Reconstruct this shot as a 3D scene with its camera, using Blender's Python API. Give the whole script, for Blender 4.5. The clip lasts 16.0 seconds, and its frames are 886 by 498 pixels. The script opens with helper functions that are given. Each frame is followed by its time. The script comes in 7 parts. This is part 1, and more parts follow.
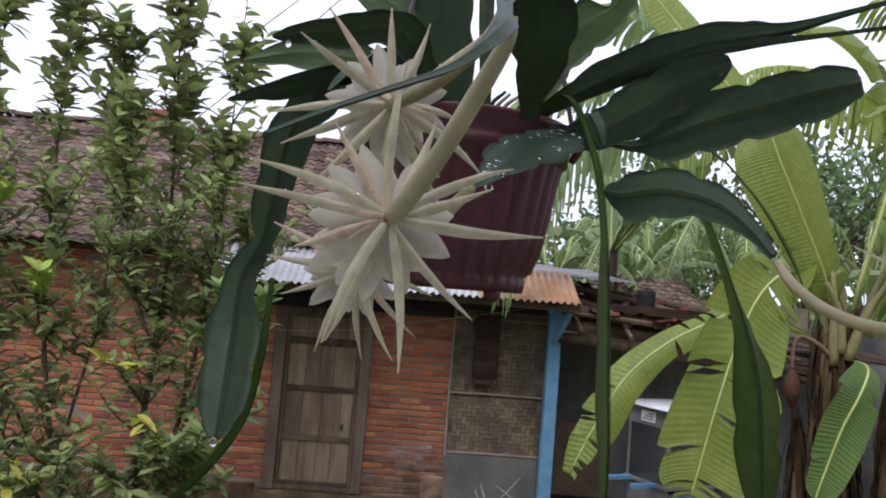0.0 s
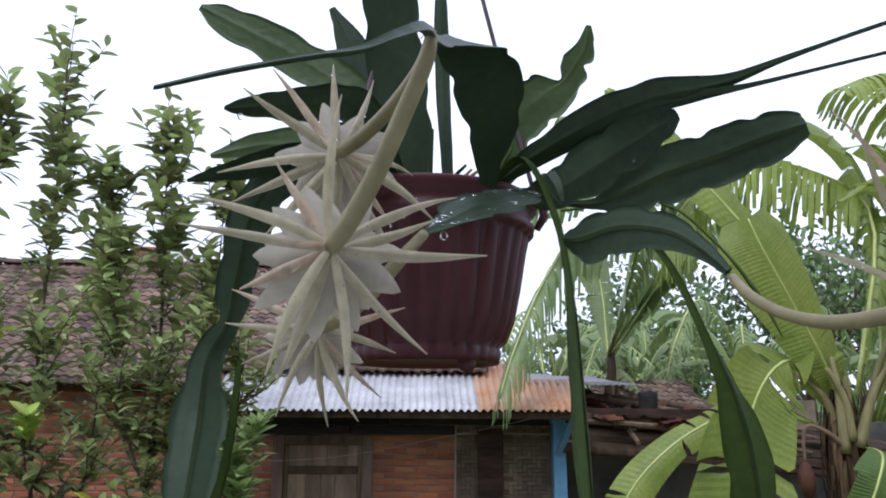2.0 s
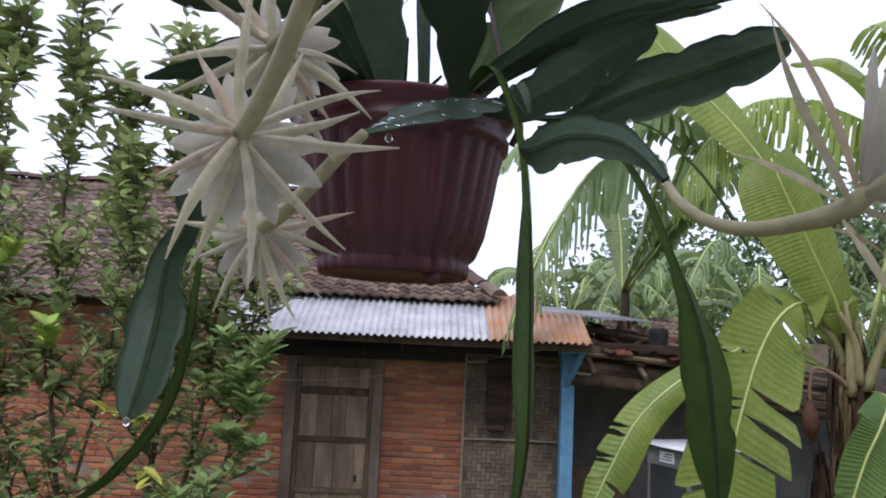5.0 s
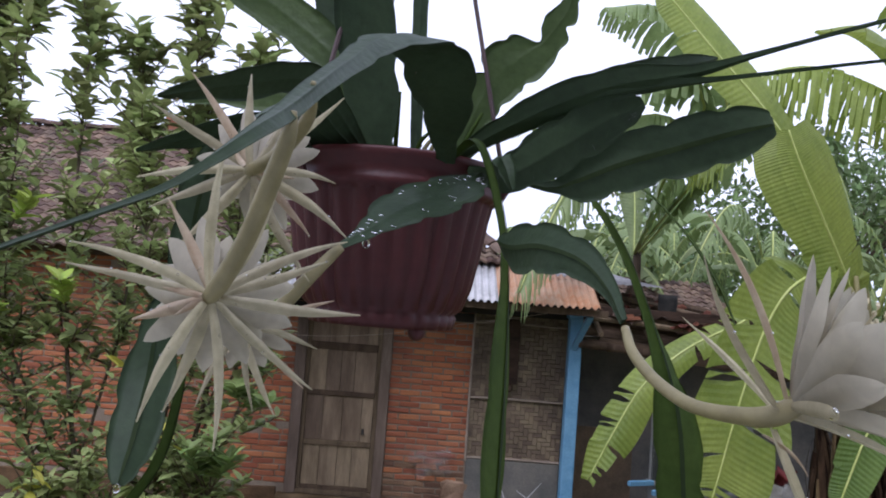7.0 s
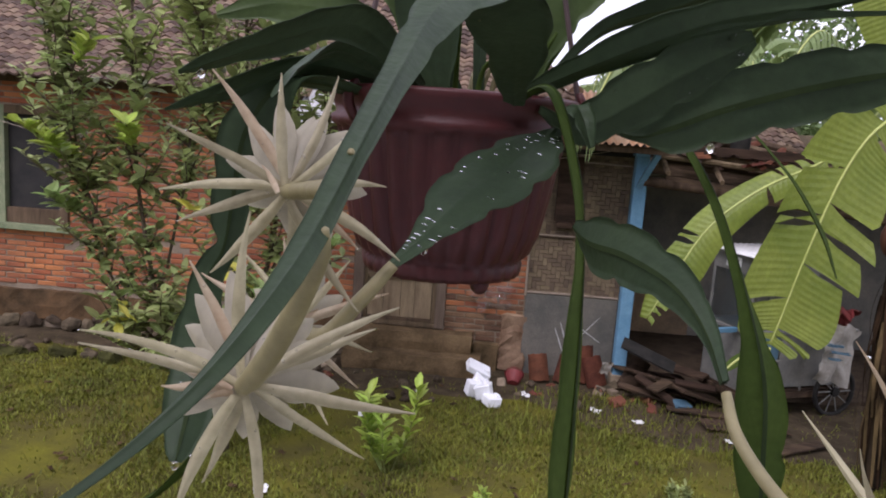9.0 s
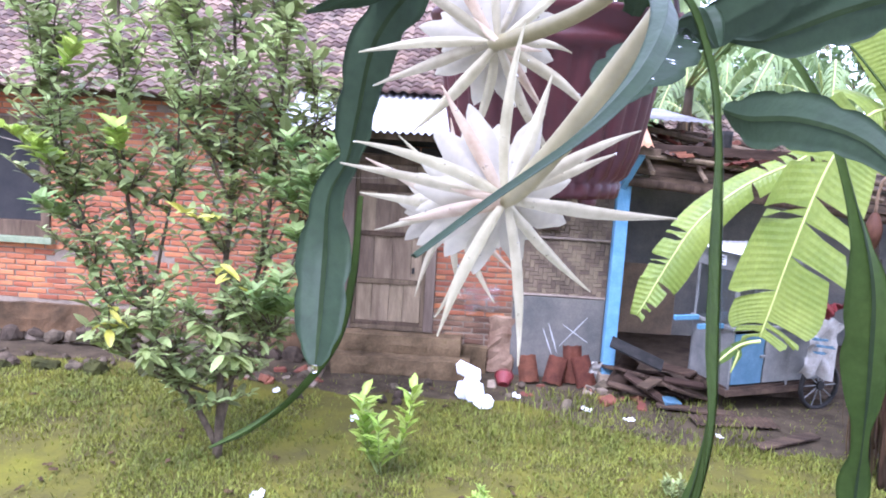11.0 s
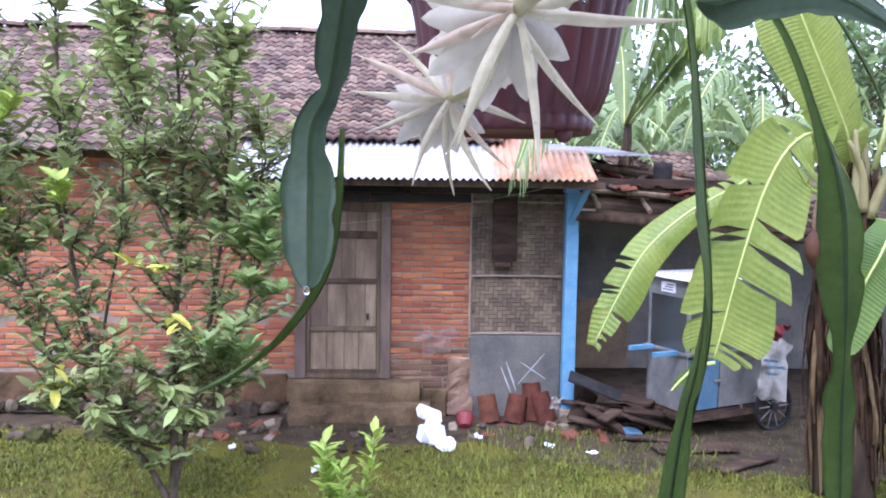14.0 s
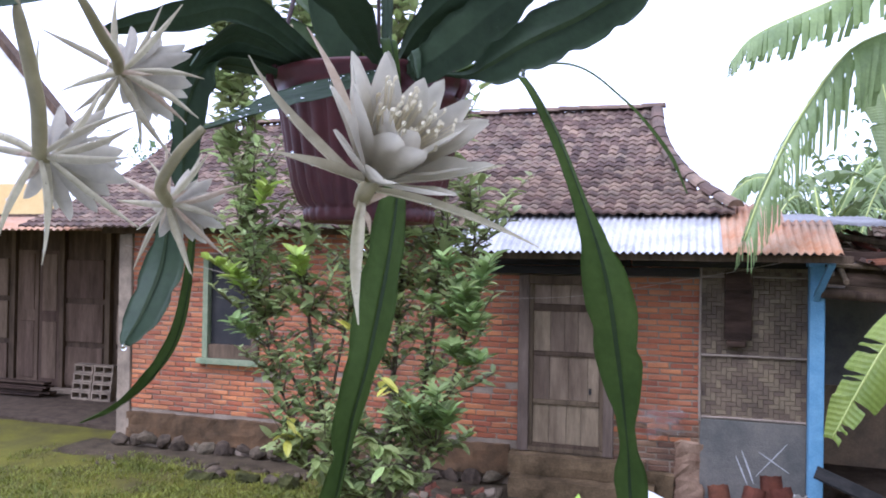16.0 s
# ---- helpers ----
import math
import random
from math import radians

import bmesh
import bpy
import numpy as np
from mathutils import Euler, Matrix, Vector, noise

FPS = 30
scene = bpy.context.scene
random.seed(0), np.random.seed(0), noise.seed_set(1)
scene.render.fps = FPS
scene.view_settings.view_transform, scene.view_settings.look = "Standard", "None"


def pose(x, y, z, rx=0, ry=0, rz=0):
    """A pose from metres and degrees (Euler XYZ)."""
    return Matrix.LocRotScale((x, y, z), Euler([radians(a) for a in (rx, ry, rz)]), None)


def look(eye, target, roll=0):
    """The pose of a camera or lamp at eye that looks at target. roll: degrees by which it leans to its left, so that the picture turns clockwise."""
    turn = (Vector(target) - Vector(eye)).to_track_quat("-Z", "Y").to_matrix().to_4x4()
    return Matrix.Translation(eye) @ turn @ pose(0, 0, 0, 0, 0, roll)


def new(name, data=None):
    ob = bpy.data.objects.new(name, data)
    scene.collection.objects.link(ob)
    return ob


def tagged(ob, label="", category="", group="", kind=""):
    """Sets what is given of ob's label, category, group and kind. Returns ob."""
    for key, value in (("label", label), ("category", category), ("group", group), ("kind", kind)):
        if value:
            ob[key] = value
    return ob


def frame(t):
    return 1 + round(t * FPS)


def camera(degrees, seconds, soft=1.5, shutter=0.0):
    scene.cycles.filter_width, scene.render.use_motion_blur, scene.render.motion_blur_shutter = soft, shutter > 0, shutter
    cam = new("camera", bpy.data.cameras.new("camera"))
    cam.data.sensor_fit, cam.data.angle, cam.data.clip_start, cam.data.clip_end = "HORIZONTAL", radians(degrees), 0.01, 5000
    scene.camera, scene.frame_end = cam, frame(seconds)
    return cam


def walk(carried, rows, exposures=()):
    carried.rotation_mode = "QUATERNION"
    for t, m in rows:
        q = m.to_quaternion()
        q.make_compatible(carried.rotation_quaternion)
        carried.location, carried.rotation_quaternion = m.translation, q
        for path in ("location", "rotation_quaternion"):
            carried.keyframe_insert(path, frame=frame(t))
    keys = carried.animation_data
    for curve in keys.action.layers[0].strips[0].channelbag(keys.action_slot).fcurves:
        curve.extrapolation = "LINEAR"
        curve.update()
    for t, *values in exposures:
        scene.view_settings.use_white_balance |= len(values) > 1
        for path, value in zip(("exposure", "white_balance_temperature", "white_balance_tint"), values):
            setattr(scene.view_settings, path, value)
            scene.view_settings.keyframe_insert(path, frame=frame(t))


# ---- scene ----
cam = camera(60.0, 16.0, soft=1.9)
PATH = [
    (0, (0.247, 0.55, 2.623), (0.341, 2.544, 2.754), 4.6),
    (0.5, (0.247, 0.545, 2.604), (0.326, 2.535, 2.793), 4.5),
    (1, (0.255, 0.555, 2.584), (0.355, 2.524, 2.917), 3.9),
    (1.5, (0.264, 0.554, 2.579), (0.362, 2.506, 3.005), 1.8),
    (2, (0.274, 0.559, 2.578), (0.37, 2.509, 3.015), 0.4),
    (2.5, (0.278, 0.562, 2.578), (0.329, 2.513, 3.015), -1.8),
    (3, (0.281, 0.568, 2.576), (0.275, 2.524, 2.997), -4.0),
    (3.5, (0.301, 0.576, 2.567), (0.291, 2.537, 2.959), -5.3),
    (4, (0.324, 0.587, 2.546), (0.341, 2.562, 2.86), -1.8),
    (6.5, (0.333, 0.533, 2.636), (0.383, 2.522, 2.84), 4.3),
    (7, (0.349, 0.54, 2.669), (0.368, 2.535, 2.798), 4.4),
    (7.5, (0.358, 0.556, 2.707), (0.343, 2.555, 2.77), 4.9),
    (8, (0.355, 0.586, 2.74), (0.328, 2.586, 2.699), 5.5),
    (8.5, (0.346, 0.612, 2.766), (0.292, 2.603, 2.586), 5.3),
    (9, (0.337, 0.615, 2.782), (0.232, 2.585, 2.453), 4.3),
    (11.5, (0.185, 0.574, 2.671), (0.192, 2.556, 2.405), 2.8),
    (12, (0.157, 0.569, 2.663), (0.253, 2.554, 2.439), 2.6),
    (12.5, (0.132, 0.568, 2.64), (0.278, 2.554, 2.446), 2.1),
    (13, (0.122, 0.577, 2.615), (0.26, 2.564, 2.439), 0.9),
    (13.5, (0.122, 0.574, 2.589), (0.248, 2.564, 2.434), 1.2),
    (14, (0.19, 0.57, 2.578), (0.27, 2.562, 2.422), 0.9),
    (14.5, (0.361, 0.563, 2.577), (0.327, 2.559, 2.458), 2.5),
    (15, (0.511, 0.567, 2.581), (0.268, 2.55, 2.478), 3.4),
    (15.5, (0.6, 0.531, 2.585), (0.172, 2.484, 2.553), 2.3),
    (16, (0.661, 0.509, 2.595), (0.065, 2.418, 2.618), 0.9),
]
walk(cam, [(t, look(eye, target, roll)) for t, eye, target, roll in PATH],
     exposures=[(0, 0.72, 5750, 21), (1.5, 0.8, 5500, 21), (4, 0.8, 5550, 22), (6.5, 0.76, 5550, 24), (8, 0.82, 5600, 26), (9, 0.87, 6050, 28), (9.3, 0.96, 6000, 28),
                (11.3, 2.62, 4980, 34), (12.5, 2.46, 5000, 32), (13.5, 2.16, 5130, 32), (14.2, 2.06, 5080, 31), (15, 1.78, 5080, 29), (16, 1.54, 5120, 28)])

# ---- light ----
world = bpy.data.worlds.new("overcast_sky")
scene.world = world
world.use_nodes = True
wn, wl = world.node_tree.nodes, world.node_tree.links
wn.clear()
sky = wn.new("ShaderNodeTexSky")
sky.sky_type, sky.sun_disc = "NISHITA", False
sky.sun_elevation, sky.sun_rotation = radians(52), radians(-151)
sky.dust_density, sky.air_density = 6.0, 1.5
bg_sky, bg_cloud, mixw, outw = wn.new("ShaderNodeBackground"), wn.new("ShaderNodeBackground"), wn.new("ShaderNodeMixShader"), wn.new("ShaderNodeOutputWorld")
bg_sky.inputs[1].default_value = 0.06
bg_cloud.inputs[1].default_value = 0.98
wtc, wno, wra = wn.new("ShaderNodeTexCoord"), wn.new("ShaderNodeTexNoise"), wn.new("ShaderNodeValToRGB")
wno.inputs["Scale"].default_value, wno.inputs["Detail"].default_value = 2.2, 5
wra.color_ramp.elements[0].position, wra.color_ramp.elements[0].color = 0.3, (0.78, 0.82, 0.88, 1)
wra.color_ramp.elements[1].position, wra.color_ramp.elements[1].color = 0.75, (0.97, 0.98, 1.0, 1)
wl.new(wtc.outputs["Generated"], wno.inputs["Vector"])
wl.new(wno.outputs[0], wra.inputs[0])
wl.new(wra.outputs[0], bg_cloud.inputs[0])
wl.new(sky.outputs[0], bg_sky.inputs[0])
mixw.inputs[0].default_value = 0.85
wl.new(bg_sky.outputs[0], mixw.inputs[1])
wl.new(bg_cloud.outputs[0], mixw.inputs[2])
wl.new(mixw.outputs[0], outw.inputs[0])

sun_data = bpy.data.lights.new("sun", "SUN")
sun_data.energy, sun_data.angle, sun_data.color = 1.1, radians(25), (1.0, 0.98, 0.95)
sun = new("sun", sun_data)
sun.rotation_euler = Vector((0.3, 0.55, -0.8)).to_track_quat("-Z", "Y").to_euler()

# ---- materials ----
def mat(name, c1, c2, scale=6.0, rough=0.75, bump=0.3, bscale=60.0, metal=0.0, rand=0.0, island=0.0, c3=None, trans=0.0, spec=0.5, stretch=(1, 1, 1)):
    """Two tones mixed by broad noise, fine noise as grain and relief; rand and island vary the value from piece to piece."""
    m = bpy.data.materials.new(name)
    m.use_nodes = True
    n, l = m.node_tree.nodes, m.node_tree.links
    b = n["Principled BSDF"]
    geo = n.new("ShaderNodeNewGeometry")
    mp = n.new("ShaderNodeMapping")
    mp.inputs["Scale"].default_value = stretch
    l.new(geo.outputs["Position"], mp.inputs["Vector"])
    big, fine = n.new("ShaderNodeTexNoise"), n.new("ShaderNodeTexNoise")
    big.inputs["Scale"].default_value, big.inputs["Detail"].default_value, big.inputs["Roughness"].default_value = scale, 6, 0.65
    fine.inputs["Scale"].default_value, fine.inputs["Detail"].default_value = bscale, 4
    for t in (big, fine):
        l.new(mp.outputs[0], t.inputs["Vector"])
    ramp = n.new("ShaderNodeValToRGB")
    e = ramp.color_ramp.elements
    e[0].position, e[0].color = 0.32, (*c1, 1)
    e[1].position, e[1].color = 0.68, (*c2, 1)
    if c3:
        x = e.new(0.8)
        x.color = (*c3, 1)
    l.new(big.outputs[0], ramp.inputs[0])
    hsv = n.new("ShaderNodeHueSaturation")
    l.new(ramp.outputs[0], hsv.inputs["Color"])
    grain = n.new("ShaderNodeMath")
    grain.operation = "MULTIPLY_ADD"
    grain.inputs[1].default_value, grain.inputs[2].default_value = 0.5, 0.75
    l.new(fine.outputs[0], grain.inputs[0])
    val = grain.outputs[0]
    if rand or island:
        src = geo.outputs["Random Per Island"]
        if rand:
            src = n.new("ShaderNodeObjectInfo").outputs["Random"]
        amount = rand or island
        a = n.new("ShaderNodeMath")
        a.operation = "MULTIPLY_ADD"
        a.inputs[1].default_value, a.inputs[2].default_value = 2 * amount, 1 - amount
        l.new(src, a.inputs[0])
        mu = n.new("ShaderNodeMath")
        mu.operation = "MULTIPLY"
        l.new(val, mu.inputs[0])
        l.new(a.outputs[0], mu.inputs[1])
        val = mu.outputs[0]
        h = n.new("ShaderNodeMath")
        h.operation = "MULTIPLY_ADD"
        h.inputs[1].default_value, h.inputs[2].default_value = 0.06 * amount, 0.5 - 0.03 * amount
        l.new(src, h.inputs[0])
        l.new(h.outputs[0], hsv.inputs["Hue"])
    l.new(val, hsv.inputs["Value"])
    l.new(hsv.outputs[0], b.inputs["Base Color"])
    b.inputs["Roughness"].default_value, b.inputs["Metallic"].default_value = rough, metal
    b.inputs["Specular IOR Level"].default_value = spec
    if bump:
        bu = n.new("ShaderNodeBump")
        bu.inputs["Strength"].default_value, bu.inputs["Distance"].default_value = bump, 0.01
        l.new(fine.outputs[0], bu.inputs["Height"])
        l.new(bu.outputs[0], b.inputs["Normal"])
    if trans:
        tr, mx = n.new("ShaderNodeBsdfTranslucent"), n.new("ShaderNodeMixShader")
        l.new(hsv.outputs[0], tr.inputs[0])
        mx.inputs[0].default_value = trans
        l.new(b.outputs[0], mx.inputs[1])
        l.new(tr.outputs[0], mx.inputs[2])
        l.new(mx.outputs[0], n["Material Output"].inputs[0])
    return m


BRICK = mat("brick", (0.225, 0.090, 0.050), (0.42, 0.150, 0.061), 1.1, 0.9, 0.6, 90, rand=0.28, c3=(0.37, 0.24, 0.155), spec=0.2)
BRICK_S = mat("brick_far", (0.225, 0.090, 0.050), (0.42, 0.150, 0.061), 1.1, 0.9, 0.6, 90, island=0.28, c3=(0.37, 0.24, 0.155), spec=0.2)
MORTAR = mat("mortar", (0.15, 0.115, 0.08), (0.28, 0.222, 0.155), 4.0, 0.95, 0.6, 70)
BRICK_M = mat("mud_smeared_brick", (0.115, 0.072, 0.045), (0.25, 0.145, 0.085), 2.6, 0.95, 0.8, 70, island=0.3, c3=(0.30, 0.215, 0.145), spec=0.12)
CONCRETE = mat("old_concrete", (0.13, 0.10, 0.065), (0.30, 0.235, 0.157), 3.5, 0.9, 0.6, 50, c3=(0.19, 0.15, 0.078))
PLINTH = mat("damp_plinth", (0.05, 0.034, 0.018), (0.155, 0.092, 0.046), 3.0, 0.9, 0.9, 50, c3=(0.09, 0.08, 0.026), spec=0.12)
PAINT = mat("white_wall_paint", (0.66, 0.66, 0.64), (0.76, 0.76, 0.74), 2.0, 0.9, 0.1, 40)
STEP = mat("worn_step", (0.062, 0.043, 0.021), (0.215, 0.148, 0.078), 3.2, 0.9, 0.9, 45, c3=(0.10, 0.09, 0.028), spec=0.12)
MOSS = mat("mossy_stone", (0.02, 0.02, 0.009), (0.07, 0.072, 0.02), 7.0, 0.95, 0.9, 60, spec=0.1)
DIRT = mat("bare_soil", (0.034, 0.026, 0.015), (0.09, 0.068, 0.040), 4.0, 0.95, 0.9, 35, c3=(0.12, 0.13, 0.035), spec=0.12)
PLASTER_R = mat("stained_plaster", (0.13, 0.075, 0.044), (0.30, 0.205, 0.131), 3.5, 0.9, 0.7, 50, c3=(0.36, 0.28, 0.191), spec=0.2)
CEMENT = mat("grey_cement", (0.085, 0.088, 0.078), (0.17, 0.155, 0.128), 2.2, 0.85, 0.8, 60, c3=(0.22, 0.13, 0.08), spec=0.2)
DARKWALL = mat("sooty_wall", (0.11, 0.115, 0.11), (0.27, 0.25, 0.205), 1.6, 0.9, 0.4, 50, spec=0.1)
STONE = mat("river_stone", (0.035, 0.028, 0.018), (0.125, 0.095, 0.061), 9.0, 0.85, 0.6, 60, rand=0.35, spec=0.12)
WOOD = mat("grey_wood", (0.12, 0.083, 0.047), (0.285, 0.212, 0.130), 7.0, 0.85, 0.6, 60, rand=0.3, stretch=(1, 1, 0.18), c3=(0.46, 0.38, 0.26))
WOOD_W = mat("wing_wood", (0.085, 0.057, 0.036), (0.19, 0.132, 0.088), 7.0, 0.85, 0.5, 60, rand=0.3, stretch=(1, 1, 0.15), spec=0.12)
WOOD_D = mat("dark_wood", (0.06, 0.042, 0.026), (0.15, 0.106, 0.066), 9.0, 0.85, 0.5, 60, rand=0.3, stretch=(1, 1, 0.15), spec=0.12)
# near-black board tone: canopy shade and soot put into one colour
SOOT_SHADE = mat("soot_shade_board", (0.02, 0.019, 0.019), (0.055, 0.047, 0.042), 5.0, 0.85, 0.5, 60, rand=0.25, stretch=(0.2, 1, 1), spec=0.12)
DOORFRAME = mat("door_frame_wood", (0.085, 0.062, 0.044), (0.20, 0.15, 0.11), 8.0, 0.85, 0.6, 60, rand=0.2, stretch=(1, 1, 0.15), c3=(0.30, 0.24, 0.18), spec=0.15)
PLANK = mat("loose_plank", (0.02, 0.014, 0.01), (0.09, 0.058, 0.038), 9.0, 0.85, 0.5, 60, rand=0.35, stretch=(0.2, 1, 1), spec=0.12)
BAMBOO = mat("bamboo_strip", (0.088, 0.064, 0.038), (0.18, 0.132, 0.080), 2.5, 0.75, 0.3, 80, island=0.34, c3=(0.25, 0.20, 0.13))
CANE = mat("bamboo_pole", (0.19, 0.145, 0.105), (0.31, 0.25, 0.185), 8.0, 0.7, 0.3, 80)
BLUE = mat("blue_paint", (0.10, 0.24, 0.36), (0.16, 0.32, 0.445), 5.0, 0.7, 0.4, 70, c3=(0.24, 0.34, 0.42), spec=0.25)
TIN = mat("zinc_sheet", (0.30, 0.295, 0.285), (0.50, 0.49, 0.475), 3.0, 0.55, 0.15, 40, metal=0.25, c3=(0.42, 0.38, 0.33))
RUST = mat("rusty_sheet", (0.40, 0.28, 0.18), (0.36, 0.15, 0.055), 4.5, 0.8, 0.25, 50, metal=0.1, c3=(0.21, 0.08, 0.03))
TILE = mat("roof_tile", (0.080, 0.061, 0.047), (0.182, 0.118, 0.083), 3.2, 0.8, 0.5, 60, rand=0.5, c3=(0.40, 0.175, 0.095), spec=0.15)
TILE_S = mat("roof_tile_far", (0.080, 0.061, 0.047), (0.182, 0.118, 0.083), 3.2, 0.8, 0.5, 60, island=0.5, c3=(0.40, 0.175, 0.095), spec=0.15)
TERRA = mat("terracotta", (0.11, 0.045, 0.03), (0.25, 0.095, 0.055), 5.0, 0.8, 0.5, 60, rand=0.35, c3=(0.085, 0.05, 0.036), spec=0.12)
GROUND = mat("lawn_soil", (0.055, 0.045, 0.018), (0.125, 0.12, 0.014), 1.4, 0.95, 0.7, 30, c3=(0.125, 0.12, 0.018), spec=0.12)
SOIL = mat("wet_soil", (0.035, 0.025, 0.016), (0.09, 0.067, 0.044), 5.0, 0.9, 0.8, 40, spec=0.12)
GRASS = mat("grass_blade", (0.095, 0.117, 0.011), (0.21, 0.215, 0.021), 1.3, 0.7, 0.0, island=0.5, trans=0.3, c3=(0.24, 0.21, 0.055))
LEAF_T = mat("citrus_leaf", (0.21, 0.26, 0.095), (0.36, 0.41, 0.15), 1.6, 0.5, 0.0, island=0.55, trans=0.4, c3=(0.43, 0.44, 0.14), spec=0.3)
LEAF_Y = mat("young_leaf", (0.27, 0.40, 0.055), (0.40, 0.50, 0.08), 3.0, 0.45, 0.0, island=0.3, trans=0.3)
LEAF_G = mat("fresh_leaf", (0.19, 0.28, 0.09), (0.30, 0.39, 0.125), 3.0, 0.5, 0.0, island=0.4, trans=0.38, spec=0.3)
LEAF_L = mat("low_citrus_leaf", (0.22, 0.29, 0.09), (0.34, 0.40, 0.13), 3.0, 0.5, 0.0, island=0.45, trans=0.38, spec=0.3)
LEAF_YEL = mat("yellow_leaf", (0.50, 0.50, 0.05), (0.62, 0.60, 0.12), 3.0, 0.45, 0.0, island=0.3, trans=0.3)
CHALK = mat("chalk", (0.30, 0.30, 0.29), (0.5, 0.5, 0.48), 40.0, 0.95, 0.2, 90)
BARK = mat("citrus_bark", (0.06, 0.046, 0.031), (0.145, 0.115, 0.076), 12.0, 0.9, 0.6, 60, spec=0.12)
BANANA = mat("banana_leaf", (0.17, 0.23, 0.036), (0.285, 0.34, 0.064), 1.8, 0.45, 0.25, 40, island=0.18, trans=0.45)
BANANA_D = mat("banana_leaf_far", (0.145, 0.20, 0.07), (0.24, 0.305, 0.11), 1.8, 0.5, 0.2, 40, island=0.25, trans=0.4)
# darker copy of BANANA, with the shade put into its colour
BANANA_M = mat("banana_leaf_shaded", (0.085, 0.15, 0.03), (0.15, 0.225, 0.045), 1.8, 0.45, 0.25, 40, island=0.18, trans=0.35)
RIB = mat("banana_rib", (0.36, 0.42, 0.10), (0.46, 0.50, 0.16), 6.0, 0.5, 0.1, 40)
LEAF_STALK = mat("banana_leaf_stalk", (0.17, 0.145, 0.06), (0.31, 0.28, 0.11), 5.0, 0.6, 0.3, 50, stretch=(1, 1, 0.2), c3=(0.24, 0.16, 0.08))
OLD_TIN = mat("old_grey_sheet", (0.11, 0.105, 0.10), (0.22, 0.21, 0.20), 3.0, 0.6, 0.2, 40, metal=0.2, c3=(0.2, 0.13, 0.08))
BLOSSOM = mat("banana_blossom", (0.05, 0.022, 0.014), (0.10, 0.045, 0.026), 9.0, 0.6, 0.3, 60, stretch=(1, 1, 0.3), spec=0.15)
PETIOLE = mat("pink_petiole", (0.13, 0.075, 0.045), (0.21, 0.135, 0.075), 9.0, 0.5, 0.2, 60)
STEM_B = mat("banana_stem", (0.016, 0.012, 0.008), (0.065, 0.045, 0.025), 7.0, 0.7, 0.4, 50, stretch=(1, 1, 0.15), spec=0.12)
HUSK = mat("dry_banana_leaf", (0.016, 0.011, 0.006), (0.10, 0.062, 0.032), 9.0, 0.9, 0.5, 60, island=0.8, stretch=(1, 1, 0.2), spec=0.1, c3=(0.21, 0.15, 0.085))
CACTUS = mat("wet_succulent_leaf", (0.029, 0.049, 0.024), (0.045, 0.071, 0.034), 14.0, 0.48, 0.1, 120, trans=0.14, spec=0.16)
# paler copy of CACTUS for backlit leaves, light partly put into the colour
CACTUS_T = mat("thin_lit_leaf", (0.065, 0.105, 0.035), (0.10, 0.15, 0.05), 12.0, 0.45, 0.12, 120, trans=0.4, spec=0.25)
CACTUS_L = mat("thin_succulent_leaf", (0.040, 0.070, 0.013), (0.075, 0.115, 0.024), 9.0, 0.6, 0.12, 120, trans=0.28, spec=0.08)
STALK = mat("flower_tube", (0.235, 0.205, 0.095), (0.345, 0.30, 0.15), 25.0, 0.5, 0.1, 90, trans=0.15)
VEIN = mat("leaf_vein", (0.016, 0.028, 0.009), (0.028, 0.044, 0.014), 9.0, 0.6, 0.05, 120, spec=0.1)
SEPAL = mat("sepal", (0.395, 0.35, 0.21), (0.515, 0.47, 0.31), 30.0, 0.5, 0.05, 120, rand=0.16, trans=0.3)
SEPAL_P = mat("pink_sepal", (0.46, 0.33, 0.21), (0.54, 0.46, 0.32), 60.0, 0.5, 0.05, 120, trans=0.3)
STAMEN = mat("stamen", (0.62, 0.56, 0.36), (0.72, 0.66, 0.46), 60.0, 0.6, 0.0, trans=0.3)
PETAL = mat("white_petal", (0.485, 0.445, 0.335), (0.57, 0.53, 0.405), 30.0, 0.45, 0.05, 100, rand=0.07, trans=0.5)
POT = mat("red_brown_plastic", (0.048, 0.0095, 0.0095), (0.066, 0.0135, 0.0125), 9.0, 0.5, 0.08, 100, spec=0.35)
FOAM = mat("styrofoam", (0.80, 0.82, 0.84), (0.88, 0.89, 0.9), 9.0, 0.9, 0.2, 120)
CARTPANEL = mat("dirty_aluminium", (0.115, 0.12, 0.11), (0.225, 0.22, 0.195), 3.5, 0.6, 0.2, 60, metal=0.2, c3=(0.27, 0.19, 0.12))
CARTBLUE = mat("faded_cart_blue", (0.05, 0.12, 0.175), (0.10, 0.19, 0.25), 5.0, 0.6, 0.3, 70, c3=(0.17, 0.165, 0.14))
WHITE = mat("dirty_white", (0.6, 0.6, 0.58), (0.78, 0.78, 0.76), 8.0, 0.8, 0.2, 60)
SACK = mat("printed_sack", (0.27, 0.25, 0.21), (0.42, 0.40, 0.35), 9.0, 0.8, 0.3, 60, c3=(0.20, 0.14, 0.10))
RED = mat("red_plastic", (0.15, 0.02, 0.02), (0.23, 0.035, 0.032), 8.0, 0.6, 0.2, 60)
RUBBER = mat("tyre_rubber", (0.016, 0.016, 0.015), (0.036, 0.034, 0.03), 9.0, 0.85, 0.4, 80, spec=0.12)
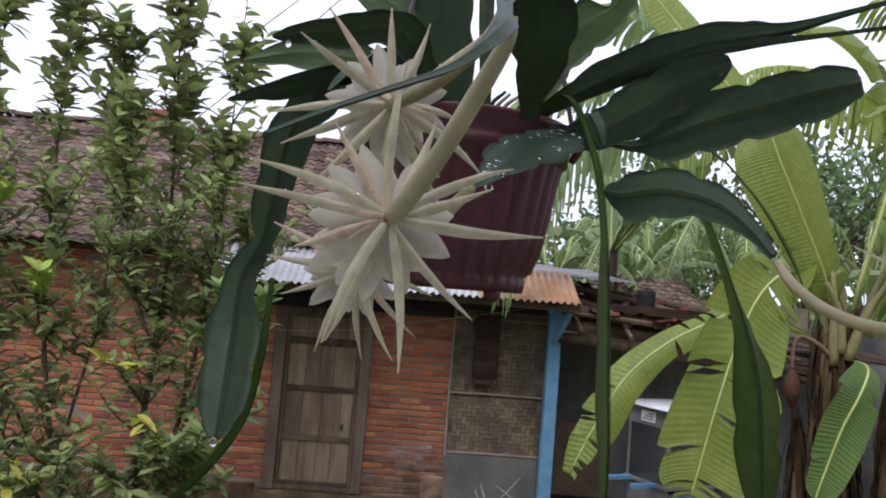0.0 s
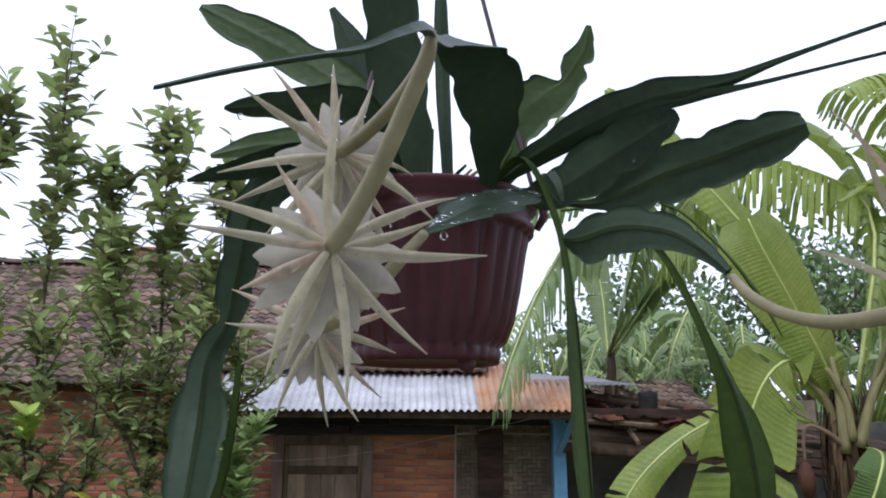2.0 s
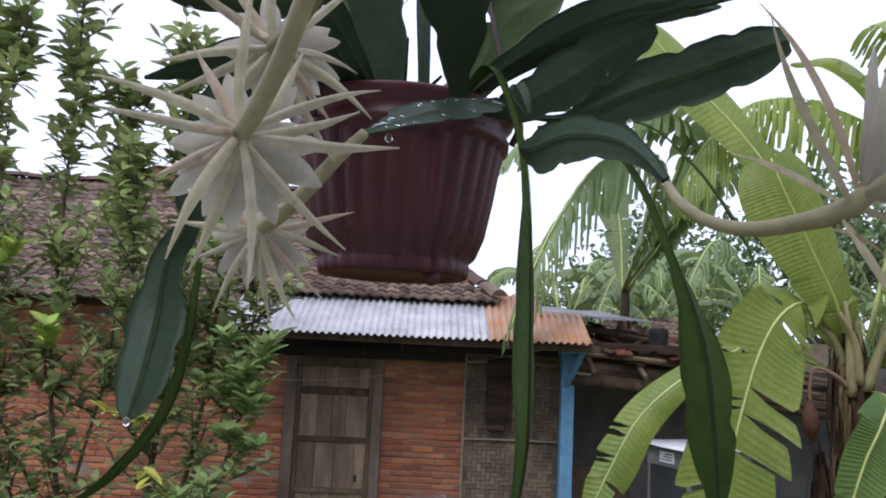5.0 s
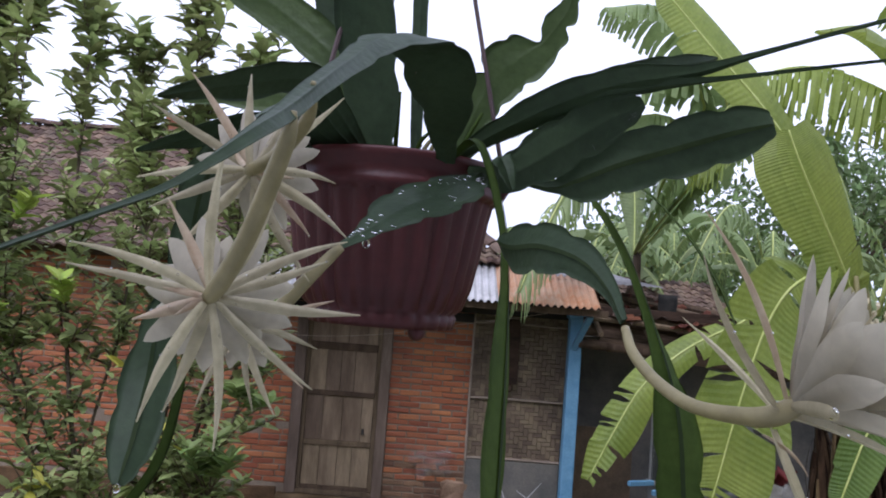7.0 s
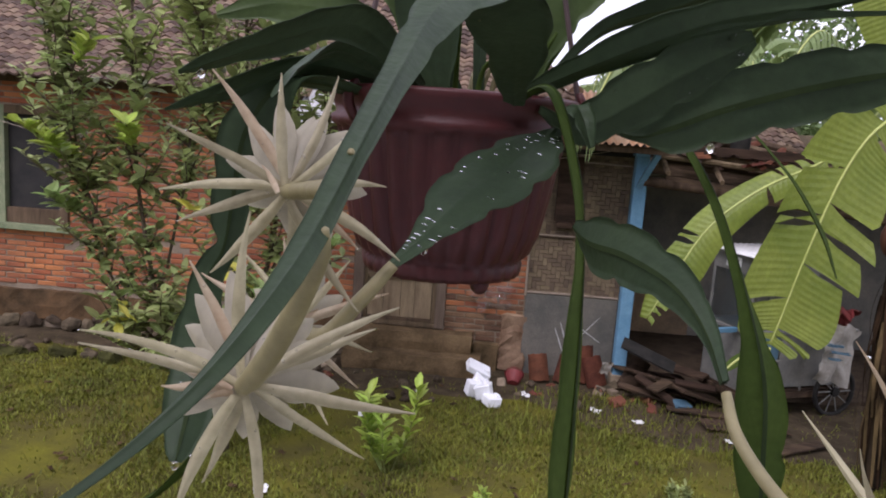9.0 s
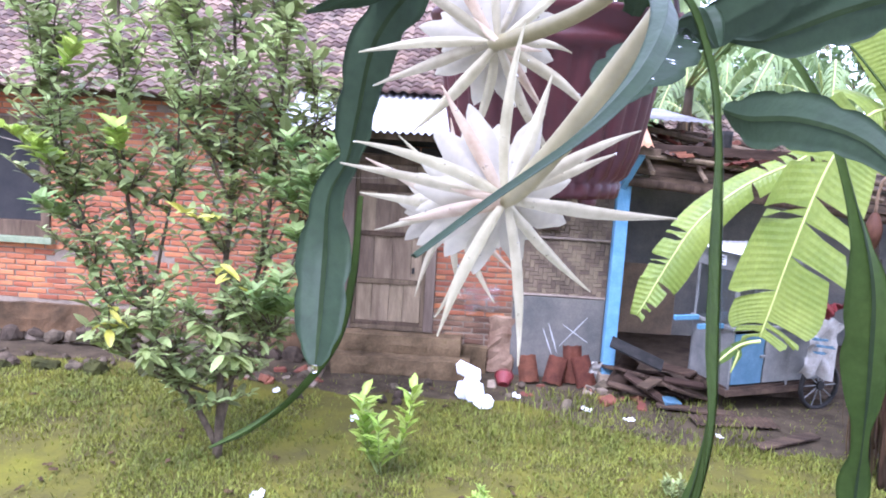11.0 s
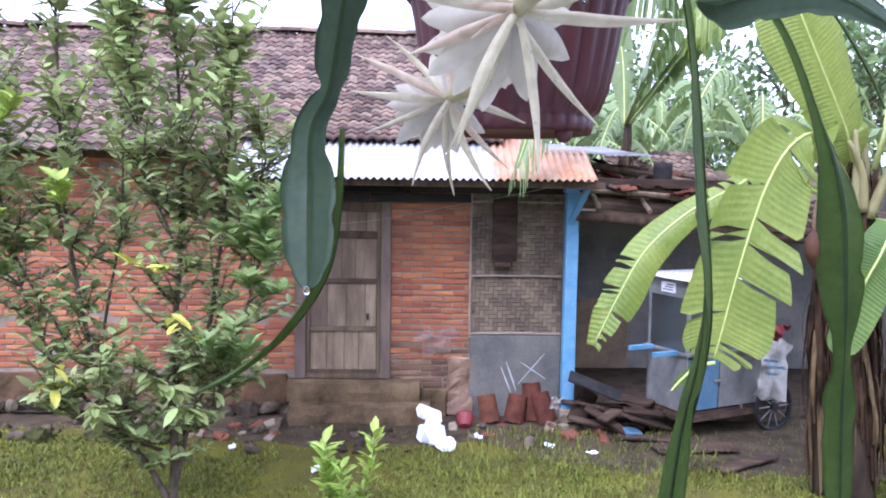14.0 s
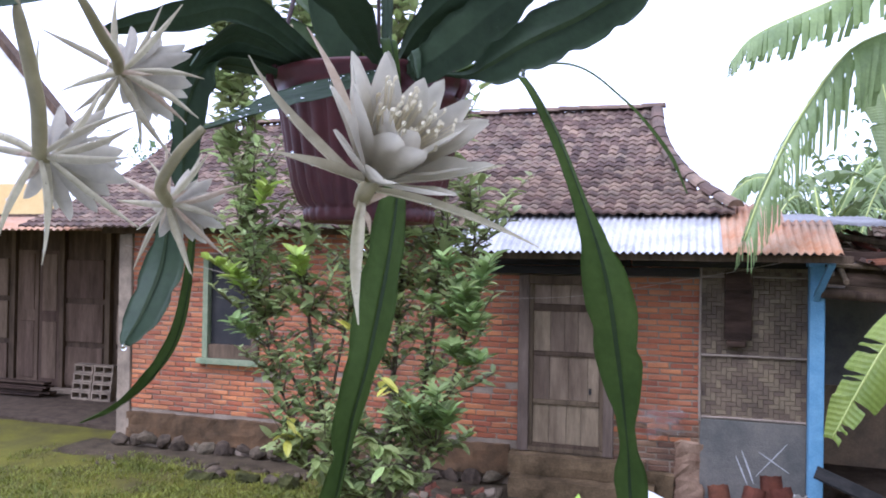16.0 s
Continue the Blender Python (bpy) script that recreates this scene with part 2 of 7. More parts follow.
WIRE = mat("dark_wire", (0.05, 0.03, 0.03), (0.08, 0.05, 0.045), 9.0, 0.6, 0.0)
STRING = mat("cord", (0.28, 0.23, 0.17), (0.40, 0.34, 0.26), 9.0, 0.9, 0.0)
OCHRE = mat("ochre_wall", (0.55, 0.38, 0.14), (0.66, 0.48, 0.2), 3.0, 0.9, 0.2, 50)
GREENP = mat("green_paint", (0.12, 0.165, 0.08), (0.24, 0.26, 0.15), 6.0, 0.7, 0.3, 60)
OCHRE_D = mat("ochre_stained_plaster", (0.16, 0.125, 0.085), (0.34, 0.24, 0.145), 2.2, 0.9, 0.4, 50, spec=0.12)
DARK = mat("dark_interior", (0.012, 0.012, 0.012), (0.03, 0.028, 0.025), 4.0, 0.9, 0.2)
FARLEAF = mat("far_foliage", (0.08, 0.13, 0.045), (0.18, 0.255, 0.085), 0.9, 0.6, 0.0, island=0.4, trans=0.3)


def glass(name, tint=(0.9, 0.93, 0.92), rough=0.05):
    m = bpy.data.materials.new(name)
    m.use_nodes = True
    b = m.node_tree.nodes["Principled BSDF"]
    b.inputs["Base Color"].default_value = (*tint, 1)
    b.inputs["Transmission Weight"].default_value, b.inputs["Roughness"].default_value, b.inputs["IOR"].default_value = 1.0, rough, 1.33
    return m


PANE, WATER = glass("pane", (0.8, 0.85, 0.85), 0.12), glass("water", (1, 1, 1), 0.0)
FILM = glass("plastic_film", (0.97, 0.97, 0.96), 0.08)
FILM.node_tree.nodes["Principled BSDF"].inputs["IOR"].default_value = 1.28
FILM.node_tree.nodes["Principled BSDF"].inputs["Transmission Weight"].default_value = 0.95


# ---- mesh helpers ----
def thing(name, label, category, group="", kind="", at=(0, 0, 0)):
    ob = new(name)
    ob.location = at
    return tagged(ob, label, category, group, kind)


def part(name, bm, material, parent=None, label="", smooth=False, kind=""):
    me = bpy.data.meshes.new(name)
    if isinstance(bm, tuple):
        me.from_pydata(*bm)
    else:
        bm.to_mesh(me)
        bm.free()
    for x in material if isinstance(material, (list, tuple)) else [material]:
        me.materials.append(x)
    if smooth:
        me.polygons.foreach_set("use_smooth", [True] * len(me.polygons))
    ob = new(name, me)
    if parent:
        ob.parent = parent
        off, up = Vector(), parent
        while up:
            off += up.location
            up = up.parent
        if off.length:
            me.transform(Matrix.Translation(-off))
    return tagged(ob, label, kind=kind)


def box(bm, lo, hi, bevel=0.0, rot=None, jitter=0.0):
    """A box from corner to corner, bevelled, turned by rot about its middle."""
    lo, hi = Vector(lo), Vector(hi)
    c, s = (lo + hi) / 2, hi - lo
    r = bmesh.ops.create_cube(bm, size=1.0)
    vs = r["verts"]
    for v in vs:
        v.co = Vector((v.co.x * s.x, v.co.y * s.y, v.co.z * s.z))
        if jitter:
            v.co += Vector([random.uniform(-jitter, jitter) for _ in range(3)])
    if bevel:
        g = bmesh.ops.bevel(bm, geom=list({e for v in vs for e in v.link_edges}), offset=bevel, segments=1, affect="EDGES")
        vs = list({v for f in g["faces"] for v in f.verts} | {v for v in vs if v.is_valid})
    m = Matrix.Translation(c) @ (rot.to_matrix().to_4x4() if rot else Matrix())
    for v in vs:
        v.co = m @ v.co
    return vs


def boxes(*dims, bevel=0.004):
    bm = bmesh.new()
    for lo, hi in dims:
        box(bm, lo, hi, bevel)
    return bm


def spline(pts, n):
    """Catmull-Rom through control rows of any width; n samples."""
    p = np.array(pts, float)
    p = np.vstack([2 * p[0] - p[1], p, 2 * p[-1] - p[-2]])
    out = []
    for u in np.linspace(0, len(pts) - 1, n):
        i = min(int(u), len(pts) - 2)
        t = u - i
        a, b, c, d = p[i:i + 4]
        out.append(0.5 * (2 * b + (c - a) * t + (2 * a - 5 * b + 4 * c - d) * t * t + (3 * b - a - 3 * c + d) * t ** 3))
    return np.array(out)


def tube_data(pts, n=16, seg=7, wobble=0.0):
    """Vertices and faces of a round tube through rows of x, y, z, radius."""
    s = spline(pts, n)
    vs, fs = [], []
    a = None
    for i, (x, y, z, r) in enumerate(s):
        d = Vector(s[min(i + 1, n - 1)][:3] - s[max(i - 1, 0)][:3]).normalized()
        if a is None:
            a = d.cross(Vector((0.3, 0.2, 1)) if abs(d.z) < 0.9 else Vector((1, 0, 0)))
        a = (a - d * a.dot(d)).normalized()
        b = d.cross(a)
        for k in range(seg):
            w = 2 * math.pi * k / seg
            q = r * (1 + wobble * random.uniform(-1, 1))
            vs.append(tuple(Vector((x, y, z)) + (a * math.cos(w) + b * math.sin(w)) * q))
    for i in range(n - 1):
        for k in range(seg):
            fs.append((i * seg + k, i * seg + (k + 1) % seg, (i + 1) * seg + (k + 1) % seg, (i + 1) * seg + k))
    fs.append(tuple(range(seg))[::-1])
    fs.append(tuple((n - 1) * seg + k for k in range(seg)))
    return vs, [], fs


def join_data(*datas):
    vs, fs = [], []
    for v, _, f in datas:
        o = len(vs)
        vs += list(v)
        fs += [tuple(i + o for i in q) for q in f]
    return vs, [], fs


def leaf_field(centres, dirs, ups, lengths, widths, fold=0.25):
    """Many small folded leaves in one mesh: two quads each, base, sides and tip."""
    c, d, u = np.array(centres), np.array(dirs), np.array(ups)
    d /= np.linalg.norm(d, axis=1, keepdims=True)
    s = np.cross(d, u)
    s /= np.linalg.norm(s, axis=1, keepdims=True) + 1e-9
    nrm = np.cross(s, d)
    L, W = np.array(lengths)[:, None], np.array(widths)[:, None]
    rows = [c, c + d * L * 0.3 + s * W * 0.5 + nrm * W * fold, c + d * L * 0.7 + s * W * 0.42 + nrm * W * fold * 0.8 - nrm * L * 0.05, c + d * L - nrm * L * 0.14,
            c + d * L * 0.7 - s * W * 0.42 + nrm * W * fold * 0.8 - nrm * L * 0.05, c + d * L * 0.3 - s * W * 0.5 + nrm * W * fold, c + d * L * 0.5]
    v = np.stack(rows, 1).reshape(-1, 3)
    n = len(c)
    base = np.arange(n)[:, None] * 7
    f = np.concatenate([base + np.array([[0, 1, 2, 6]]), base + np.array([[6, 2, 3, 4]]), base + np.array([[0, 6, 4, 5]])], 0)
    return v.tolist(), [], f.tolist()

# ---- ground ----
def ground_z(x, y):
    """Flat yard with soft unevenness, rising slightly against the house."""
    return 0.03 * noise.noise((x * 0.9, y * 0.9, 0)) + 0.012 * noise.noise((x * 4, y * 4, 3)) - 0.02


def sheet():
    xs = np.concatenate([np.linspace(-900, -14, 10), np.linspace(-12, 10, 111), np.linspace(12, 900, 10)])
    ys = np.concatenate([np.linspace(-300, -2, 6), np.linspace(0, 12, 61), np.linspace(13, 1500, 12)])
    vs = [(x, y, ground_z(x, y) if -12 <= x <= 10 and 0 <= y <= 12 else -0.03) for y in ys for x in xs]
    w = len(xs)
    fs = [(j * w + i, j * w + i + 1, (j + 1) * w + i + 1, (j + 1) * w + i) for j in range(len(ys) - 1) for i in range(w - 1)]
    return vs, [], fs


tagged(part("ground", sheet(), GROUND, smooth=True), "uneven yard of moss, short grass and bare soil", "ground", kind="structure")


def blades(n, x0, x1, y0, y1, h0, h1, lean, dense):
    rs = np.random.RandomState(4)
    vs, fs = [], []
    while n > 0:
        x, y = rs.uniform(x0, x1), rs.uniform(y0, y1)
        if rs.uniform() > dense(x, y):
            n -= 0.3
            continue
        n -= 1
        z = ground_z(x, y) - 0.005
        a, h, w = rs.uniform(0, 6.28), rs.uniform(h0, h1), rs.uniform(0.003, 0.007)
        dx, dy = math.cos(a), math.sin(a)
        k = rs.uniform(0.2, 1) * lean * h
        o = len(vs)
        vs += [(x - dy * w, y + dx * w, z), (x + dy * w, y - dx * w, z), (x + dx * k * 0.4 + dy * w * 0.8, y + dy * k * 0.4 - dx * w * 0.8, z + h * 0.6), (x + dx * k * 0.4 - dy * w * 0.8, y + dy * k * 0.4 + dx * w * 0.8, z + h * 0.6), (x + dx * k, y + dy * k, z + h)]
        fs += [(o, o + 1, o + 2, o + 3), (o + 3, o + 2, o + 4)]
    return vs, [], fs


def lawn(x, y):
    v = noise.noise((x * 0.8, y * 0.8, 7)) + 0.35 * noise.noise((x * 3.1, y * 3.1, 9)) + 0.35
    edge = 8.45 if x < -1.9 else 7.7
    if y > edge:
        v -= (y - edge) * 0.9
    if x > 0.9 and y > 7.2:
        v -= 0.5 * (x - 0.9) * min(1, y - 7.2)
    return min(1.0, max(0.03, v * 1.5))


tagged(part("grass", blades(170000, -7.5, 5.0, 4.2, 8.9, 0.014, 0.055, 1.2, lawn), GRASS), "short yellow-green grass and moss in the yard", "grass", kind="stuff")
tagged(part("tall_grass", blades(2600, 0.4, 3.2, 7.2, 8.6, 0.04, 0.12, 0.9, lambda x, y: 0.75 * max(0, noise.noise((x, y, 2)) + 0.5)), GRASS), "longer green grass tufts before the rubble", "grass", kind="stuff")

def rough(lo, hi, amp=0.02, cell=0.09, seed=0.0):
    """A worn block: a subdivided box with its corners eaten and its faces uneven."""
    bm = bmesh.new()
    lo, hi = Vector(lo), Vector(hi)
    s = hi - lo
    nx, ny, nz = (max(2, int(v / cell)) for v in s)
    grid = {}

    def vert(i, j, k):
        if (i, j, k) not in grid:
            p = Vector((lo.x + s.x * i / nx, lo.y + s.y * j / ny, lo.z + s.z * k / nz))
            edge = (i in (0, nx)) + (j in (0, ny)) + (k in (0, nz))
            c = (lo + hi) / 2
            p += (c - p).normalized() * amp * (0.7 if edge >= 2 else 0.0)
            q = p * 5 + Vector((seed, seed, 0))
            p += Vector((noise.noise(q), noise.noise(q + Vector((9, 0, 0))), noise.noise(q + Vector((0, 9, 0))))) * amp
            p += Vector((noise.noise(q * 3), noise.noise(q * 3 + Vector((9, 0, 0))), noise.noise(q * 3 + Vector((0, 9, 0))))) * amp * 0.5
            grid[(i, j, k)] = bm.verts.new(p)
        return grid[(i, j, k)]

    for a, b, n1, n2, n3 in ((0, 1, nx, ny, nz), (0, 2, nx, nz, ny), (1, 2, ny, nz, nx)):
        c = 3 - a - b
        for i in range(n1):
            for j in range(n2):
                for k in (0, n3):
                    quad = []
                    for di, dj in ((0, 0), (1, 0), (1, 1), (0, 1)):
                        idx = [0, 0, 0]
                        idx[a], idx[b], idx[c] = i + di, j + dj, k
                        quad.append(vert(*idx))
                    bm.faces.new(quad)
    bmesh.ops.recalc_face_normals(bm, faces=bm.faces[:])
    return bm


def dirt_strip():
    vs, fs = [], []
    nx, ny = 120, 14
    for i in range(nx + 1):
        x = -7.2 + 12.0 * i / nx
        y0 = 8.15 + 0.5 * max(0, min(1, -1.6 - x)) + 0.35 * noise.noise((x * 0.9, 3, 1)) + 0.15 * noise.noise((x * 3, 3, 1)) - max(0, min(0.9, (x - 0.9) * 0.6))
        for j in range(ny + 1):
            y = y0 + (9.4 - y0) * j / ny
            e = 0.012 if 0 < j else -0.02
            vs.append((x, y, ground_z(x, y) + e + 0.014 * noise.noise((x * 8, y * 8, 2))))
    for i in range(nx):
        for j in range(ny):
            a = i * (ny + 1) + j
            fs.append((a, a + ny + 1, a + ny + 2, a + 1))
    return vs, [], fs


tagged(part("ground_dirt", dirt_strip(), DIRT, smooth=True), "strip of bare brown soil along the house", "soil", kind="structure")

# ---- unseen porch added round the camera, to shade and fill the plant ----
tagged(part("floor_bounce", boxes(((-7, -3.2, 0.85), (7, 0.75, 1.0)), bevel=0), PAINT), "unseen pale porch floor added to bounce light onto the plant", "floor", kind="structure")
tagged(part("wall_bounce", boxes(((-7, -3.2, 1.0), (7, -3.05, 4.7)), bevel=0), PAINT), "unseen plain white porch wall added behind the camera", "wall", kind="structure")
tagged(part("ceiling_shade", boxes(((-7, -3.2, 4.7), (7, -0.6, 4.76)), bevel=0), PAINT), "unseen plain white porch ceiling added to dim the plant", "ceiling", kind="structure")
tagged(part("trim_eave_beam", boxes(((-7, 1.34, 4.64), (7, 1.41, 4.72)), *[((x - 0.04, -0.62, 4.6), (x + 0.04, 1.36, 4.7)) for x in (-6.9, -4.6, -2.3, 0.9, 2.6, 4.8, 6.9)]), WOOD), "plain wooden eave beam on rafters", "beam", kind="structure")
tagged(part("wall_unseen_base", boxes(((-7, 0.6, -0.1), (7, 0.75, 0.85)), bevel=0), CEMENT), "plain base wall of the unseen porch", "wall", kind="structure")

# ---- house ----
WY = 9.2  # front face of the brick wall


def wall_with_holes(x0, x1, z0, z1, y, thick, holes):
    """Solid wall from boxes round its openings (x0, x1, z0, z1)."""
    bm = bmesh.new()
    xs = sorted({x0, x1, *[h[0] for h in holes], *[h[1] for h in holes]})
    for a, b in zip(xs, xs[1:]):
        cuts = [(h[2], h[3]) for h in holes if h[0] <= a and h[1] >= b]
        z = z0
        for c, d in sorted(cuts):
            if c > z:
                box(bm, (a, y, z), (b, y + thick, c))
            z = d
        if z < z1:
            box(bm, (a, y, z), (b, y + thick, z1))
    bmesh.ops.remove_doubles(bm, verts=bm.verts, dist=0.0005)
    return bm


DOOR, WINDOW = (-1.12, -0.05, 0.42, 2.42), (-5.33, -4.5, 1.24, 2.6)
wall_front = tagged(part("wall_front", wall_with_holes(-6.45, 0.86, 0.0, 3.05, WY + 0.012, 0.12, [DOOR, WINDOW]), MORTAR), "weathered red brick front wall with wide mortar joints", "wall", kind="structure")
corner = tagged(part("wall_corner_pillar", boxes(((-6.66, WY - 0.03, 0), (-6.45, WY + 0.16, 2.85)), bevel=0.008), CONCRETE), "grey cement corner pillar of the brick house", "pillar", kind="structure")
tagged(part("wall_back", boxes(((-6.6, 14.9, 0), (8.0, 15.05, 3.0))), CONCRETE), "plain rear wall of the house", "wall", kind="structure")
tagged(part("wall_left", boxes(((-6.72, WY + 0.16, 0), (-6.6, 14.9, 3.0))), CONCRETE), "plain side wall of the brick house", "wall", kind="structure")
tagged(part("wall_right", boxes(((8.0, 9.0, 0), (8.12, 15.05, 2.6))), DARKWALL), "dark side wall of the lean-to", "wall", kind="structure")
tagged(part("floor", boxes(((-6.6, WY + 0.14, 0.36), (2.0, 14.9, 0.4))), CONCRETE), "bare cement floor inside the house", "floor", kind="structure")

# plinth of plaster and stones
tagged(part("plinth", rough((-6.5, WY - 0.035, 0.1), (-1.2, WY + 0.02, 0.46), 0.022, 0.08, 5), PLINTH), "dirty plastered plinth under the brick wall", "plinth", kind="structure")


def rock(r, seed, squash=(1, 1, 0.75)):
    bm = bmesh.new()
    bmesh.ops.create_icosphere(bm, subdivisions=2, radius=r)
    for v in bm.verts:
        k = 1 + 0.32 * noise.noise(v.co / r * 1.1 + Vector((seed, 0, 0)))
        v.co = Vector((v.co.x * squash[0], v.co.y * squash[1], v.co.z * squash[2])) * k
    return bm


stones = [rock(0.14, s, q) for s, q in ((1, (1.2, 0.7, 0.8)), (5, (1, 0.8, 0.9)), (9, (1.4, 0.7, 0.75)))]
stone_meshes = []
for i, bm in enumerate(stones):
    me = bpy.data.meshes.new("foundation_stone")
    bm.to_mesh(me)
    bm.free()
    me.materials.append(STONE)
    stone_meshes.append(me)
x, i = -6.6, 0
while x < -1.35:
    ob = new("foundation_stone", stone_meshes[i % 3])
    sc = random.uniform(0.5, 0.95)
    ob.location, ob.scale, ob.rotation_euler = (x, WY - 0.03 + random.uniform(-0.05, 0.02), 0.07 + random.uniform(-0.05, 0.08)), (sc, sc * 0.8, sc), (random.uniform(-0.3, 0.3), random.uniform(-0.5, 0.5), random.uniform(-0.6, 0.6))
    tagged(ob, "rough grey foundation stone under the brick wall", "stone", "foundation stones")
    x += 0.27 * sc + random.uniform(-0.02, 0.06)
    i += 1
for k in range(60):
    ob = new("loose_stone", stone_meshes[k % 3])
    sc = random.uniform(0.15, 0.6)
    px, py = random.choice([(random.uniform(-6.6, -2.2), random.uniform(8.3, 8.9)), (random.uniform(-1.8, 2.6), random.uniform(7.9, 8.8))])
    ob.location, ob.scale, ob.rotation_euler = (px, py, ground_z(px, py) + 0.05 * sc), (sc, sc, sc), (random.uniform(0, 1), random.uniform(0, 1), random.uniform(0, 6))
    tagged(ob, "small loose stone lying in the yard", "stone", "loose stones")

steps = thing("door_steps", "two worn cement steps below the wooden door", "steps", kind="structure")
part("upper_step", rough((-1.2, WY - 0.22, 0.2), (0.3, WY + 0.02, 0.41), 0.018, 0.07, 1), STEP, steps)
part("lower_step", rough((-1.15, WY - 0.42, -0.06), (0.42, WY + 0.02, 0.2), 0.022, 0.08, 2), STEP, steps)
tagged(part("plaster_patch", rough((0.3, WY - 0.05, -0.05), (0.6, WY + 0.03, 0.30), 0.02, 0.06, 3), STEP), "broken plaster base beside the steps", "plinth", kind="structure")
for k, (x, w) in enumerate(((-4.9, 0.5), (-4.3, 0.45), (-3.75, 0.5), (-3.15, 0.42), (-2.6, 0.5))):
    tagged(part("kerb_stone", rough((x + 0.05 * (k % 3), 8.2 + 0.07 * (k % 2), -0.08), (x + w * (0.9 - 0.12 * (k % 3)), 8.42 + 0.05 * (k % 2), 0.05 + 0.025 * (k % 3)), 0.06, 0.06, k * 3.3), MOSS), "low mossy dark kerb stone edging the lawn", "stone", "mossy kerb stones")

# door
door = thing("door_1", "closed weathered grey plank door with three panels", "door", kind="structure")
dx0, dx1 = -1.0, -0.16
part("frame_post", boxes(((-1.12, WY - 0.04, 0.42), (-1.0, WY + 0.1, 2.42))), DOORFRAME, door)
part("frame_post", boxes(((-0.16, WY - 0.04, 0.42), (-0.05, WY + 0.1, 2.42))), DOORFRAME, door)
part("lintel", boxes(((-1.0, WY - 0.035, 2.32), (-0.16, WY + 0.1, 2.42))), WOOD_D, door)
part("threshold", boxes(((-1.0, WY - 0.02, 0.42), (-0.16, WY + 0.1, 0.47))), WOOD_D, door)
for a, b in ((0.47, 0.51), (0.957, 1.008), (1.503, 1.554), (2.01, 2.09)):
    part("rail", boxes(((dx0 + 0.045, WY - 0.005, a), (dx1 - 0.045, WY + 0.05, b))), WOOD_D, door)
for a in (dx0 + 0.003, dx1 - 0.043):
    part("stile", boxes(((a, WY - 0.005, 0.475), (a + 0.04, WY + 0.05, 2.315))), WOOD_D, door)
for a, b in ((0.51, 0.957), (1.008, 1.503), (1.554, 2.01), (2.09, 2.315)):
    xx = dx0 + 0.046
    while xx < dx1 - 0.1:
        w = min(random.uniform(0.14, 0.22), dx1 - 0.046 - xx)
        if dx1 - 0.046 - xx - w < 0.06:
            w = dx1 - 0.046 - xx
        part("plank", boxes(((xx, WY + 0.012 + random.uniform(0, 0.008), a), (xx + w - 0.004, WY + 0.035, b))), WOOD, door)
        xx += w
part("latch", boxes(((-0.32, WY - 0.02, 1.09), (-0.29, WY - 0.005, 1.16))), RUBBER, door, "dark iron latch")

# window
window = thing("window_1", "small dark window with green and brown wooden frame", "window", kind="structure")
part("frame_post", boxes(((-5.33, WY - 0.03, 1.24), (-5.25, WY + 0.1, 2.6))), GREENP, window, "faded green frame post")
part("frame_post", boxes(((-4.6, WY - 0.03, 1.24), (-4.5, WY + 0.1, 2.6))), WOOD_D, window)
part("frame_head", boxes(((-5.25, WY - 0.03, 2.5), (-4.6, WY + 0.1, 2.6))), WOOD_D, window)
part("window_sill", boxes(((-5.38, WY - 0.09, 1.17), (-4.45, WY + 0.1, 1.24))), GREENP, window, "pale green sill")
part("bottom_rail", boxes(((-5.25, WY - 0.01, 1.24), (-4.6, WY + 0.06, 1.42))), WOOD_D, window)
# near-black panel added in place of the unlit room behind the opening
part("shutter", boxes(((-5.25, WY + 0.05, 1.42), (-4.6, WY + 0.08, 2.5))), DARK, window, "near-black panel standing for the unlit interior")

# woven bamboo bay and cement panel right of the bricks
bay = thing("woven_bamboo_panel", "faded brown woven bamboo wall panel with cane battens", "wall panel", kind="structure")
part("backing", boxes(((0.86, WY + 0.03, 0.9), (1.9, WY + 0.1, 2.75))), CANE, bay)


def weave():
    """Twill of flat bamboo strips: each piece lies over two crossing strips."""
    vs, fs = [], []
    u, v = 0.052, 0.046
    nx, nz = 20, 39

    def piece(x0, x1, z0, z1):
        o = len(vs)
        y = WY + 0.018 + random.uniform(-0.003, 0.003)
        e = 0.0035
        vs.extend([(x0, y + 0.01, z0), (x1, y + 0.01, z0), (x1, y + 0.01, z1), (x0, y + 0.01, z1), (x0 + e, y, z0 + e), (x1 - e, y, z0 + e), (x1 - e, y, z1 - e), (x0 + e, y, z1 - e)])
        fs.extend([(o + 4, o + 5, o + 6, o + 7), (o, o + 1, o + 5, o + 4), (o + 1, o + 2, o + 6, o + 5), (o + 2, o + 3, o + 7, o + 6), (o + 3, o, o + 4, o + 7)])

    for j in range(nz):
        for i in range(-1, nx):
            if (i + j) % 4 == 0:
                piece(0.862 + u * max(i, 0), 0.862 + u * min(i + 2, nx), 0.93 + v * j, 0.93 + v * (j + 1))
    for i in range(nx):
        for j in range(-1, nz):
            if (i + j) % 4 == 2:
                piece(0.862 + u * i, 0.862 + u * (i + 1), 0.93 + v * max(j, 0), 0.93 + v * min(j + 2, nz))
    return vs, [], fs


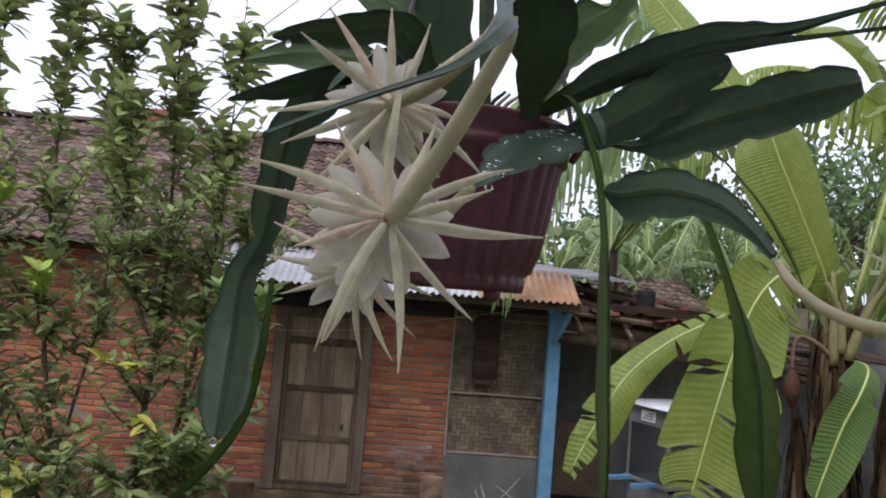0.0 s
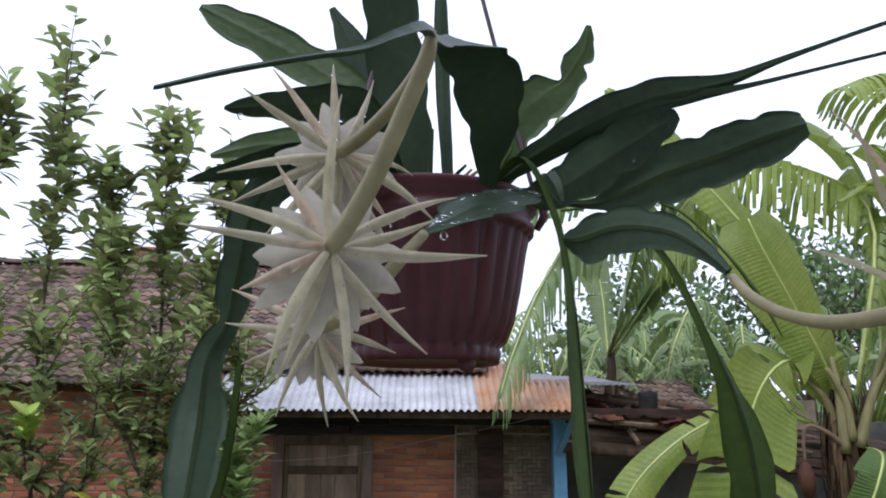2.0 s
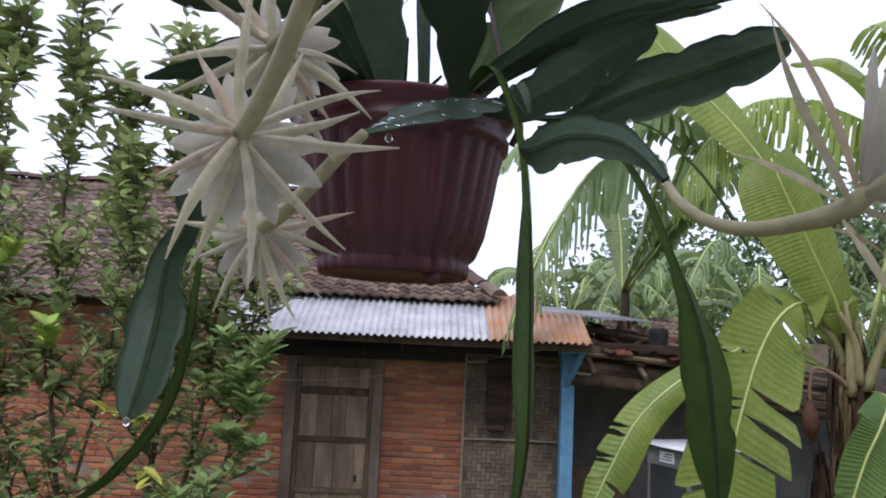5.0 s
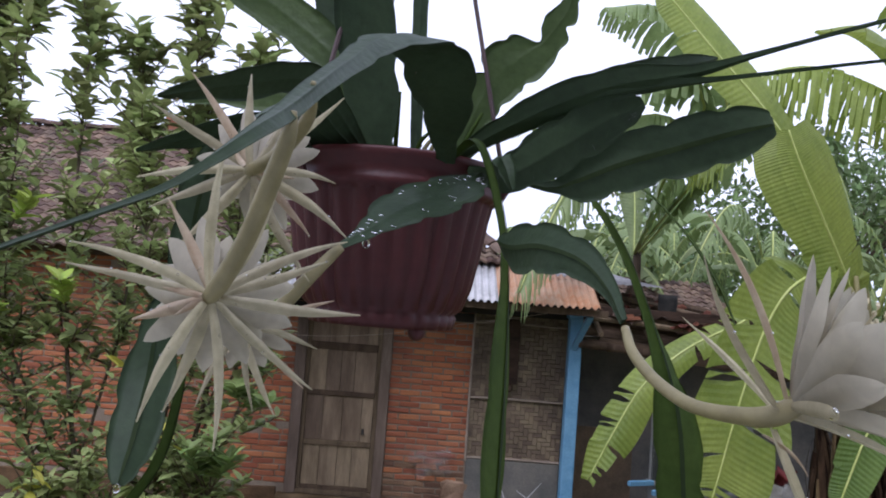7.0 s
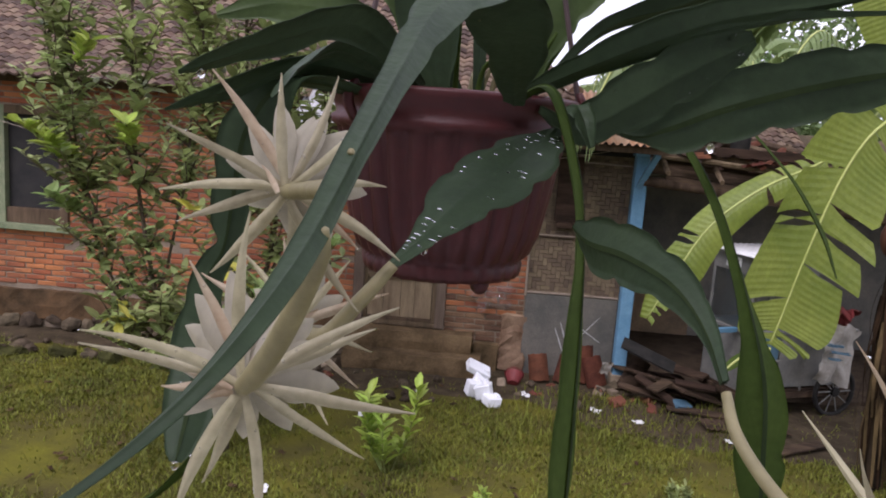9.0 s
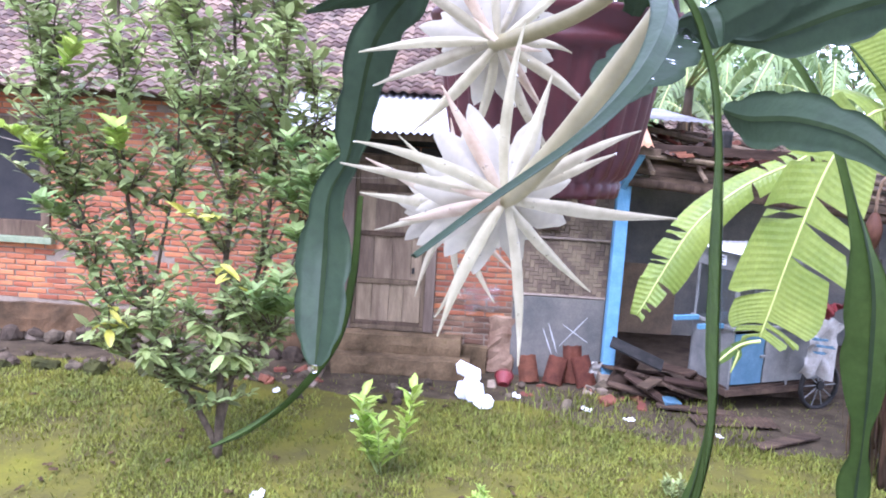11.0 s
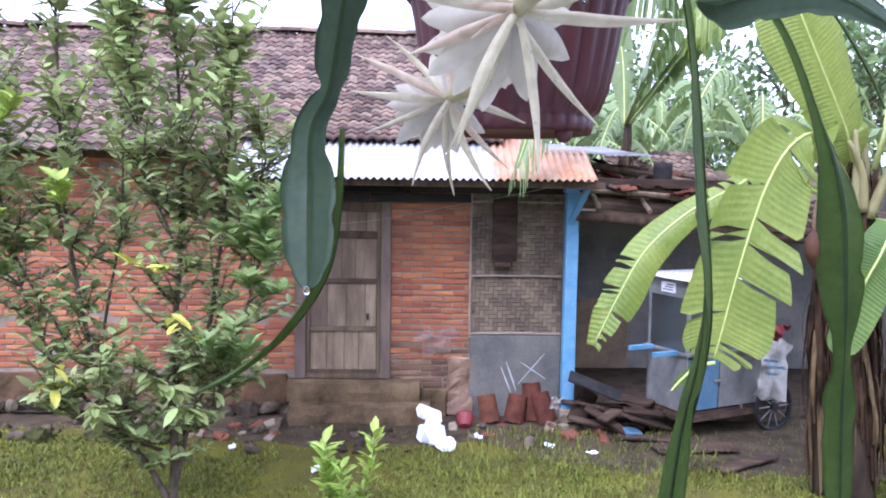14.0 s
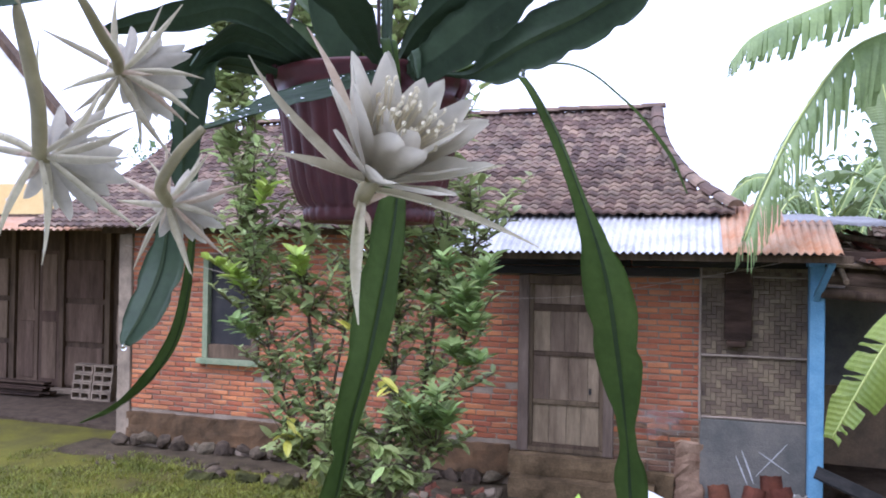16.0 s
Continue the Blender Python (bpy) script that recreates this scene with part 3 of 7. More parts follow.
part("woven_strips", weave(), BAMBOO, bay, kind="stuff")
for z in (0.94, 1.6, 2.44):
    part("batten", tube_data([(0.86, WY - 0.005, z, 0.014), (1.3, WY - 0.008, z + 0.008, 0.013), (1.9, WY - 0.005, z + 0.004, 0.014)], 8, 6), CANE, bay)
part("corner_cane", tube_data([(0.855, WY - 0.012, 0.9, 0.016), (0.85, WY - 0.016, 1.7, 0.015), (0.852, WY - 0.012, 2.6, 0.015)], 8, 6), CANE, bay)
tagged(part("cement_panel", boxes(((0.86, WY - 0.012, -0.02), (1.9, WY + 0.03, 0.925)), bevel=0.006), CEMENT), "stained grey cement panel under the woven bamboo", "wall panel", kind="structure")
tagged(part("plaster_panel", rough((0.60, WY - 0.02, -0.02), (0.9, WY + 0.03, 0.66), 0.035, 0.06, 8), PLASTER_R), "rust-brown stained plaster beside the cement panel", "wall panel", kind="structure")
chalk = thing("chalk_cross", "white chalk strokes smeared on the cement panel", "chalk mark")
for a, b, w in (((1.42, 0.36), (1.72, 0.72), 0.009), ((1.44, 0.62), (1.74, 0.42), 0.008), ((1.28, 0.62), (1.4, 0.28), 0.011), ((1.22, 0.56), (1.34, 0.26), 0.01)):
    bm = bmesh.new()
    d = Vector((b[0] - a[0], 0, b[1] - a[1]))
    s = Vector((-d.z, 0, d.x)).normalized() * w
    pts = []
    for k in range(7):
        t = k / 6
        q = Vector((a[0], WY - 0.0165, a[1])) + d * t
        pts.append((bm.verts.new(q - s * random.uniform(0.4, 1) * math.sin(math.pi * (0.1 + 0.8 * t))), bm.verts.new(q + s * random.uniform(0.4, 1) * math.sin(math.pi * (0.1 + 0.8 * t)))))
    for p, q in zip(pts, pts[1:]):
        bm.faces.new((p[0], q[0], q[1], p[1]))
    part("stroke", bm, CHALK, chalk)
board = thing("hanging_board", "dark brown wooden board hanging on the bamboo panel", "board")
part("plank", boxes(((1.09, WY - 0.09, 1.78), (1.36, WY - 0.03, 2.5))), PLANK, board)
part("lower_end", boxes(((1.11, WY - 0.1, 1.7), (1.31, WY - 0.03, 1.775)), bevel=0.015), PLANK, board)

post = thing("blue_post", "light blue painted wooden porch post with bracket", "post", kind="structure")
part("shaft", boxes(((1.89, WY - 0.22, 0.12), (2.03, WY - 0.08, 2.66)), bevel=0.008), BLUE, post)
part("foot", boxes(((1.87, WY - 0.24, -0.03), (2.05, WY - 0.06, 0.125)), bevel=0.01), CONCRETE, post)
bm = bmesh.new()
box(bm, (-0.03, -0.035, -0.27), (0.03, 0.035, 0.27), 0.005)
for v in bm.verts:
    v.co = Euler((radians(44), radians(14), 0)).to_matrix() @ v.co + Vector((1.99, WY - 0.38, 2.42))
part("bracket", bm, BLUE, post)
part("post_cap", boxes(((1.87, WY - 0.24, 2.56), (2.06, WY - 0.06, 2.655)), bevel=0.006), BLUE, post)
for nm, lo, hi in (("porch_beam", (-1.7, WY - 0.66, 2.6), (2.2, WY - 0.58, 2.67)), ("wall_beam", (-1.7, WY - 0.05, 2.88), (2.05, WY + 0.01, 2.98)), ("eave_beam", (-6.9, WY - 0.1, 2.86), (-1.72, WY + 0.01, 2.98))):
    tagged(part(nm, boxes((lo, hi)), WOOD_D), "dark weathered roof beam above the front wall", "beam", kind="structure")

# corrugated canopy
def corrugated(x0, x1, y0, y1, z0, z1, wave=0.076, amp=0.015, ragged=0.0):
    n = int((x1 - x0) / wave * 6)
    vs, fs = [], []
    for k, lift in ((0, 0.0), (1, 0.0025)):
        for i in range(n + 1):
            x = x0 + (x1 - x0) * i / n
            dz = amp * math.sin(2 * math.pi * x / wave) + lift
            e = ragged * noise.noise((x * 3, 1, 2))
            vs += [(x, y0 + e, z0 + dz), (x, (y0 + y1) / 2, (z0 + z1) / 2 + dz - 0.01), (x, y1, z1 + dz)]
    o = 3 * (n + 1)
    for i in range(n):
        for j in (0, 1):
            a = 3 * i + j
            fs += [(a, a + 1, a + 4, a + 3), (o + a, o + a + 3, o + a + 4, o + a + 1)]
        fs += [(3 * i, 3 * i + 3, o + 3 * i + 3, o + 3 * i), (3 * i + 2, o + 3 * i + 2, o + 3 * i + 5, 3 * i + 5)]
    return vs, [], fs


canopy = thing("tin_canopy", "corrugated zinc canopy over the door, rusty at one end", "canopy", kind="structure")
for k, (a, b, m, top) in enumerate(((-1.72, -1.06, TIN, 0.52), (-1.08, -0.36, TIN, 0.52), (-0.38, 0.42, TIN, 0.5), (0.4, 1.06, TIN, 0.48), (1.04, 1.66, RUST, 0.28), (1.64, 2.1, RUST, -0.12))):
    part("sheet", corrugated(a, b, WY - 0.78 + 0.006 * (k % 2), WY + top, 2.67 + 0.003 * k, 2.67 + 0.51 * (0.78 + top) + 0.004 * k, ragged=0.01), m, canopy, "rusty corrugated sheet" if m is RUST else "", smooth=True)

# boards added below the canopy edge, coloured as dark as its shade
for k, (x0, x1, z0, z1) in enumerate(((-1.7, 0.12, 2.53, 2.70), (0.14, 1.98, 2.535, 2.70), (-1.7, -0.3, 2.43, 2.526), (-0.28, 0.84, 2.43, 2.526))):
    part("header_board", boxes(((x0, WY - 0.075 - 0.006 * (k % 2), z0), (x1, WY - 0.045, z1)), bevel=0.004), SOOT_SHADE, canopy, "added dark board standing for shade and soot under the canopy")

# tiled roof, its underside as boards
EAVE_Y, EAVE_Z, RIDGE_Y, RIDGE_Z = 8.78, 2.98, 12.3, 4.88


def roof_z(y):
    """Concave slope from eave to ridge."""
    t = (y - EAVE_Y) / (RIDGE_Y - EAVE_Y)
    return EAVE_Z + (RIDGE_Z - EAVE_Z) * (0.78 * t + 0.22 * t * t * t)


def roof_right(t):
    """Right verge at height share t: swings out towards the eave."""
    return 0.28 + 1.2 * (1 - t) ** 1.9


roof_bm = bmesh.new()
for side in (1, -1):
    rows = []
    for j in range(9):
        t = j / 8
        y = EAVE_Y + (RIDGE_Y - EAVE_Y) * t
        yy = y if side == 1 else 2 * RIDGE_Y - y
        if j < 2 and side == 1:
            rows.append([roof_bm.verts.new((-8.0, yy, roof_z(y) - 0.05)), roof_bm.verts.new((-1.74, yy, roof_z(y) - 0.05))])
            continue
        rows.append([roof_bm.verts.new((-8.0, yy, roof_z(y) - 0.05)), roof_bm.verts.new((roof_right(t) - 0.03, yy, roof_z(y) - 0.05))])
    for p, q in zip(rows, rows[1:]):
        roof_bm.faces.new((p[0], p[1], q[1], q[0]))
    if side == 1:
        front = rows
    else:
        for p, q, a, b in zip(front, front[1:], rows, rows[1:]):
            roof_bm.faces.new((p[1], a[1], b[1], q[1])) if (q[1].co - b[1].co).length > 0.01 else roof_bm.faces.new((p[1], a[1], q[1]))
main_roof = tagged(part("roof", roof_bm, WOOD_D), "tiled house roof with a concave slope", "roof", kind="structure")

# ---- hanging pot plant ----
PX, PY, RIM, BASE = 0.296, 1.375, 2.808, 2.636


def pot_mesh():
    """Fluted hanging pot: foot ring, ribbed wall, rolled rim and inside."""
    h = RIM - BASE
    prof = [(r, BASE + z * h) for r, z in ((0.0, 0.02), (0.064, 0.02), (0.068, 0.0), (0.077, 0.0), (0.0785, 0.03), (0.0795, 0.075), (0.0775, 0.09), (0.0845, 0.13), (0.0925, 0.25), (0.0995, 0.46), (0.1055, 0.68), (0.1085, 0.76), (0.1095, 0.785), (0.1165, 0.80), (0.117, 0.845), (0.1125, 0.865),
            (0.1155, 0.92), (0.1205, 0.955), (0.1225, 0.985), (0.121, 1.0), (0.1175, 1.005), (0.114, 0.98), (0.111, 0.86), (0.10, 0.55))]
    seg = 192
    vs, fs = [], []
    for i, (r, z) in enumerate(prof):
        for k in range(seg):
            a = 2 * math.pi * k / seg
            q = r
            if 3 <= i <= 12:
                q *= 1 + (0.06 if i > 6 else 0.03) * (abs(math.sin(a * 15)) ** 0.7 - 0.6)
            vs.append((PX + q * math.cos(a), PY + q * math.sin(a), z))
    for i in range(len(prof) - 1):
        for k in range(seg):
            fs.append((i * seg + k, i * seg + (k + 1) % seg, (i + 1) * seg + (k + 1) % seg, (i + 1) * seg + k))
    return vs, [], fs


pot = thing("hanging_pot", "red-brown fluted plastic hanging flower pot", "flower pot", at=(PX, PY, BASE))
part("body", pot_mesh(), POT, pot, smooth=True)
bm = bmesh.new()
bmesh.ops.create_circle(bm, cap_ends=True, segments=40, radius=0.109)
for v in bm.verts:
    v.co += Vector((PX, PY, BASE + 0.148 + 0.004 * noise.noise(v.co * 30)))
part("potting_soil", bm, SOIL, pot, "damp dark potting soil")
for k in range(3):
    a = radians(-12 + 120 * k)
    hx, hy = PX + 0.12 * math.cos(a), PY + 0.12 * math.sin(a)
    part("hook", tube_data([(hx, hy, RIM - 0.03, 0.004), (hx + 0.008 * math.cos(a), hy + 0.008 * math.sin(a), RIM - 0.012, 0.005), (hx, hy, RIM + 0.008, 0.0035)], 8, 6), POT, pot, smooth=True)
    part("hanger_wire", tube_data([(hx, hy, RIM, 0.0027), (hx + (PX - hx) * 0.5, hy + (PY - hy) * 0.5, RIM + 0.26, 0.0026), (PX, PY, RIM + 0.52, 0.0027)], 10, 6), WIRE, pot, "thin dark hanger wire")
bm = bmesh.new()
bmesh.ops.create_uvsphere(bm, u_segments=12, v_segments=8, radius=0.009)
for v in bm.verts:
    v.co = Vector((v.co.x + PX + 0.04, v.co.y + PY - 0.055, v.co.z * 1.1 + BASE - 0.002))
part("drip_plug", bm, POT, pot, smooth=True)
hook = thing("ceiling_hook", "dark metal hook and rod from which the pot hangs", "hook", at=(PX, PY, 3.33))
part("rod", tube_data([(PX, PY, 3.32, 0.004), (PX + 0.01, PY, 3.36, 0.004), (PX, PY, 3.4, 0.004), (PX, PY, 4.71, 0.004)], 12, 6), WIRE, hook)

plant = thing("orchid_cactus", "wet orchid cactus with flat dark green leaves, in the hanging pot", "plant", at=(PX, PY, RIM - 0.02))


def strap(pts, side0, side1=None, notch=5, depth=0.16, thick=0.0028, fold=0.12, seed=0, n=None, parent=None, material=None, name="leaf", label="", bites=(), vein=False):
    """Flat cactus leaf along rows of x, y, z, half width, with scalloped edges, a keel and a swollen middle."""
    n = n or 14 * (len(pts) - 1)
    s = spline(pts, n)
    rs = random.Random(seed)
    ph0, ph1 = rs.random(), rs.random()
    rib = []
    cols = (-1.0, -0.72, -0.36, -0.08, 0.0, 0.08, 0.36, 0.72, 1.0)
    vs, fs = [], []
    keys = side1 if side1 and isinstance(side1[0], tuple) else ((0.0, side0), (1.0, side1 or side0))
    at = [k[0] for k in keys]
    length = np.concatenate([[0], np.cumsum(np.linalg.norm(np.diff(s[:, :3], axis=0), axis=1))])
    total = length[-1]
    for i in range(n):
        t = length[i] / total
        d = Vector(s[min(i + 1, n - 1)][:3] - s[max(i - 1, 0)][:3]).normalized()
        side = Vector([float(np.interp(t, at, [k[1][j] for k in keys])) for j in range(3)])
        side = (side - d * side.dot(d)).normalized()
        up = side.cross(d)
        w = max(s[i][3], 0.0012)
        th = thick * min(1, w / 0.006)
        c = Vector(s[i][:3])
        rib += [tuple(c + side * (k * 0.09 * w) + up * (face * (1.06 * th + 0.0003))) for face in (1, -1) for k in (-1, 1)]
        for face in (1, -1):
            for u in cols:
                ph = ph0 if u < 0 else ph1
                x = (t * notch + ph) % 1.0
                scallop = 1 - depth * (abs(u) ** 3) * (0.5 + 0.5 * math.cos(2 * math.pi * x)) ** 4 * (1 if w > 0.009 else 0.2)
                for bt, bs, bd, bw in bites:
                    if u * bs > 0:
                        scallop *= 1 - bd * math.exp(-((t - bt) / bw) ** 2)
                scallop += 0.04 * (abs(u) ** 2) * noise.noise((t * 14 + seed, u, 0.3))
                rise = fold * w * abs(u) + 0.05 * w * noise.noise((t * 6 + seed * 3.1, u * 1.4, 1.7))
                body = th * (0.5 * (1 - abs(u) ** 2) + (0.45 if abs(u) < 0.05 else 0.2 if abs(u) < 0.1 else 0) + 0.08)
                vs.append(tuple(c + side * (w * u * scallop) + up * (rise + face * body)))
    m = len(cols)
    for i in range(n - 1):
        for f in (0, 1):
            o = i * 2 * m + f * m
            for k in range(m - 1):
                q = (o + k, o + k + 1, o + 2 * m + k + 1, o + 2 * m + k)
                fs.append(q if f else q[::-1])
        a, b = i * 2 * m, (i + 1) * 2 * m
        fs += [(a, b, b + m, a + m), (a + m - 1, a + 2 * m - 1, b + 2 * m - 1, b + m - 1)]
    lf = part(name, (vs, [], fs), material or CACTUS, parent or plant, label, smooth=True)
    if vein:
        part("midrib", (rib, [], [(4 * i + f, 4 * i + f + 1, 4 * i + f + 5, 4 * i + f + 4) for i in range(n - 1) for f in (0, 2)]), VEIN, lf, "dark midrib line")
    return lf


Z, X = (0, 0, 1), (1, 0, 0)
LEAVES = {
    "D": ([(0.39, 1.31, 2.80, 0.003), (0.45, 1.262, 2.782, 0.005), (0.475, 1.253, 2.788, 0.021), (0.515, 1.246, 2.806, 0.0275), (0.566, 1.239, 2.824, 0.028), (0.606, 1.216, 2.836, 0.0255), (0.63, 1.198, 2.841, 0.015), (0.634, 1.195, 2.842, 0.006)], (-0.25, -0.12, 1), None),
    "D2": ([(0.37, 1.30, 2.80, 0.003), (0.40, 1.24, 2.783, 0.015), (0.44, 1.235, 2.805, 0.025), (0.48, 1.23, 2.832, 0.025), (0.51, 1.225, 2.85, 0.018), (0.526, 1.222, 2.86, 0.006)], (-0.3, -0.4, 0.9), None),
    "F0": ([(0.37, 1.32, 2.81, 0.004), (0.427, 1.34, 2.874, 0.010), (0.487, 1.335, 2.898, 0.015), (0.547, 1.332, 2.922, 0.014), (0.605, 1.36, 2.945, 0.011), (0.65, 1.387, 2.963, 0.002)], (-0.2, -0.75, 0.6), None),
    "F": ([(0.36, 1.30, 2.81, 0.005), (0.40, 1.25, 2.83, 0.012), (0.45, 1.22, 2.853, 0.018), (0.50, 1.21, 2.872, 0.017), (0.565, 1.2, 2.885, 0.007), (0.61, 1.17, 2.895, 0.003), (0.69, 1.14, 2.917, 0.002), (0.81, 1.1, 2.946, 0.0015)], (-0.2, -0.65, 0.7), None),
    "F2": ([(0.38, 1.30, 2.82, 0.004), (0.47, 1.225, 2.857, 0.013), (0.535, 1.213, 2.874, 0.009), (0.585, 1.19, 2.877, 0.003), (0.68, 1.1, 2.873, 0.0016), (0.77, 1.02, 2.868, 0.0013)], (-0.2, -0.8, 0.5), None),
    "A": ([(0.23, 1.30, 2.80, 0.006), (0.175, 1.235, 2.805, 0.018), (0.138, 1.235, 2.765, 0.021), (0.122, 1.25, 2.70, 0.0185), (0.114, 1.256, 2.662, 0.013), (0.099, 1.256, 2.628, 0.0145), (0.1, 1.24, 2.575, 0.0245), (0.104, 1.205, 2.527, 0.02), (0.106, 1.187, 2.510, 0.0145), (0.107, 1.176, 2.499, 0.005)], (0.9, -0.1, 0.3), (0.9, 0.43, 0)),
    "Atail": ([(0.127, 1.262, 2.63, 0.004), (0.124, 1.255, 2.555, 0.0065), (0.112, 1.25, 2.498, 0.009), (0.078, 1.246, 2.448, 0.0115), (0.042, 1.238, 2.418, 0.008), (0.006, 1.226, 2.400, 0.002)], (0.4, 0.9, 0.1), (0.35, 0.9, 0.25)),
    "B": ([(0.354, 1.30, 2.79, 0.006), (0.350, 1.24, 2.813, 0.013), (0.346, 1.18, 2.845, 0.028), (0.327, 1.125, 2.866, 0.030), (0.303, 1.065, 2.846, 0.0165), (0.291, 0.99, 2.806, 0.0085), (0.285, 0.92, 2.772, 0.0063), (0.281, 0.862, 2.743, 0.0053), (0.277, 0.832, 2.728, 0.0046), (0.268, 0.81, 2.712, 0.0038), (0.257, 0.796, 2.699, 0.003), (0.244, 0.78, 2.688, 0.0023), (0.224, 0.762, 2.674, 0.0019), (0.208, 0.748, 2.662, 0.0014)],
          (1, 0, 0.1), ((0.0, (1, 0, 0.1)), (0.32, (1, 0, 0)), (0.5, (0.9, 0.05, -0.35)), (0.7, (0.7, 0.1, -0.6)), (0.82, (0.7, -0.35, -0.28)), (0.93, (0.62, -0.77, 0.05)), (1.0, (0.62, -0.77, 0.05)))),
    "G": ([(0.35, 1.30, 2.80, 0.005), (0.378, 1.222, 2.812, 0.009), (0.398, 1.19, 2.76, 0.0095), (0.408, 1.178, 2.70, 0.008), (0.409, 1.15, 2.60, 0.0215), (0.405, 1.115, 2.51, 0.0225), (0.397, 1.10, 2.46, 0.0205), (0.387, 1.10, 2.41, 0.021), (0.376, 1.09, 2.35, 0.024), (0.365, 1.085, 2.24, 0.02)], (0.45, 0.88, 0.1), ((0.0, (0.45, 0.88, 0.1)), (0.55, (0.45, 0.88, 0)), (0.72, (0.1, 0.99, 0)), (1.0, (-0.15, 0.99, 0)))),
    "H": ([(0.40, 1.34, 2.80, 0.004), (0.46, 1.312, 2.808, 0.005), (0.495, 1.31, 2.79, 0.005), (0.532, 1.285, 2.73, 0.0068), (0.565, 1.278, 2.65, 0.009), (0.589, 1.275, 2.578, 0.0225), (0.602, 1.282, 2.50, 0.0235), (0.611, 1.292, 2.418, 0.0085), (0.614, 1.297, 2.37, 0.017), (0.62, 1.3, 2.26, 0.013)], (0.68, 0.72, 0.15), ((0.0, (0.68, 0.72, 0.15)), (0.4, (0.75, 0.6, 0.1)), (0.62, (0.95, -0.05, 0)), (1.0, (0.95, -0.05, 0)))),
    "H2": ([(0.44, 1.35, 2.80, 0.003), (0.54, 1.33, 2.805, 0.0026), (0.60, 1.335, 2.765, 0.0026), (0.645, 1.34, 2.71, 0.0045), (0.665, 1.335, 2.665, 0.0015)], (0.35, 0.9, 0.2), None),
    "E": ([(0.398, 1.14, 2.718, 0.004), (0.407, 1.112, 2.711, 0.018), (0.424, 1.074, 2.71, 0.0185), (0.446, 1.042, 2.70, 0.0125), (0.459, 1.016, 2.682, 0.006), (0.462, 0.99, 2.664, 0.003)], (-0.1, 0.1, 1), (0.4, 0.2, 0.9)),
    "P": ([(0.385, 1.215, 2.782, 0.003), (0.369, 1.186, 2.766, 0.022), (0.345, 1.15, 2.748, 0.03), (0.32, 1.112, 2.73, 0.0235), (0.30, 1.072, 2.71, 0.009), (0.286, 1.048, 2.698, 0.0035)], (-0.85, 0.43, 0.28), None),
    "K1": ([(0.275, 1.36, 2.81, 0.006), (0.235, 1.35, 2.905, 0.02), (0.16, 1.362, 2.968, 0.025), (0.07, 1.365, 3.018, 0.02), (0.035, 1.365, 3.036, 0.004)], (0.4, 0, 1), None),
    "K2": ([(0.27, 1.30, 2.81, 0.006), (0.23, 1.2, 2.848, 0.017), (0.185, 1.15, 2.83, 0.0175), (0.15, 1.105, 2.808, 0.008), (0.14, 1.09, 2.80, 0.002)], (0.5, -0.4, 0.7), None),
    "K3": ([(0.25, 1.32, 2.81, 0.006), (0.19, 1.245, 2.82, 0.016), (0.13, 1.21, 2.795, 0.015), (0.088, 1.19, 2.775, 0.002)], (0.5, -0.6, 0.6), None),
    "K4": ([(0.26, 1.40, 2.81, 0.006), (0.2, 1.39, 2.87, 0.02), (0.12, 1.40, 2.885, 0.02), (0.05, 1.40, 2.87, 0.003)], (0.3, 0, 1), None),
    "K5": ([(0.255, 1.3, 2.81, 0.006), (0.215, 1.225, 2.832, 0.016), (0.185, 1.2, 2.812, 0.016), (0.17, 1.19, 2.79, 0.003)], (0.7, -0.5, 0.5), None),
    "U1": ([(0.285, 1.33, 2.80, 0.010), (0.272, 1.32, 2.87, 0.028), (0.259, 1.305, 2.95, 0.031), (0.25, 1.28, 3.03, 0.026), (0.24, 1.26, 3.09, 0.004)], X, None),
    "U3": ([(0.32, 1.36, 2.80, 0.005), (0.317, 1.37, 2.87, 0.007), (0.313, 1.38, 2.95, 0.0085), (0.31, 1.38, 3.05, 0.008), (0.31, 1.38, 3.1, 0.003)], X, None),
    "U4": ([(0.30, 1.4, 2.80, 0.008), (0.25, 1.4, 2.89, 0.024), (0.22, 1.4, 2.98, 0.026), (0.18, 1.4, 3.06, 0.004)], (0.8, 0, 0.5), None),
    "N": ([(0.36, 1.37, 2.81, 0.006), (0.378, 1.365, 2.868, 0.02), (0.402, 1.365, 2.915, 0.03), (0.430, 1.362, 2.94, 0.03), (0.455, 1.358, 2.963, 0.022), (0.472, 1.352, 2.99, 0.013), (0.477, 1.346, 3.018, 0.003)], (0.75, 0, -0.65), None),
    "R": ([(0.385, 1.29, 2.79, 0.004), (0.40, 1.235, 2.80, 0.008), (0.407, 1.222, 2.79, 0.009), (0.413, 1.215, 2.77, 0.003)], (0.7, -0.5, 0.3), None),
}
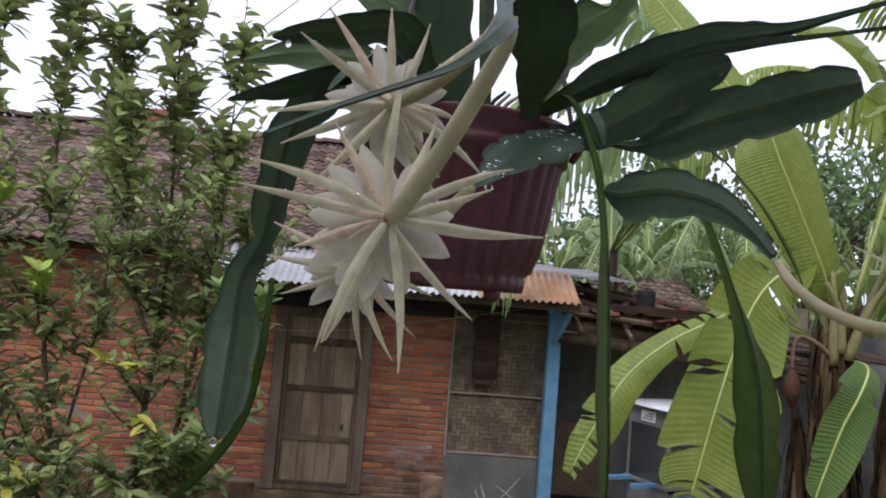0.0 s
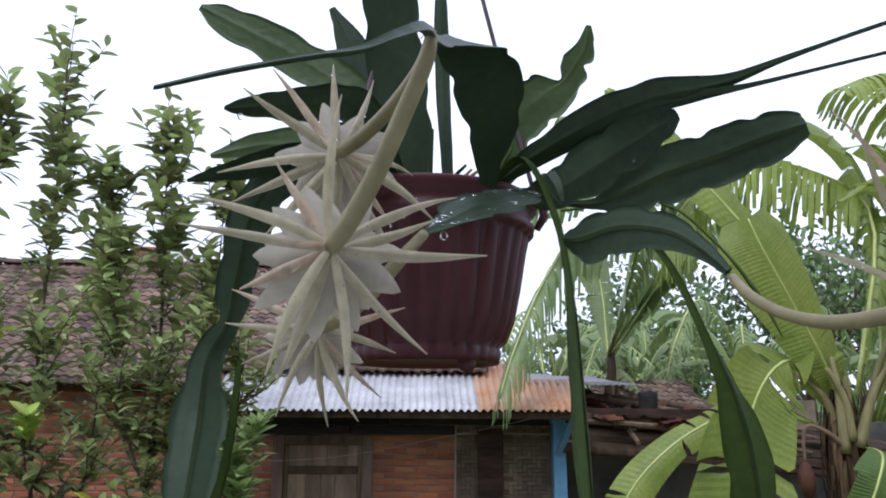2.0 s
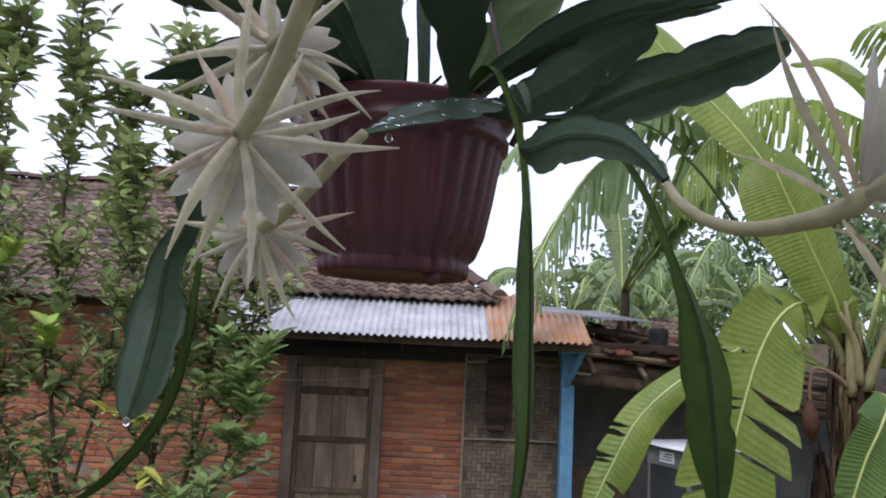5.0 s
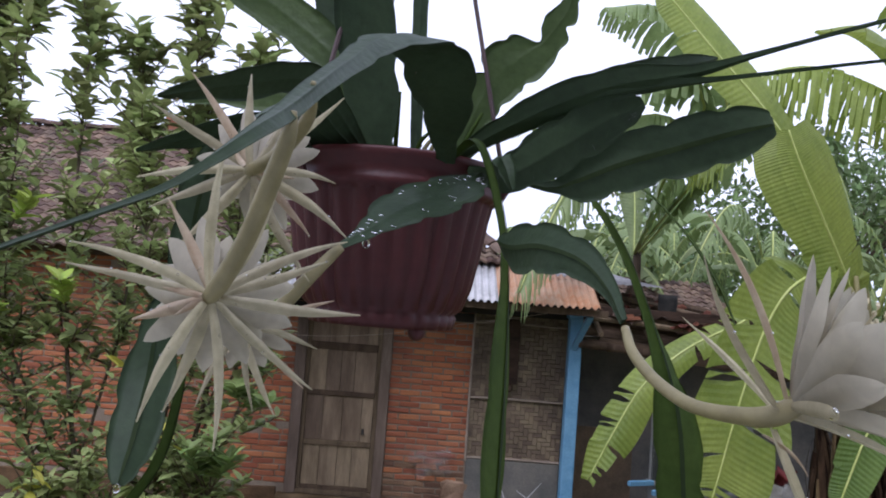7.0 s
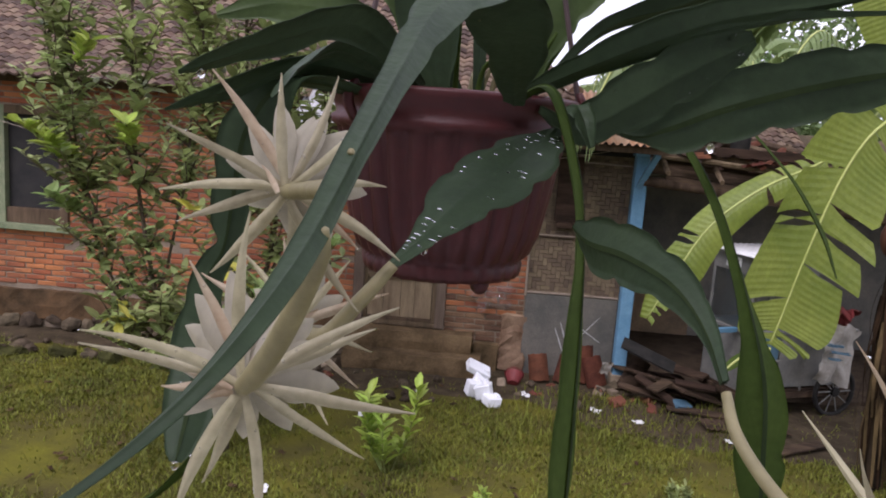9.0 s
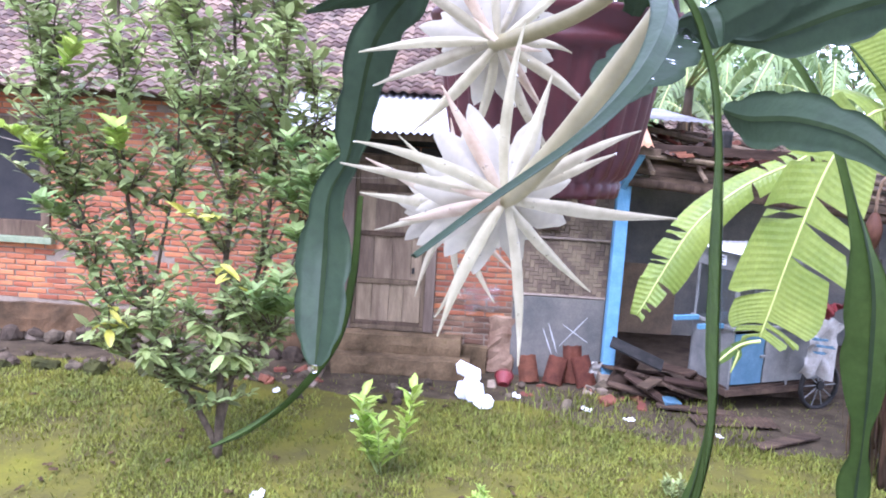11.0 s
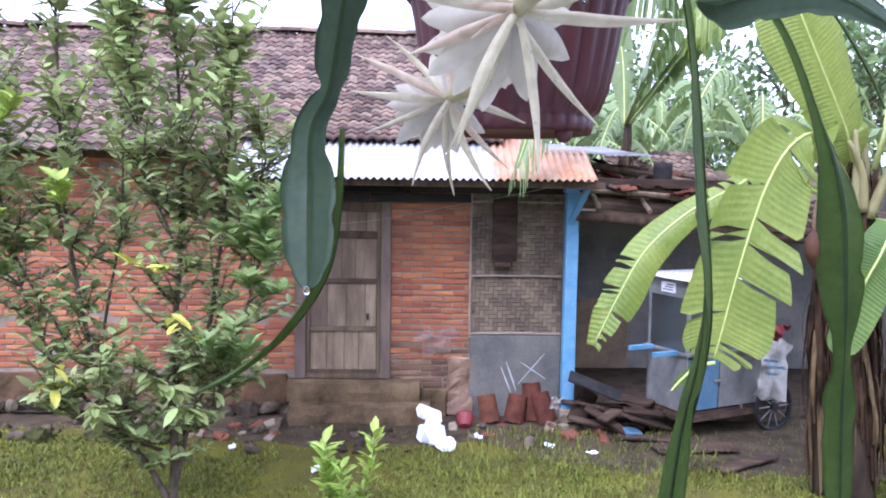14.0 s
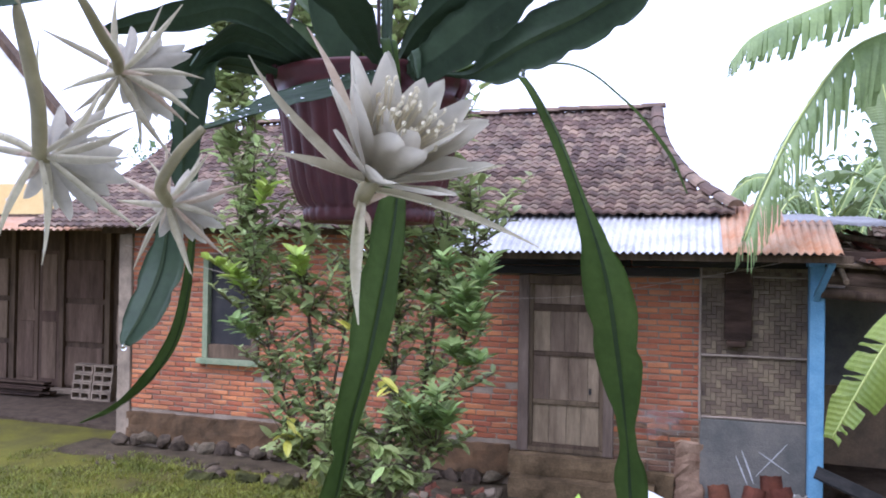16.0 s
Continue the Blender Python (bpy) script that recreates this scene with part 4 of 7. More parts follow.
# places where the margin is eaten away: share of the length, side, depth, breadth
BITES = {"N": ((0.44, -1, 0.5, 0.022), (0.7, -1, 0.9, 0.05), (0.82, 1, 0.55, 0.02)), "A": ((0.56, -1, 0.35, 0.02), (0.47, 1, 0.25, 0.03)), "H": ((0.63, 1, 0.22, 0.012),), "G": ((0.72, -1, 0.45, 0.015),), "D": ((0.3, -1, 0.2, 0.02),)}
for k, (key, (rows, s0, s1)) in enumerate(LEAVES.items()):
    hang = key in "GH" or key == "Atail"
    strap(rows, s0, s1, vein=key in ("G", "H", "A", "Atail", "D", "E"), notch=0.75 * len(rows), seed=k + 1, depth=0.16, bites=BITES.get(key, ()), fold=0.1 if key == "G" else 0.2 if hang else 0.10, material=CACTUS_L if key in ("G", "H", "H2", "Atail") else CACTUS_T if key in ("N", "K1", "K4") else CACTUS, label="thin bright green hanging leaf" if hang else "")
for k in range(14):
    a, r = random.uniform(0, 6.28), random.uniform(0.02, 0.09)
    x, y = PX + r * math.cos(a), PY + r * math.sin(a)
    part("young_shoot", tube_data([(x, y, RIM - 0.035, 0.0032), (x + 0.01 * math.cos(a), y + 0.01 * math.sin(a), RIM + 0.02, 0.0028), (x + 0.03 * math.cos(a), y + 0.03 * math.sin(a), RIM + random.uniform(0.03, 0.08), 0.0018)], 10, 6), random.choice([CACTUS_L, STALK]), plant, smooth=True)


# flowers
def blade(length, width, bend, cup, seed, n=9, spread=0.0, round_tip=False, sway=0.0):
    """One petal along local +z, root at the origin; a slim lance, or broad with a rounded, slightly pointed end; bend curls it outwards along +x."""
    cols = (-1, -0.5, 0, 0.5, 1)
    vs, fs = [], []
    ang, x, z = spread, 0.0, 0.0
    for i in range(n):
        t = i / (n - 1)
        t = t ** 0.85
        if round_tip:
            w = 0.28 + 0.72 * math.sin(min(1, t / 0.62) * math.pi / 2) ** 1.3
            w *= math.sqrt(max(0, 1 - ((t - 0.62) / 0.38) ** 2)) * 0.45 + 0.55 * (1 - t) / 0.38 if t > 0.62 else 1
        else:
            w = (0.5 + 2.0 * t * (1 - t)) * (1 - t ** 2.6)
        w = 0.5 * width * w + 0.0004
        for u in cols:
            lift = cup * w * (u * u) + 0.12 * w * noise.noise((t * 3 + seed, u, 0.5))
            vs.append((x - math.cos(ang) * lift, w * u * (1 + 0.12 * noise.noise((seed, t * 6, u * 2))) + 0.1 * width * noise.noise((seed + 3, t * 2.5, 0)) + sway * length * t * t, z + math.sin(ang) * lift))
        step = ((i + 1) / (n - 1)) ** 0.85 - t
        ang += bend * step * (0.4 + 1.2 * t)
        x += math.sin(ang) * length * step
        z += math.cos(ang) * length * step
    for i in range(n - 1):
        for k in range(4):
            fs.append((i * 5 + k, i * 5 + k + 1, i * 5 + 6 + k, i * 5 + 5 + k))
    return vs, fs


def place(data, m):
    vs, fs = data
    return [tuple(m @ Vector(v)) for v in vs], [], fs


def ball(c, r, n=6, m=8):
    """Small sphere as vertices and faces."""
    vs = [tuple(c + Vector((math.sin(math.pi * i / n) * math.cos(2 * math.pi * k / m), math.sin(math.pi * i / n) * math.sin(2 * math.pi * k / m), math.cos(math.pi * i / n))) * r) for i in range(n + 1) for k in range(m)]
    fs = [(i * m + k, i * m + (k + 1) % m, (i + 1) * m + (k + 1) % m, (i + 1) * m + k) for i in range(n) for k in range(m)]
    return vs, [], fs


def flower(centre, axis, stalk, seed, openness, size=1.0, label="", droop=0.4, n=13):
    """Night flower: curved tube, long narrow outer sepals bent back, broad white petals in a cup, stamens and style."""
    rs = random.Random(seed)
    c = Vector(centre)
    rot = Vector(axis).normalized().to_track_quat("Z", "Y").to_matrix().to_4x4()
    head = part("flower", tube_data([*stalk, (*(c - Vector(axis).normalized() * 0.004), 0.0048 * size), (*(c + Vector(axis).normalized() * 0.012), 0.004 * size)], 34, 10), STALK, plant, label, smooth=True)
    beads_ = []
    ax = Vector(axis).normalized()
    for k in range(n):
        a = 2 * math.pi * (k + rs.uniform(-0.3, 0.3)) / n
        outer = k % 2
        sp = rs.uniform(1.45, 1.8) if outer else rs.uniform(1.1, 1.4)
        d = blade(size * rs.uniform(0.066, 0.09), size * rs.uniform(0.0058, 0.0082), rs.uniform(droop - 0.95, droop + 0.1), 0.8, rs.random() * 50, 12, sp, sway=rs.uniform(-0.2, 0.2))
        m = Matrix.Translation(c + ax * (rs.uniform(-0.010, -0.002) if outer else rs.uniform(-0.002, 0.006))) @ rot @ Matrix.Rotation(a, 4, "Z") @ Matrix.Translation((0.0042 * size, 0, 0)) @ Matrix.Rotation(rs.uniform(-0.25, 0.25), 4, "X")
        for j in range(3):
            q = m @ Vector(rs.choice(d[0]))
            r = size * rs.uniform(0.0004, 0.0009)
            beads_.append(ball(q, r))
        part("sepal", place(d, m), SEPAL_P if rs.random() < 0.12 else SEPAL, head, smooth=True)
    # one or two short curled bracts on the tube
    for k in range(2):
        d = blade(size * rs.uniform(0.022, 0.032), size * 0.004, rs.uniform(0.2, 0.9), 0.6, rs.random() * 50, 10, rs.uniform(0.5, 1.0))
        part("bract", place(d, Matrix.Translation(c - ax * rs.uniform(0.008, 0.018)) @ rot @ Matrix.Rotation(rs.uniform(0, 6.28), 4, "Z") @ Matrix.Translation((0.0045 * size, 0, 0))), SEPAL_P, head, "short pink bract", smooth=True)
    for ring, (cnt, ln, wd, sp) in enumerate(((9, 0.055, 0.0165, 1.0), (9, 0.054, 0.0185, 0.74), (6, 0.047, 0.018, 0.45))):
        for k in range(cnt):
            a = 2 * math.pi * (k + 0.5 * ring + rs.uniform(-0.22, 0.22)) / cnt
            d = blade(size * ln * rs.uniform(0.9, 1.12), size * wd * rs.uniform(0.85, 1.12), rs.uniform(-0.35, 0.1), 0.45, rs.random() * 50, 12, sp * openness + rs.uniform(-0.1, 0.1), True)
            m = Matrix.Translation(c + ax * (0.006 + 0.002 * ring)) @ rot @ Matrix.Rotation(a, 4, "Z") @ Matrix.Translation((0.005 * size, 0, 0))
            part("petal", place(d, m), PETAL, head, smooth=True)
    st = []
    for k in range(64):
        a, r = rs.uniform(0, 6.28), rs.uniform(0.2, 1)
        tip = Vector((0.02 * r * math.cos(a), 0.02 * r * math.sin(a), rs.uniform(0.032, 0.046))) * size
        m = Matrix.Translation(c + Vector(axis).normalized() * 0.01) @ rot
        p0, p1, p2 = m @ Vector((0.004 * math.cos(a), 0.004 * math.sin(a), 0)), m @ (tip * 0.6), m @ tip
        st.append(tube_data([(*p0, 0.00035), (*p1, 0.0003), (*p2, 0.0003), (*(p2 + Vector((0.0005, 0.0005, 0.0012))), 0.0011), (*(p2 + Vector((0.001, 0.001, 0.0028))), 0.0008)], 7, 4))
    part("stamen_tuft", join_data(*st), STAMEN, head, "pale cream stamens", kind="stuff")
    part("rain_wetness", join_data(*beads_), WATER, head, "tiny rain drops", smooth=True, kind="stuff")
    return head


flower((0.2305, 1.018, 2.740), (-0.12, 1, 0.18), [(0.284, 0.905, 2.768, 0.0014), (0.280, 0.925, 2.757, 0.0034), (0.266, 0.955, 2.748, 0.004), (0.248, 0.99, 2.743, 0.0045)], 11, 0.9, 0.86, "open white flower with pink-tinged sepals, on a pale tube")
flower((0.2365, 0.935, 2.661), (-0.15, 1, 0.0), [(0.284, 0.864, 2.744, 0.0016), (0.282, 0.868, 2.734, 0.0036), (0.274, 0.882, 2.718, 0.0044), (0.259, 0.906, 2.691, 0.0048), (0.245, 0.922, 2.67, 0.005)], 23, 1.0, 0.84, "large open white flower with narrow pale sepals")
flower((0.213, 1.105, 2.640), (-0.2, 1, -0.05), [(0.286, 1.048, 2.698, 0.0035), (0.27, 1.04, 2.678, 0.0045), (0.248, 1.045, 2.653, 0.005), (0.223, 1.085, 2.643, 0.0056)], 37, 0.85, 0.8, "open white flower low beside the pot")
flower((0.506, 0.876, 2.632), (0.64, -0.45, 0.62), [(0.462, 0.985, 2.660, 0.0026), (0.463, 0.968, 2.647, 0.0031), (0.471, 0.948, 2.634, 0.0033), (0.481, 0.921, 2.626, 0.0036), (0.494, 0.894, 2.626, 0.0042)], 41, 0.82, 1.02, "half-open white flower cup showing its stamens", 0.3, 7)

# ---- trees and shrubs ----
def ovate_leaves(centres, dirs, ups, lengths, widths, rs):
    """Many ovate leaves in one mesh: pointed, folded along the midrib and arched, each a little different."""
    st = ((0.0, 0.0), (0.16, 0.62), (0.4, 1.0), (0.68, 0.84), (0.88, 0.42), (1.0, 0.0))
    vs, fs = [], []
    for c, d, u, l, w in zip(centres, dirs, ups, lengths, widths):
        c, d = Vector(c), Vector(d).normalized()
        sd = d.cross(Vector(u))
        sd = sd.normalized() if sd.length > 0.05 else Vector((1, 0, 0))
        nn = sd.cross(d)
        fold, arch = rs.uniform(0.1, 0.5), rs.uniform(0.0, 0.3)
        o = len(vs)
        for t, k in st:
            m = c + d * (l * t) - nn * (l * arch * t * t)
            h = 0.5 * w * k
            vs += [tuple(m + sd * h + nn * h * fold), tuple(m), tuple(m - sd * h + nn * h * fold)]
        for a in range(5):
            b = o + 3 * a
            fs += [(b, b + 3, b + 4, b + 1), (b + 1, b + 4, b + 5, b + 2)]
    return vs, [], fs


def citrus(base, limbs, seed, name, label, n_shoots, shoots=()):
    """Citrus tree: tapered limbs (lists of x, y, z, radius) and upright leafy shoots along them and at their tops."""
    rs = random.Random(seed)
    root = thing(name, label, "tree", at=base)
    B = Vector(base)
    wood = [tube_data([(*(B + Vector(q[:3])), q[3] * 0.68) for q in L], 18, 7, 0.06) for L in limbs]
    tw, cs, ds, us, ls, ws = [], [], [], [], [], []

    def shoot(p, d, ln, count, leaf, bare=0.1):
        q = p + d * ln * 0.5 + Vector((rs.uniform(-0.04, 0.04), rs.uniform(-0.04, 0.04), 0.05 * ln))
        e = p + d * ln + Vector((0, 0, 0.18 * ln))
        tw.append(tube_data([(*p, 0.008), (*q, 0.006), (*e, 0.0025)], 7, 4))
        ph = rs.uniform(0, 6.28)
        for j in range(count):
            t = bare + (1 - bare) * (j + rs.uniform(0, 0.8)) / count
            c = p.lerp(q, 2 * t) if t < 0.5 else q.lerp(e, 2 * t - 1)
            b = ph + 2.4 * j + rs.uniform(-0.5, 0.5)
            cs.append(c)
            ds.append((math.cos(b), math.sin(b), rs.uniform(-0.55, 0.75) + 0.5 * t))
            us.append((rs.uniform(-0.35, 0.35), rs.uniform(-0.35, 0.35), 1))
            l = rs.uniform(*leaf) * (1 - 0.3 * max(0, t - 0.75) * 4 * rs.random())
            ls.append(l)
            ws.append(l * rs.uniform(0.38, 0.52))

    weights = [max(0.3, l[-1][2] - l[0][2]) for l in limbs]
    for k in range(n_shoots):
        L = limbs[rs.choices(range(len(limbs)), weights)[0]]
        sp = spline(L, 30)
        v = rs.uniform(0.22, 0.97)
        p = B + Vector(sp[min(29, int(30 * v))][:3])
        low = max(0.0, 1 - (p.z - 0.6) / 2.4)
        a = rs.uniform(0, 6.28)
        d = Vector((math.cos(a), math.sin(a), rs.uniform(0.5, 1.5) - 0.5 * low)).normalized()
        if p.z > 3.3:
            d = (d + Vector((0, 0, 0.9))).normalized()
        ln = rs.uniform(0.28, 0.62) * (0.8 if p.z > 3.3 else 1.0)
        shoot(p, d, ln, int(11 + 20 * ln), (0.14, 0.21) if p.z > 3.2 else (0.085, 0.15))
    for L in limbs:
        sp = spline(L, 30)
        tall = L[-1][2] > 4.2
        for i in range(17 if tall else 22, 29, 1):
            p = B + Vector(sp[i][:3])
            a = rs.uniform(0, 6.28)
            shoot(p, Vector((0.8 * math.cos(a), 0.8 * math.sin(a), rs.uniform(0.5, 1.4))).normalized(), rs.uniform(0.22, 0.46), 10, (0.145, 0.22) if tall else (0.11, 0.175), 0.2)
        e, f = B + Vector(sp[29][:3]), B + Vector(sp[27][:3])
        shoot(f, (e - f).normalized() if (e - f).length > 0 else Vector((0, 0, 1)), (e - f).length + 0.16, 15, (0.12, 0.19))
    part("trunk", join_data(*wood), BARK, root, smooth=True)
    for x, y, z, n, m, nm, lb, hang in shoots:
        top = Vector((x, y, z))
        foot = min((Vector(q[:3]) + B for L in limbs for q in spline(L, 30)), key=lambda q: (q - top + Vector((0, 0, 0.25))).length)
        c2, d2, u2, l2, w2 = [], [], [], [], []
        axis = (top - foot)
        tw.append(tube_data([(*foot, 0.008), (*(foot + axis * 0.5 + Vector((0, 0, 0.04))), 0.006), (*top, 0.003)], 6, 4))
        for j in range(n):
            t = rs.uniform(0.35, 1.0)
            b = 2.4 * j + rs.uniform(-0.5, 0.5)
            c2.append(foot + axis * t)
            d2.append((math.cos(b), math.sin(b), rs.uniform(-0.9, -0.1) if hang else rs.uniform(0.2, 1.2)))
            u2.append((rs.uniform(-0.3, 0.3), rs.uniform(-0.3, 0.3), 1))
            l2.append(rs.uniform(0.11, 0.175))
            w2.append(l2[-1] * rs.uniform(0.38, 0.5))
        part(nm, ovate_leaves(c2, d2, u2, l2, w2, rs), m, root, lb, kind="stuff")
    part("twig_work", join_data(*tw), BARK, root, kind="stuff")
    part("crown", ovate_leaves(cs, ds, us, ls, ws, rs), LEAF_T, root, kind="stuff")
    return root


citrus((-1.65, 6.45, -0.03), [
    [(0, 0, 0, 0.06), (0.02, 0.0, 0.5, 0.05), (0.0, 0.03, 1.2, 0.04), (0.1, 0, 2.4, 0.03), (0.05, 0.1, 3.4, 0.018), (0.0, 0.0, 4.95, 0.006)],
    [(0, 0, 0.1, 0.045), (-0.16, -0.05, 0.45, 0.035), (-0.45, -0.1, 0.95, 0.03), (-0.75, 0.0, 2.2, 0.022), (-0.85, 0.1, 3.6, 0.015), (-0.82, 0.0, 5.6, 0.006)],
    [(0.02, 0, 0.25, 0.04), (0.12, 0.05, 0.8, 0.034), (0.3, 0.1, 1.7, 0.026), (0.45, 0, 2.9, 0.016), (0.49, 0.05, 4.6, 0.006)],
    [(0.06, 0, 0.7, 0.03), (0.35, -0.1, 1.2, 0.024), (0.6, -0.1, 1.7, 0.016), (0.72, -0.1, 2.2, 0.006)],
    [(-0.3, -0.1, 0.7, 0.024), (-0.75, -0.15, 1.2, 0.018), (-1.05, -0.15, 1.9, 0.012), (-1.22, -0.1, 2.9, 0.01), (-1.3, 0, 5.05, 0.005)],
    [(-0.5, 0, 1.5, 0.018), (-0.45, 0.3, 2.6, 0.014), (-0.47, 0.2, 4.5, 0.005)],
    [(-0.75, -0.05, 1.4, 0.016), (-1.15, -0.1, 2.2, 0.012), (-1.5, 0, 3.4, 0.009), (-1.6, 0.05, 4.85, 0.004)],
    [(0.1, 0, 2.0, 0.018), (-0.1, -0.25, 2.8, 0.012), (-0.2, -0.2, 3.8, 0.006)],
    [(0.3, 0.1, 1.5, 0.018), (0.6, 0.2, 2.3, 0.012), (0.68, 0.2, 3.1, 0.005)],
    [(-0.05, 0, 0.55, 0.02), (-0.4, -0.2, 0.75, 0.014), (-0.75, -0.3, 1.0, 0.005)],
    [(0.05, 0, 0.6, 0.02), (0.25, -0.2, 0.85, 0.014), (0.5, -0.25, 1.15, 0.005)],
], 3, "citrus_tree", "slender citrus tree with glossy green and a few yellow leaves", 340, shoots=[
    (-2.23, 5.90, 2.60, 33, LEAF_Y, "young_shoot", "bright yellow-green young leaves", False), (-2.49, 5.90, 3.15, 28, LEAF_Y, "young_shoot", "bright yellow-green young leaves", False),
    (-2.83, 5.90, 2.46, 39, LEAF_Y, "young_shoot", "bright yellow-green young leaves", False), (-3.03, 5.90, 2.55, 20, LEAF_Y, "young_shoot", "bright yellow-green young leaves", False),
    (-2.76, 5.85, 2.05, 39, LEAF_G, "fresh_shoot", "fresh mid-green leaves", False), (-0.84, 5.85, 2.37, 44, LEAF_G, "fresh_shoot", "fresh mid-green leaves", False),
    (-0.74, 5.81, 2.14, 39, LEAF_G, "fresh_shoot", "fresh mid-green leaves", False), (-0.93, 5.81, 1.96, 44, LEAF_G, "fresh_shoot", "fresh mid-green leaves", False),
    (-1.02, 5.81, 1.64, 39, LEAF_G, "fresh_shoot", "fresh mid-green leaves", False), (-1.16, 5.81, 2.32, 31, LEAF_G, "fresh_shoot", "fresh mid-green leaves", False),
    (-0.65, 5.88, 2.60, 46, LEAF_G, "fresh_shoot", "fresh mid-green leaves", False), (-0.78, 5.85, 2.22, 46, LEAF_G, "fresh_shoot", "fresh mid-green leaves", False), (-0.70, 5.85, 1.86, 46, LEAF_G, "fresh_shoot", "fresh mid-green leaves", False),
    (-0.92, 5.82, 1.48, 40, LEAF_G, "fresh_shoot", "fresh mid-green leaves", False), (-1.22, 5.78, 1.56, 36, LEAF_G, "fresh_shoot", "fresh mid-green leaves", False), (-1.02, 5.86, 2.62, 36, LEAF_G, "fresh_shoot", "fresh mid-green leaves", False),
    (-1.70, 5.72, 2.05, 10, LEAF_YEL, "yellowed_leaves", "yellowing leaves", False), (-1.45, 5.67, 1.79, 6, LEAF_YEL, "yellowed_leaves", "yellowing leaves", True),
    (-2.21, 5.76, 1.36, 7, LEAF_YEL, "yellowed_leaves", "yellowing leaves", True), (-1.93, 5.72, 1.09, 15, LEAF_L, "low_leaves", "pale green low leaves", True),
    (-1.57, 5.67, 1.32, 26, LEAF_L, "low_leaves", "pale green low leaves", True), (-1.38, 5.67, 1.09, 20, LEAF_L, "low_leaves", "pale green low leaves", True)])

def shrub(at, n, h, seed, label, mat_leaf, leaf=(0.07, 0.12)):
    rs = random.Random(seed)
    root = thing("garden_shrub", label, "shrub", at=(*at, ground_z(*at)))
    st, cs, ds, us, ls, ws = [], [], [], [], [], []
    for k in range(n):
        a = rs.uniform(0, 6.28)
        hh = h * rs.uniform(0.6, 1)
        top = Vector((at[0] + 0.28 * h * math.cos(a), at[1] + 0.28 * h * math.sin(a), ground_z(*at) + hh))
        b = Vector((at[0] + 0.03 * math.cos(a), at[1] + 0.03 * math.sin(a), ground_z(*at) - 0.02))
        m = b.lerp(top, 0.5) + Vector((0.04 * math.cos(a), 0.04 * math.sin(a), 0))
        st.append(tube_data([(*b, 0.007), (*m, 0.006), (*top, 0.003)], 8, 5))
        for j in range(20):
            t = 0.2 + 0.8 * j / 20
            c = b.lerp(m, t * 2) if t < 0.5 else m.lerp(top, t * 2 - 1)
            w = 2.4 * j + rs.uniform(-0.4, 0.4)
            cs.append(tuple(c)); ds.append((math.cos(w), math.sin(w), rs.uniform(0.5, 1.3))); us.append((0, 0, 1))
            l = rs.uniform(*leaf)
            ls.append(l); ws.append(l * 0.34)
    part("stem_work", join_data(*st), LEAF_T, root, kind="stuff")
    part("foliage", leaf_field(cs, ds, us, ls, ws), mat_leaf, root, kind="stuff")


shrub((-0.29, 6.35), 7, 0.78, 5, "small bright green shrub with narrow upright leaves", LEAF_Y, (0.11, 0.19))
shrub((0.45, 5.75), 6, 0.2, 6, "low green weed tuft in the lawn", LEAF_Y, (0.04, 0.08))
shrub((2.0, 6.3), 5, 0.16, 7, "low green weed tuft in the lawn", LEAF_T, (0.04, 0.08))


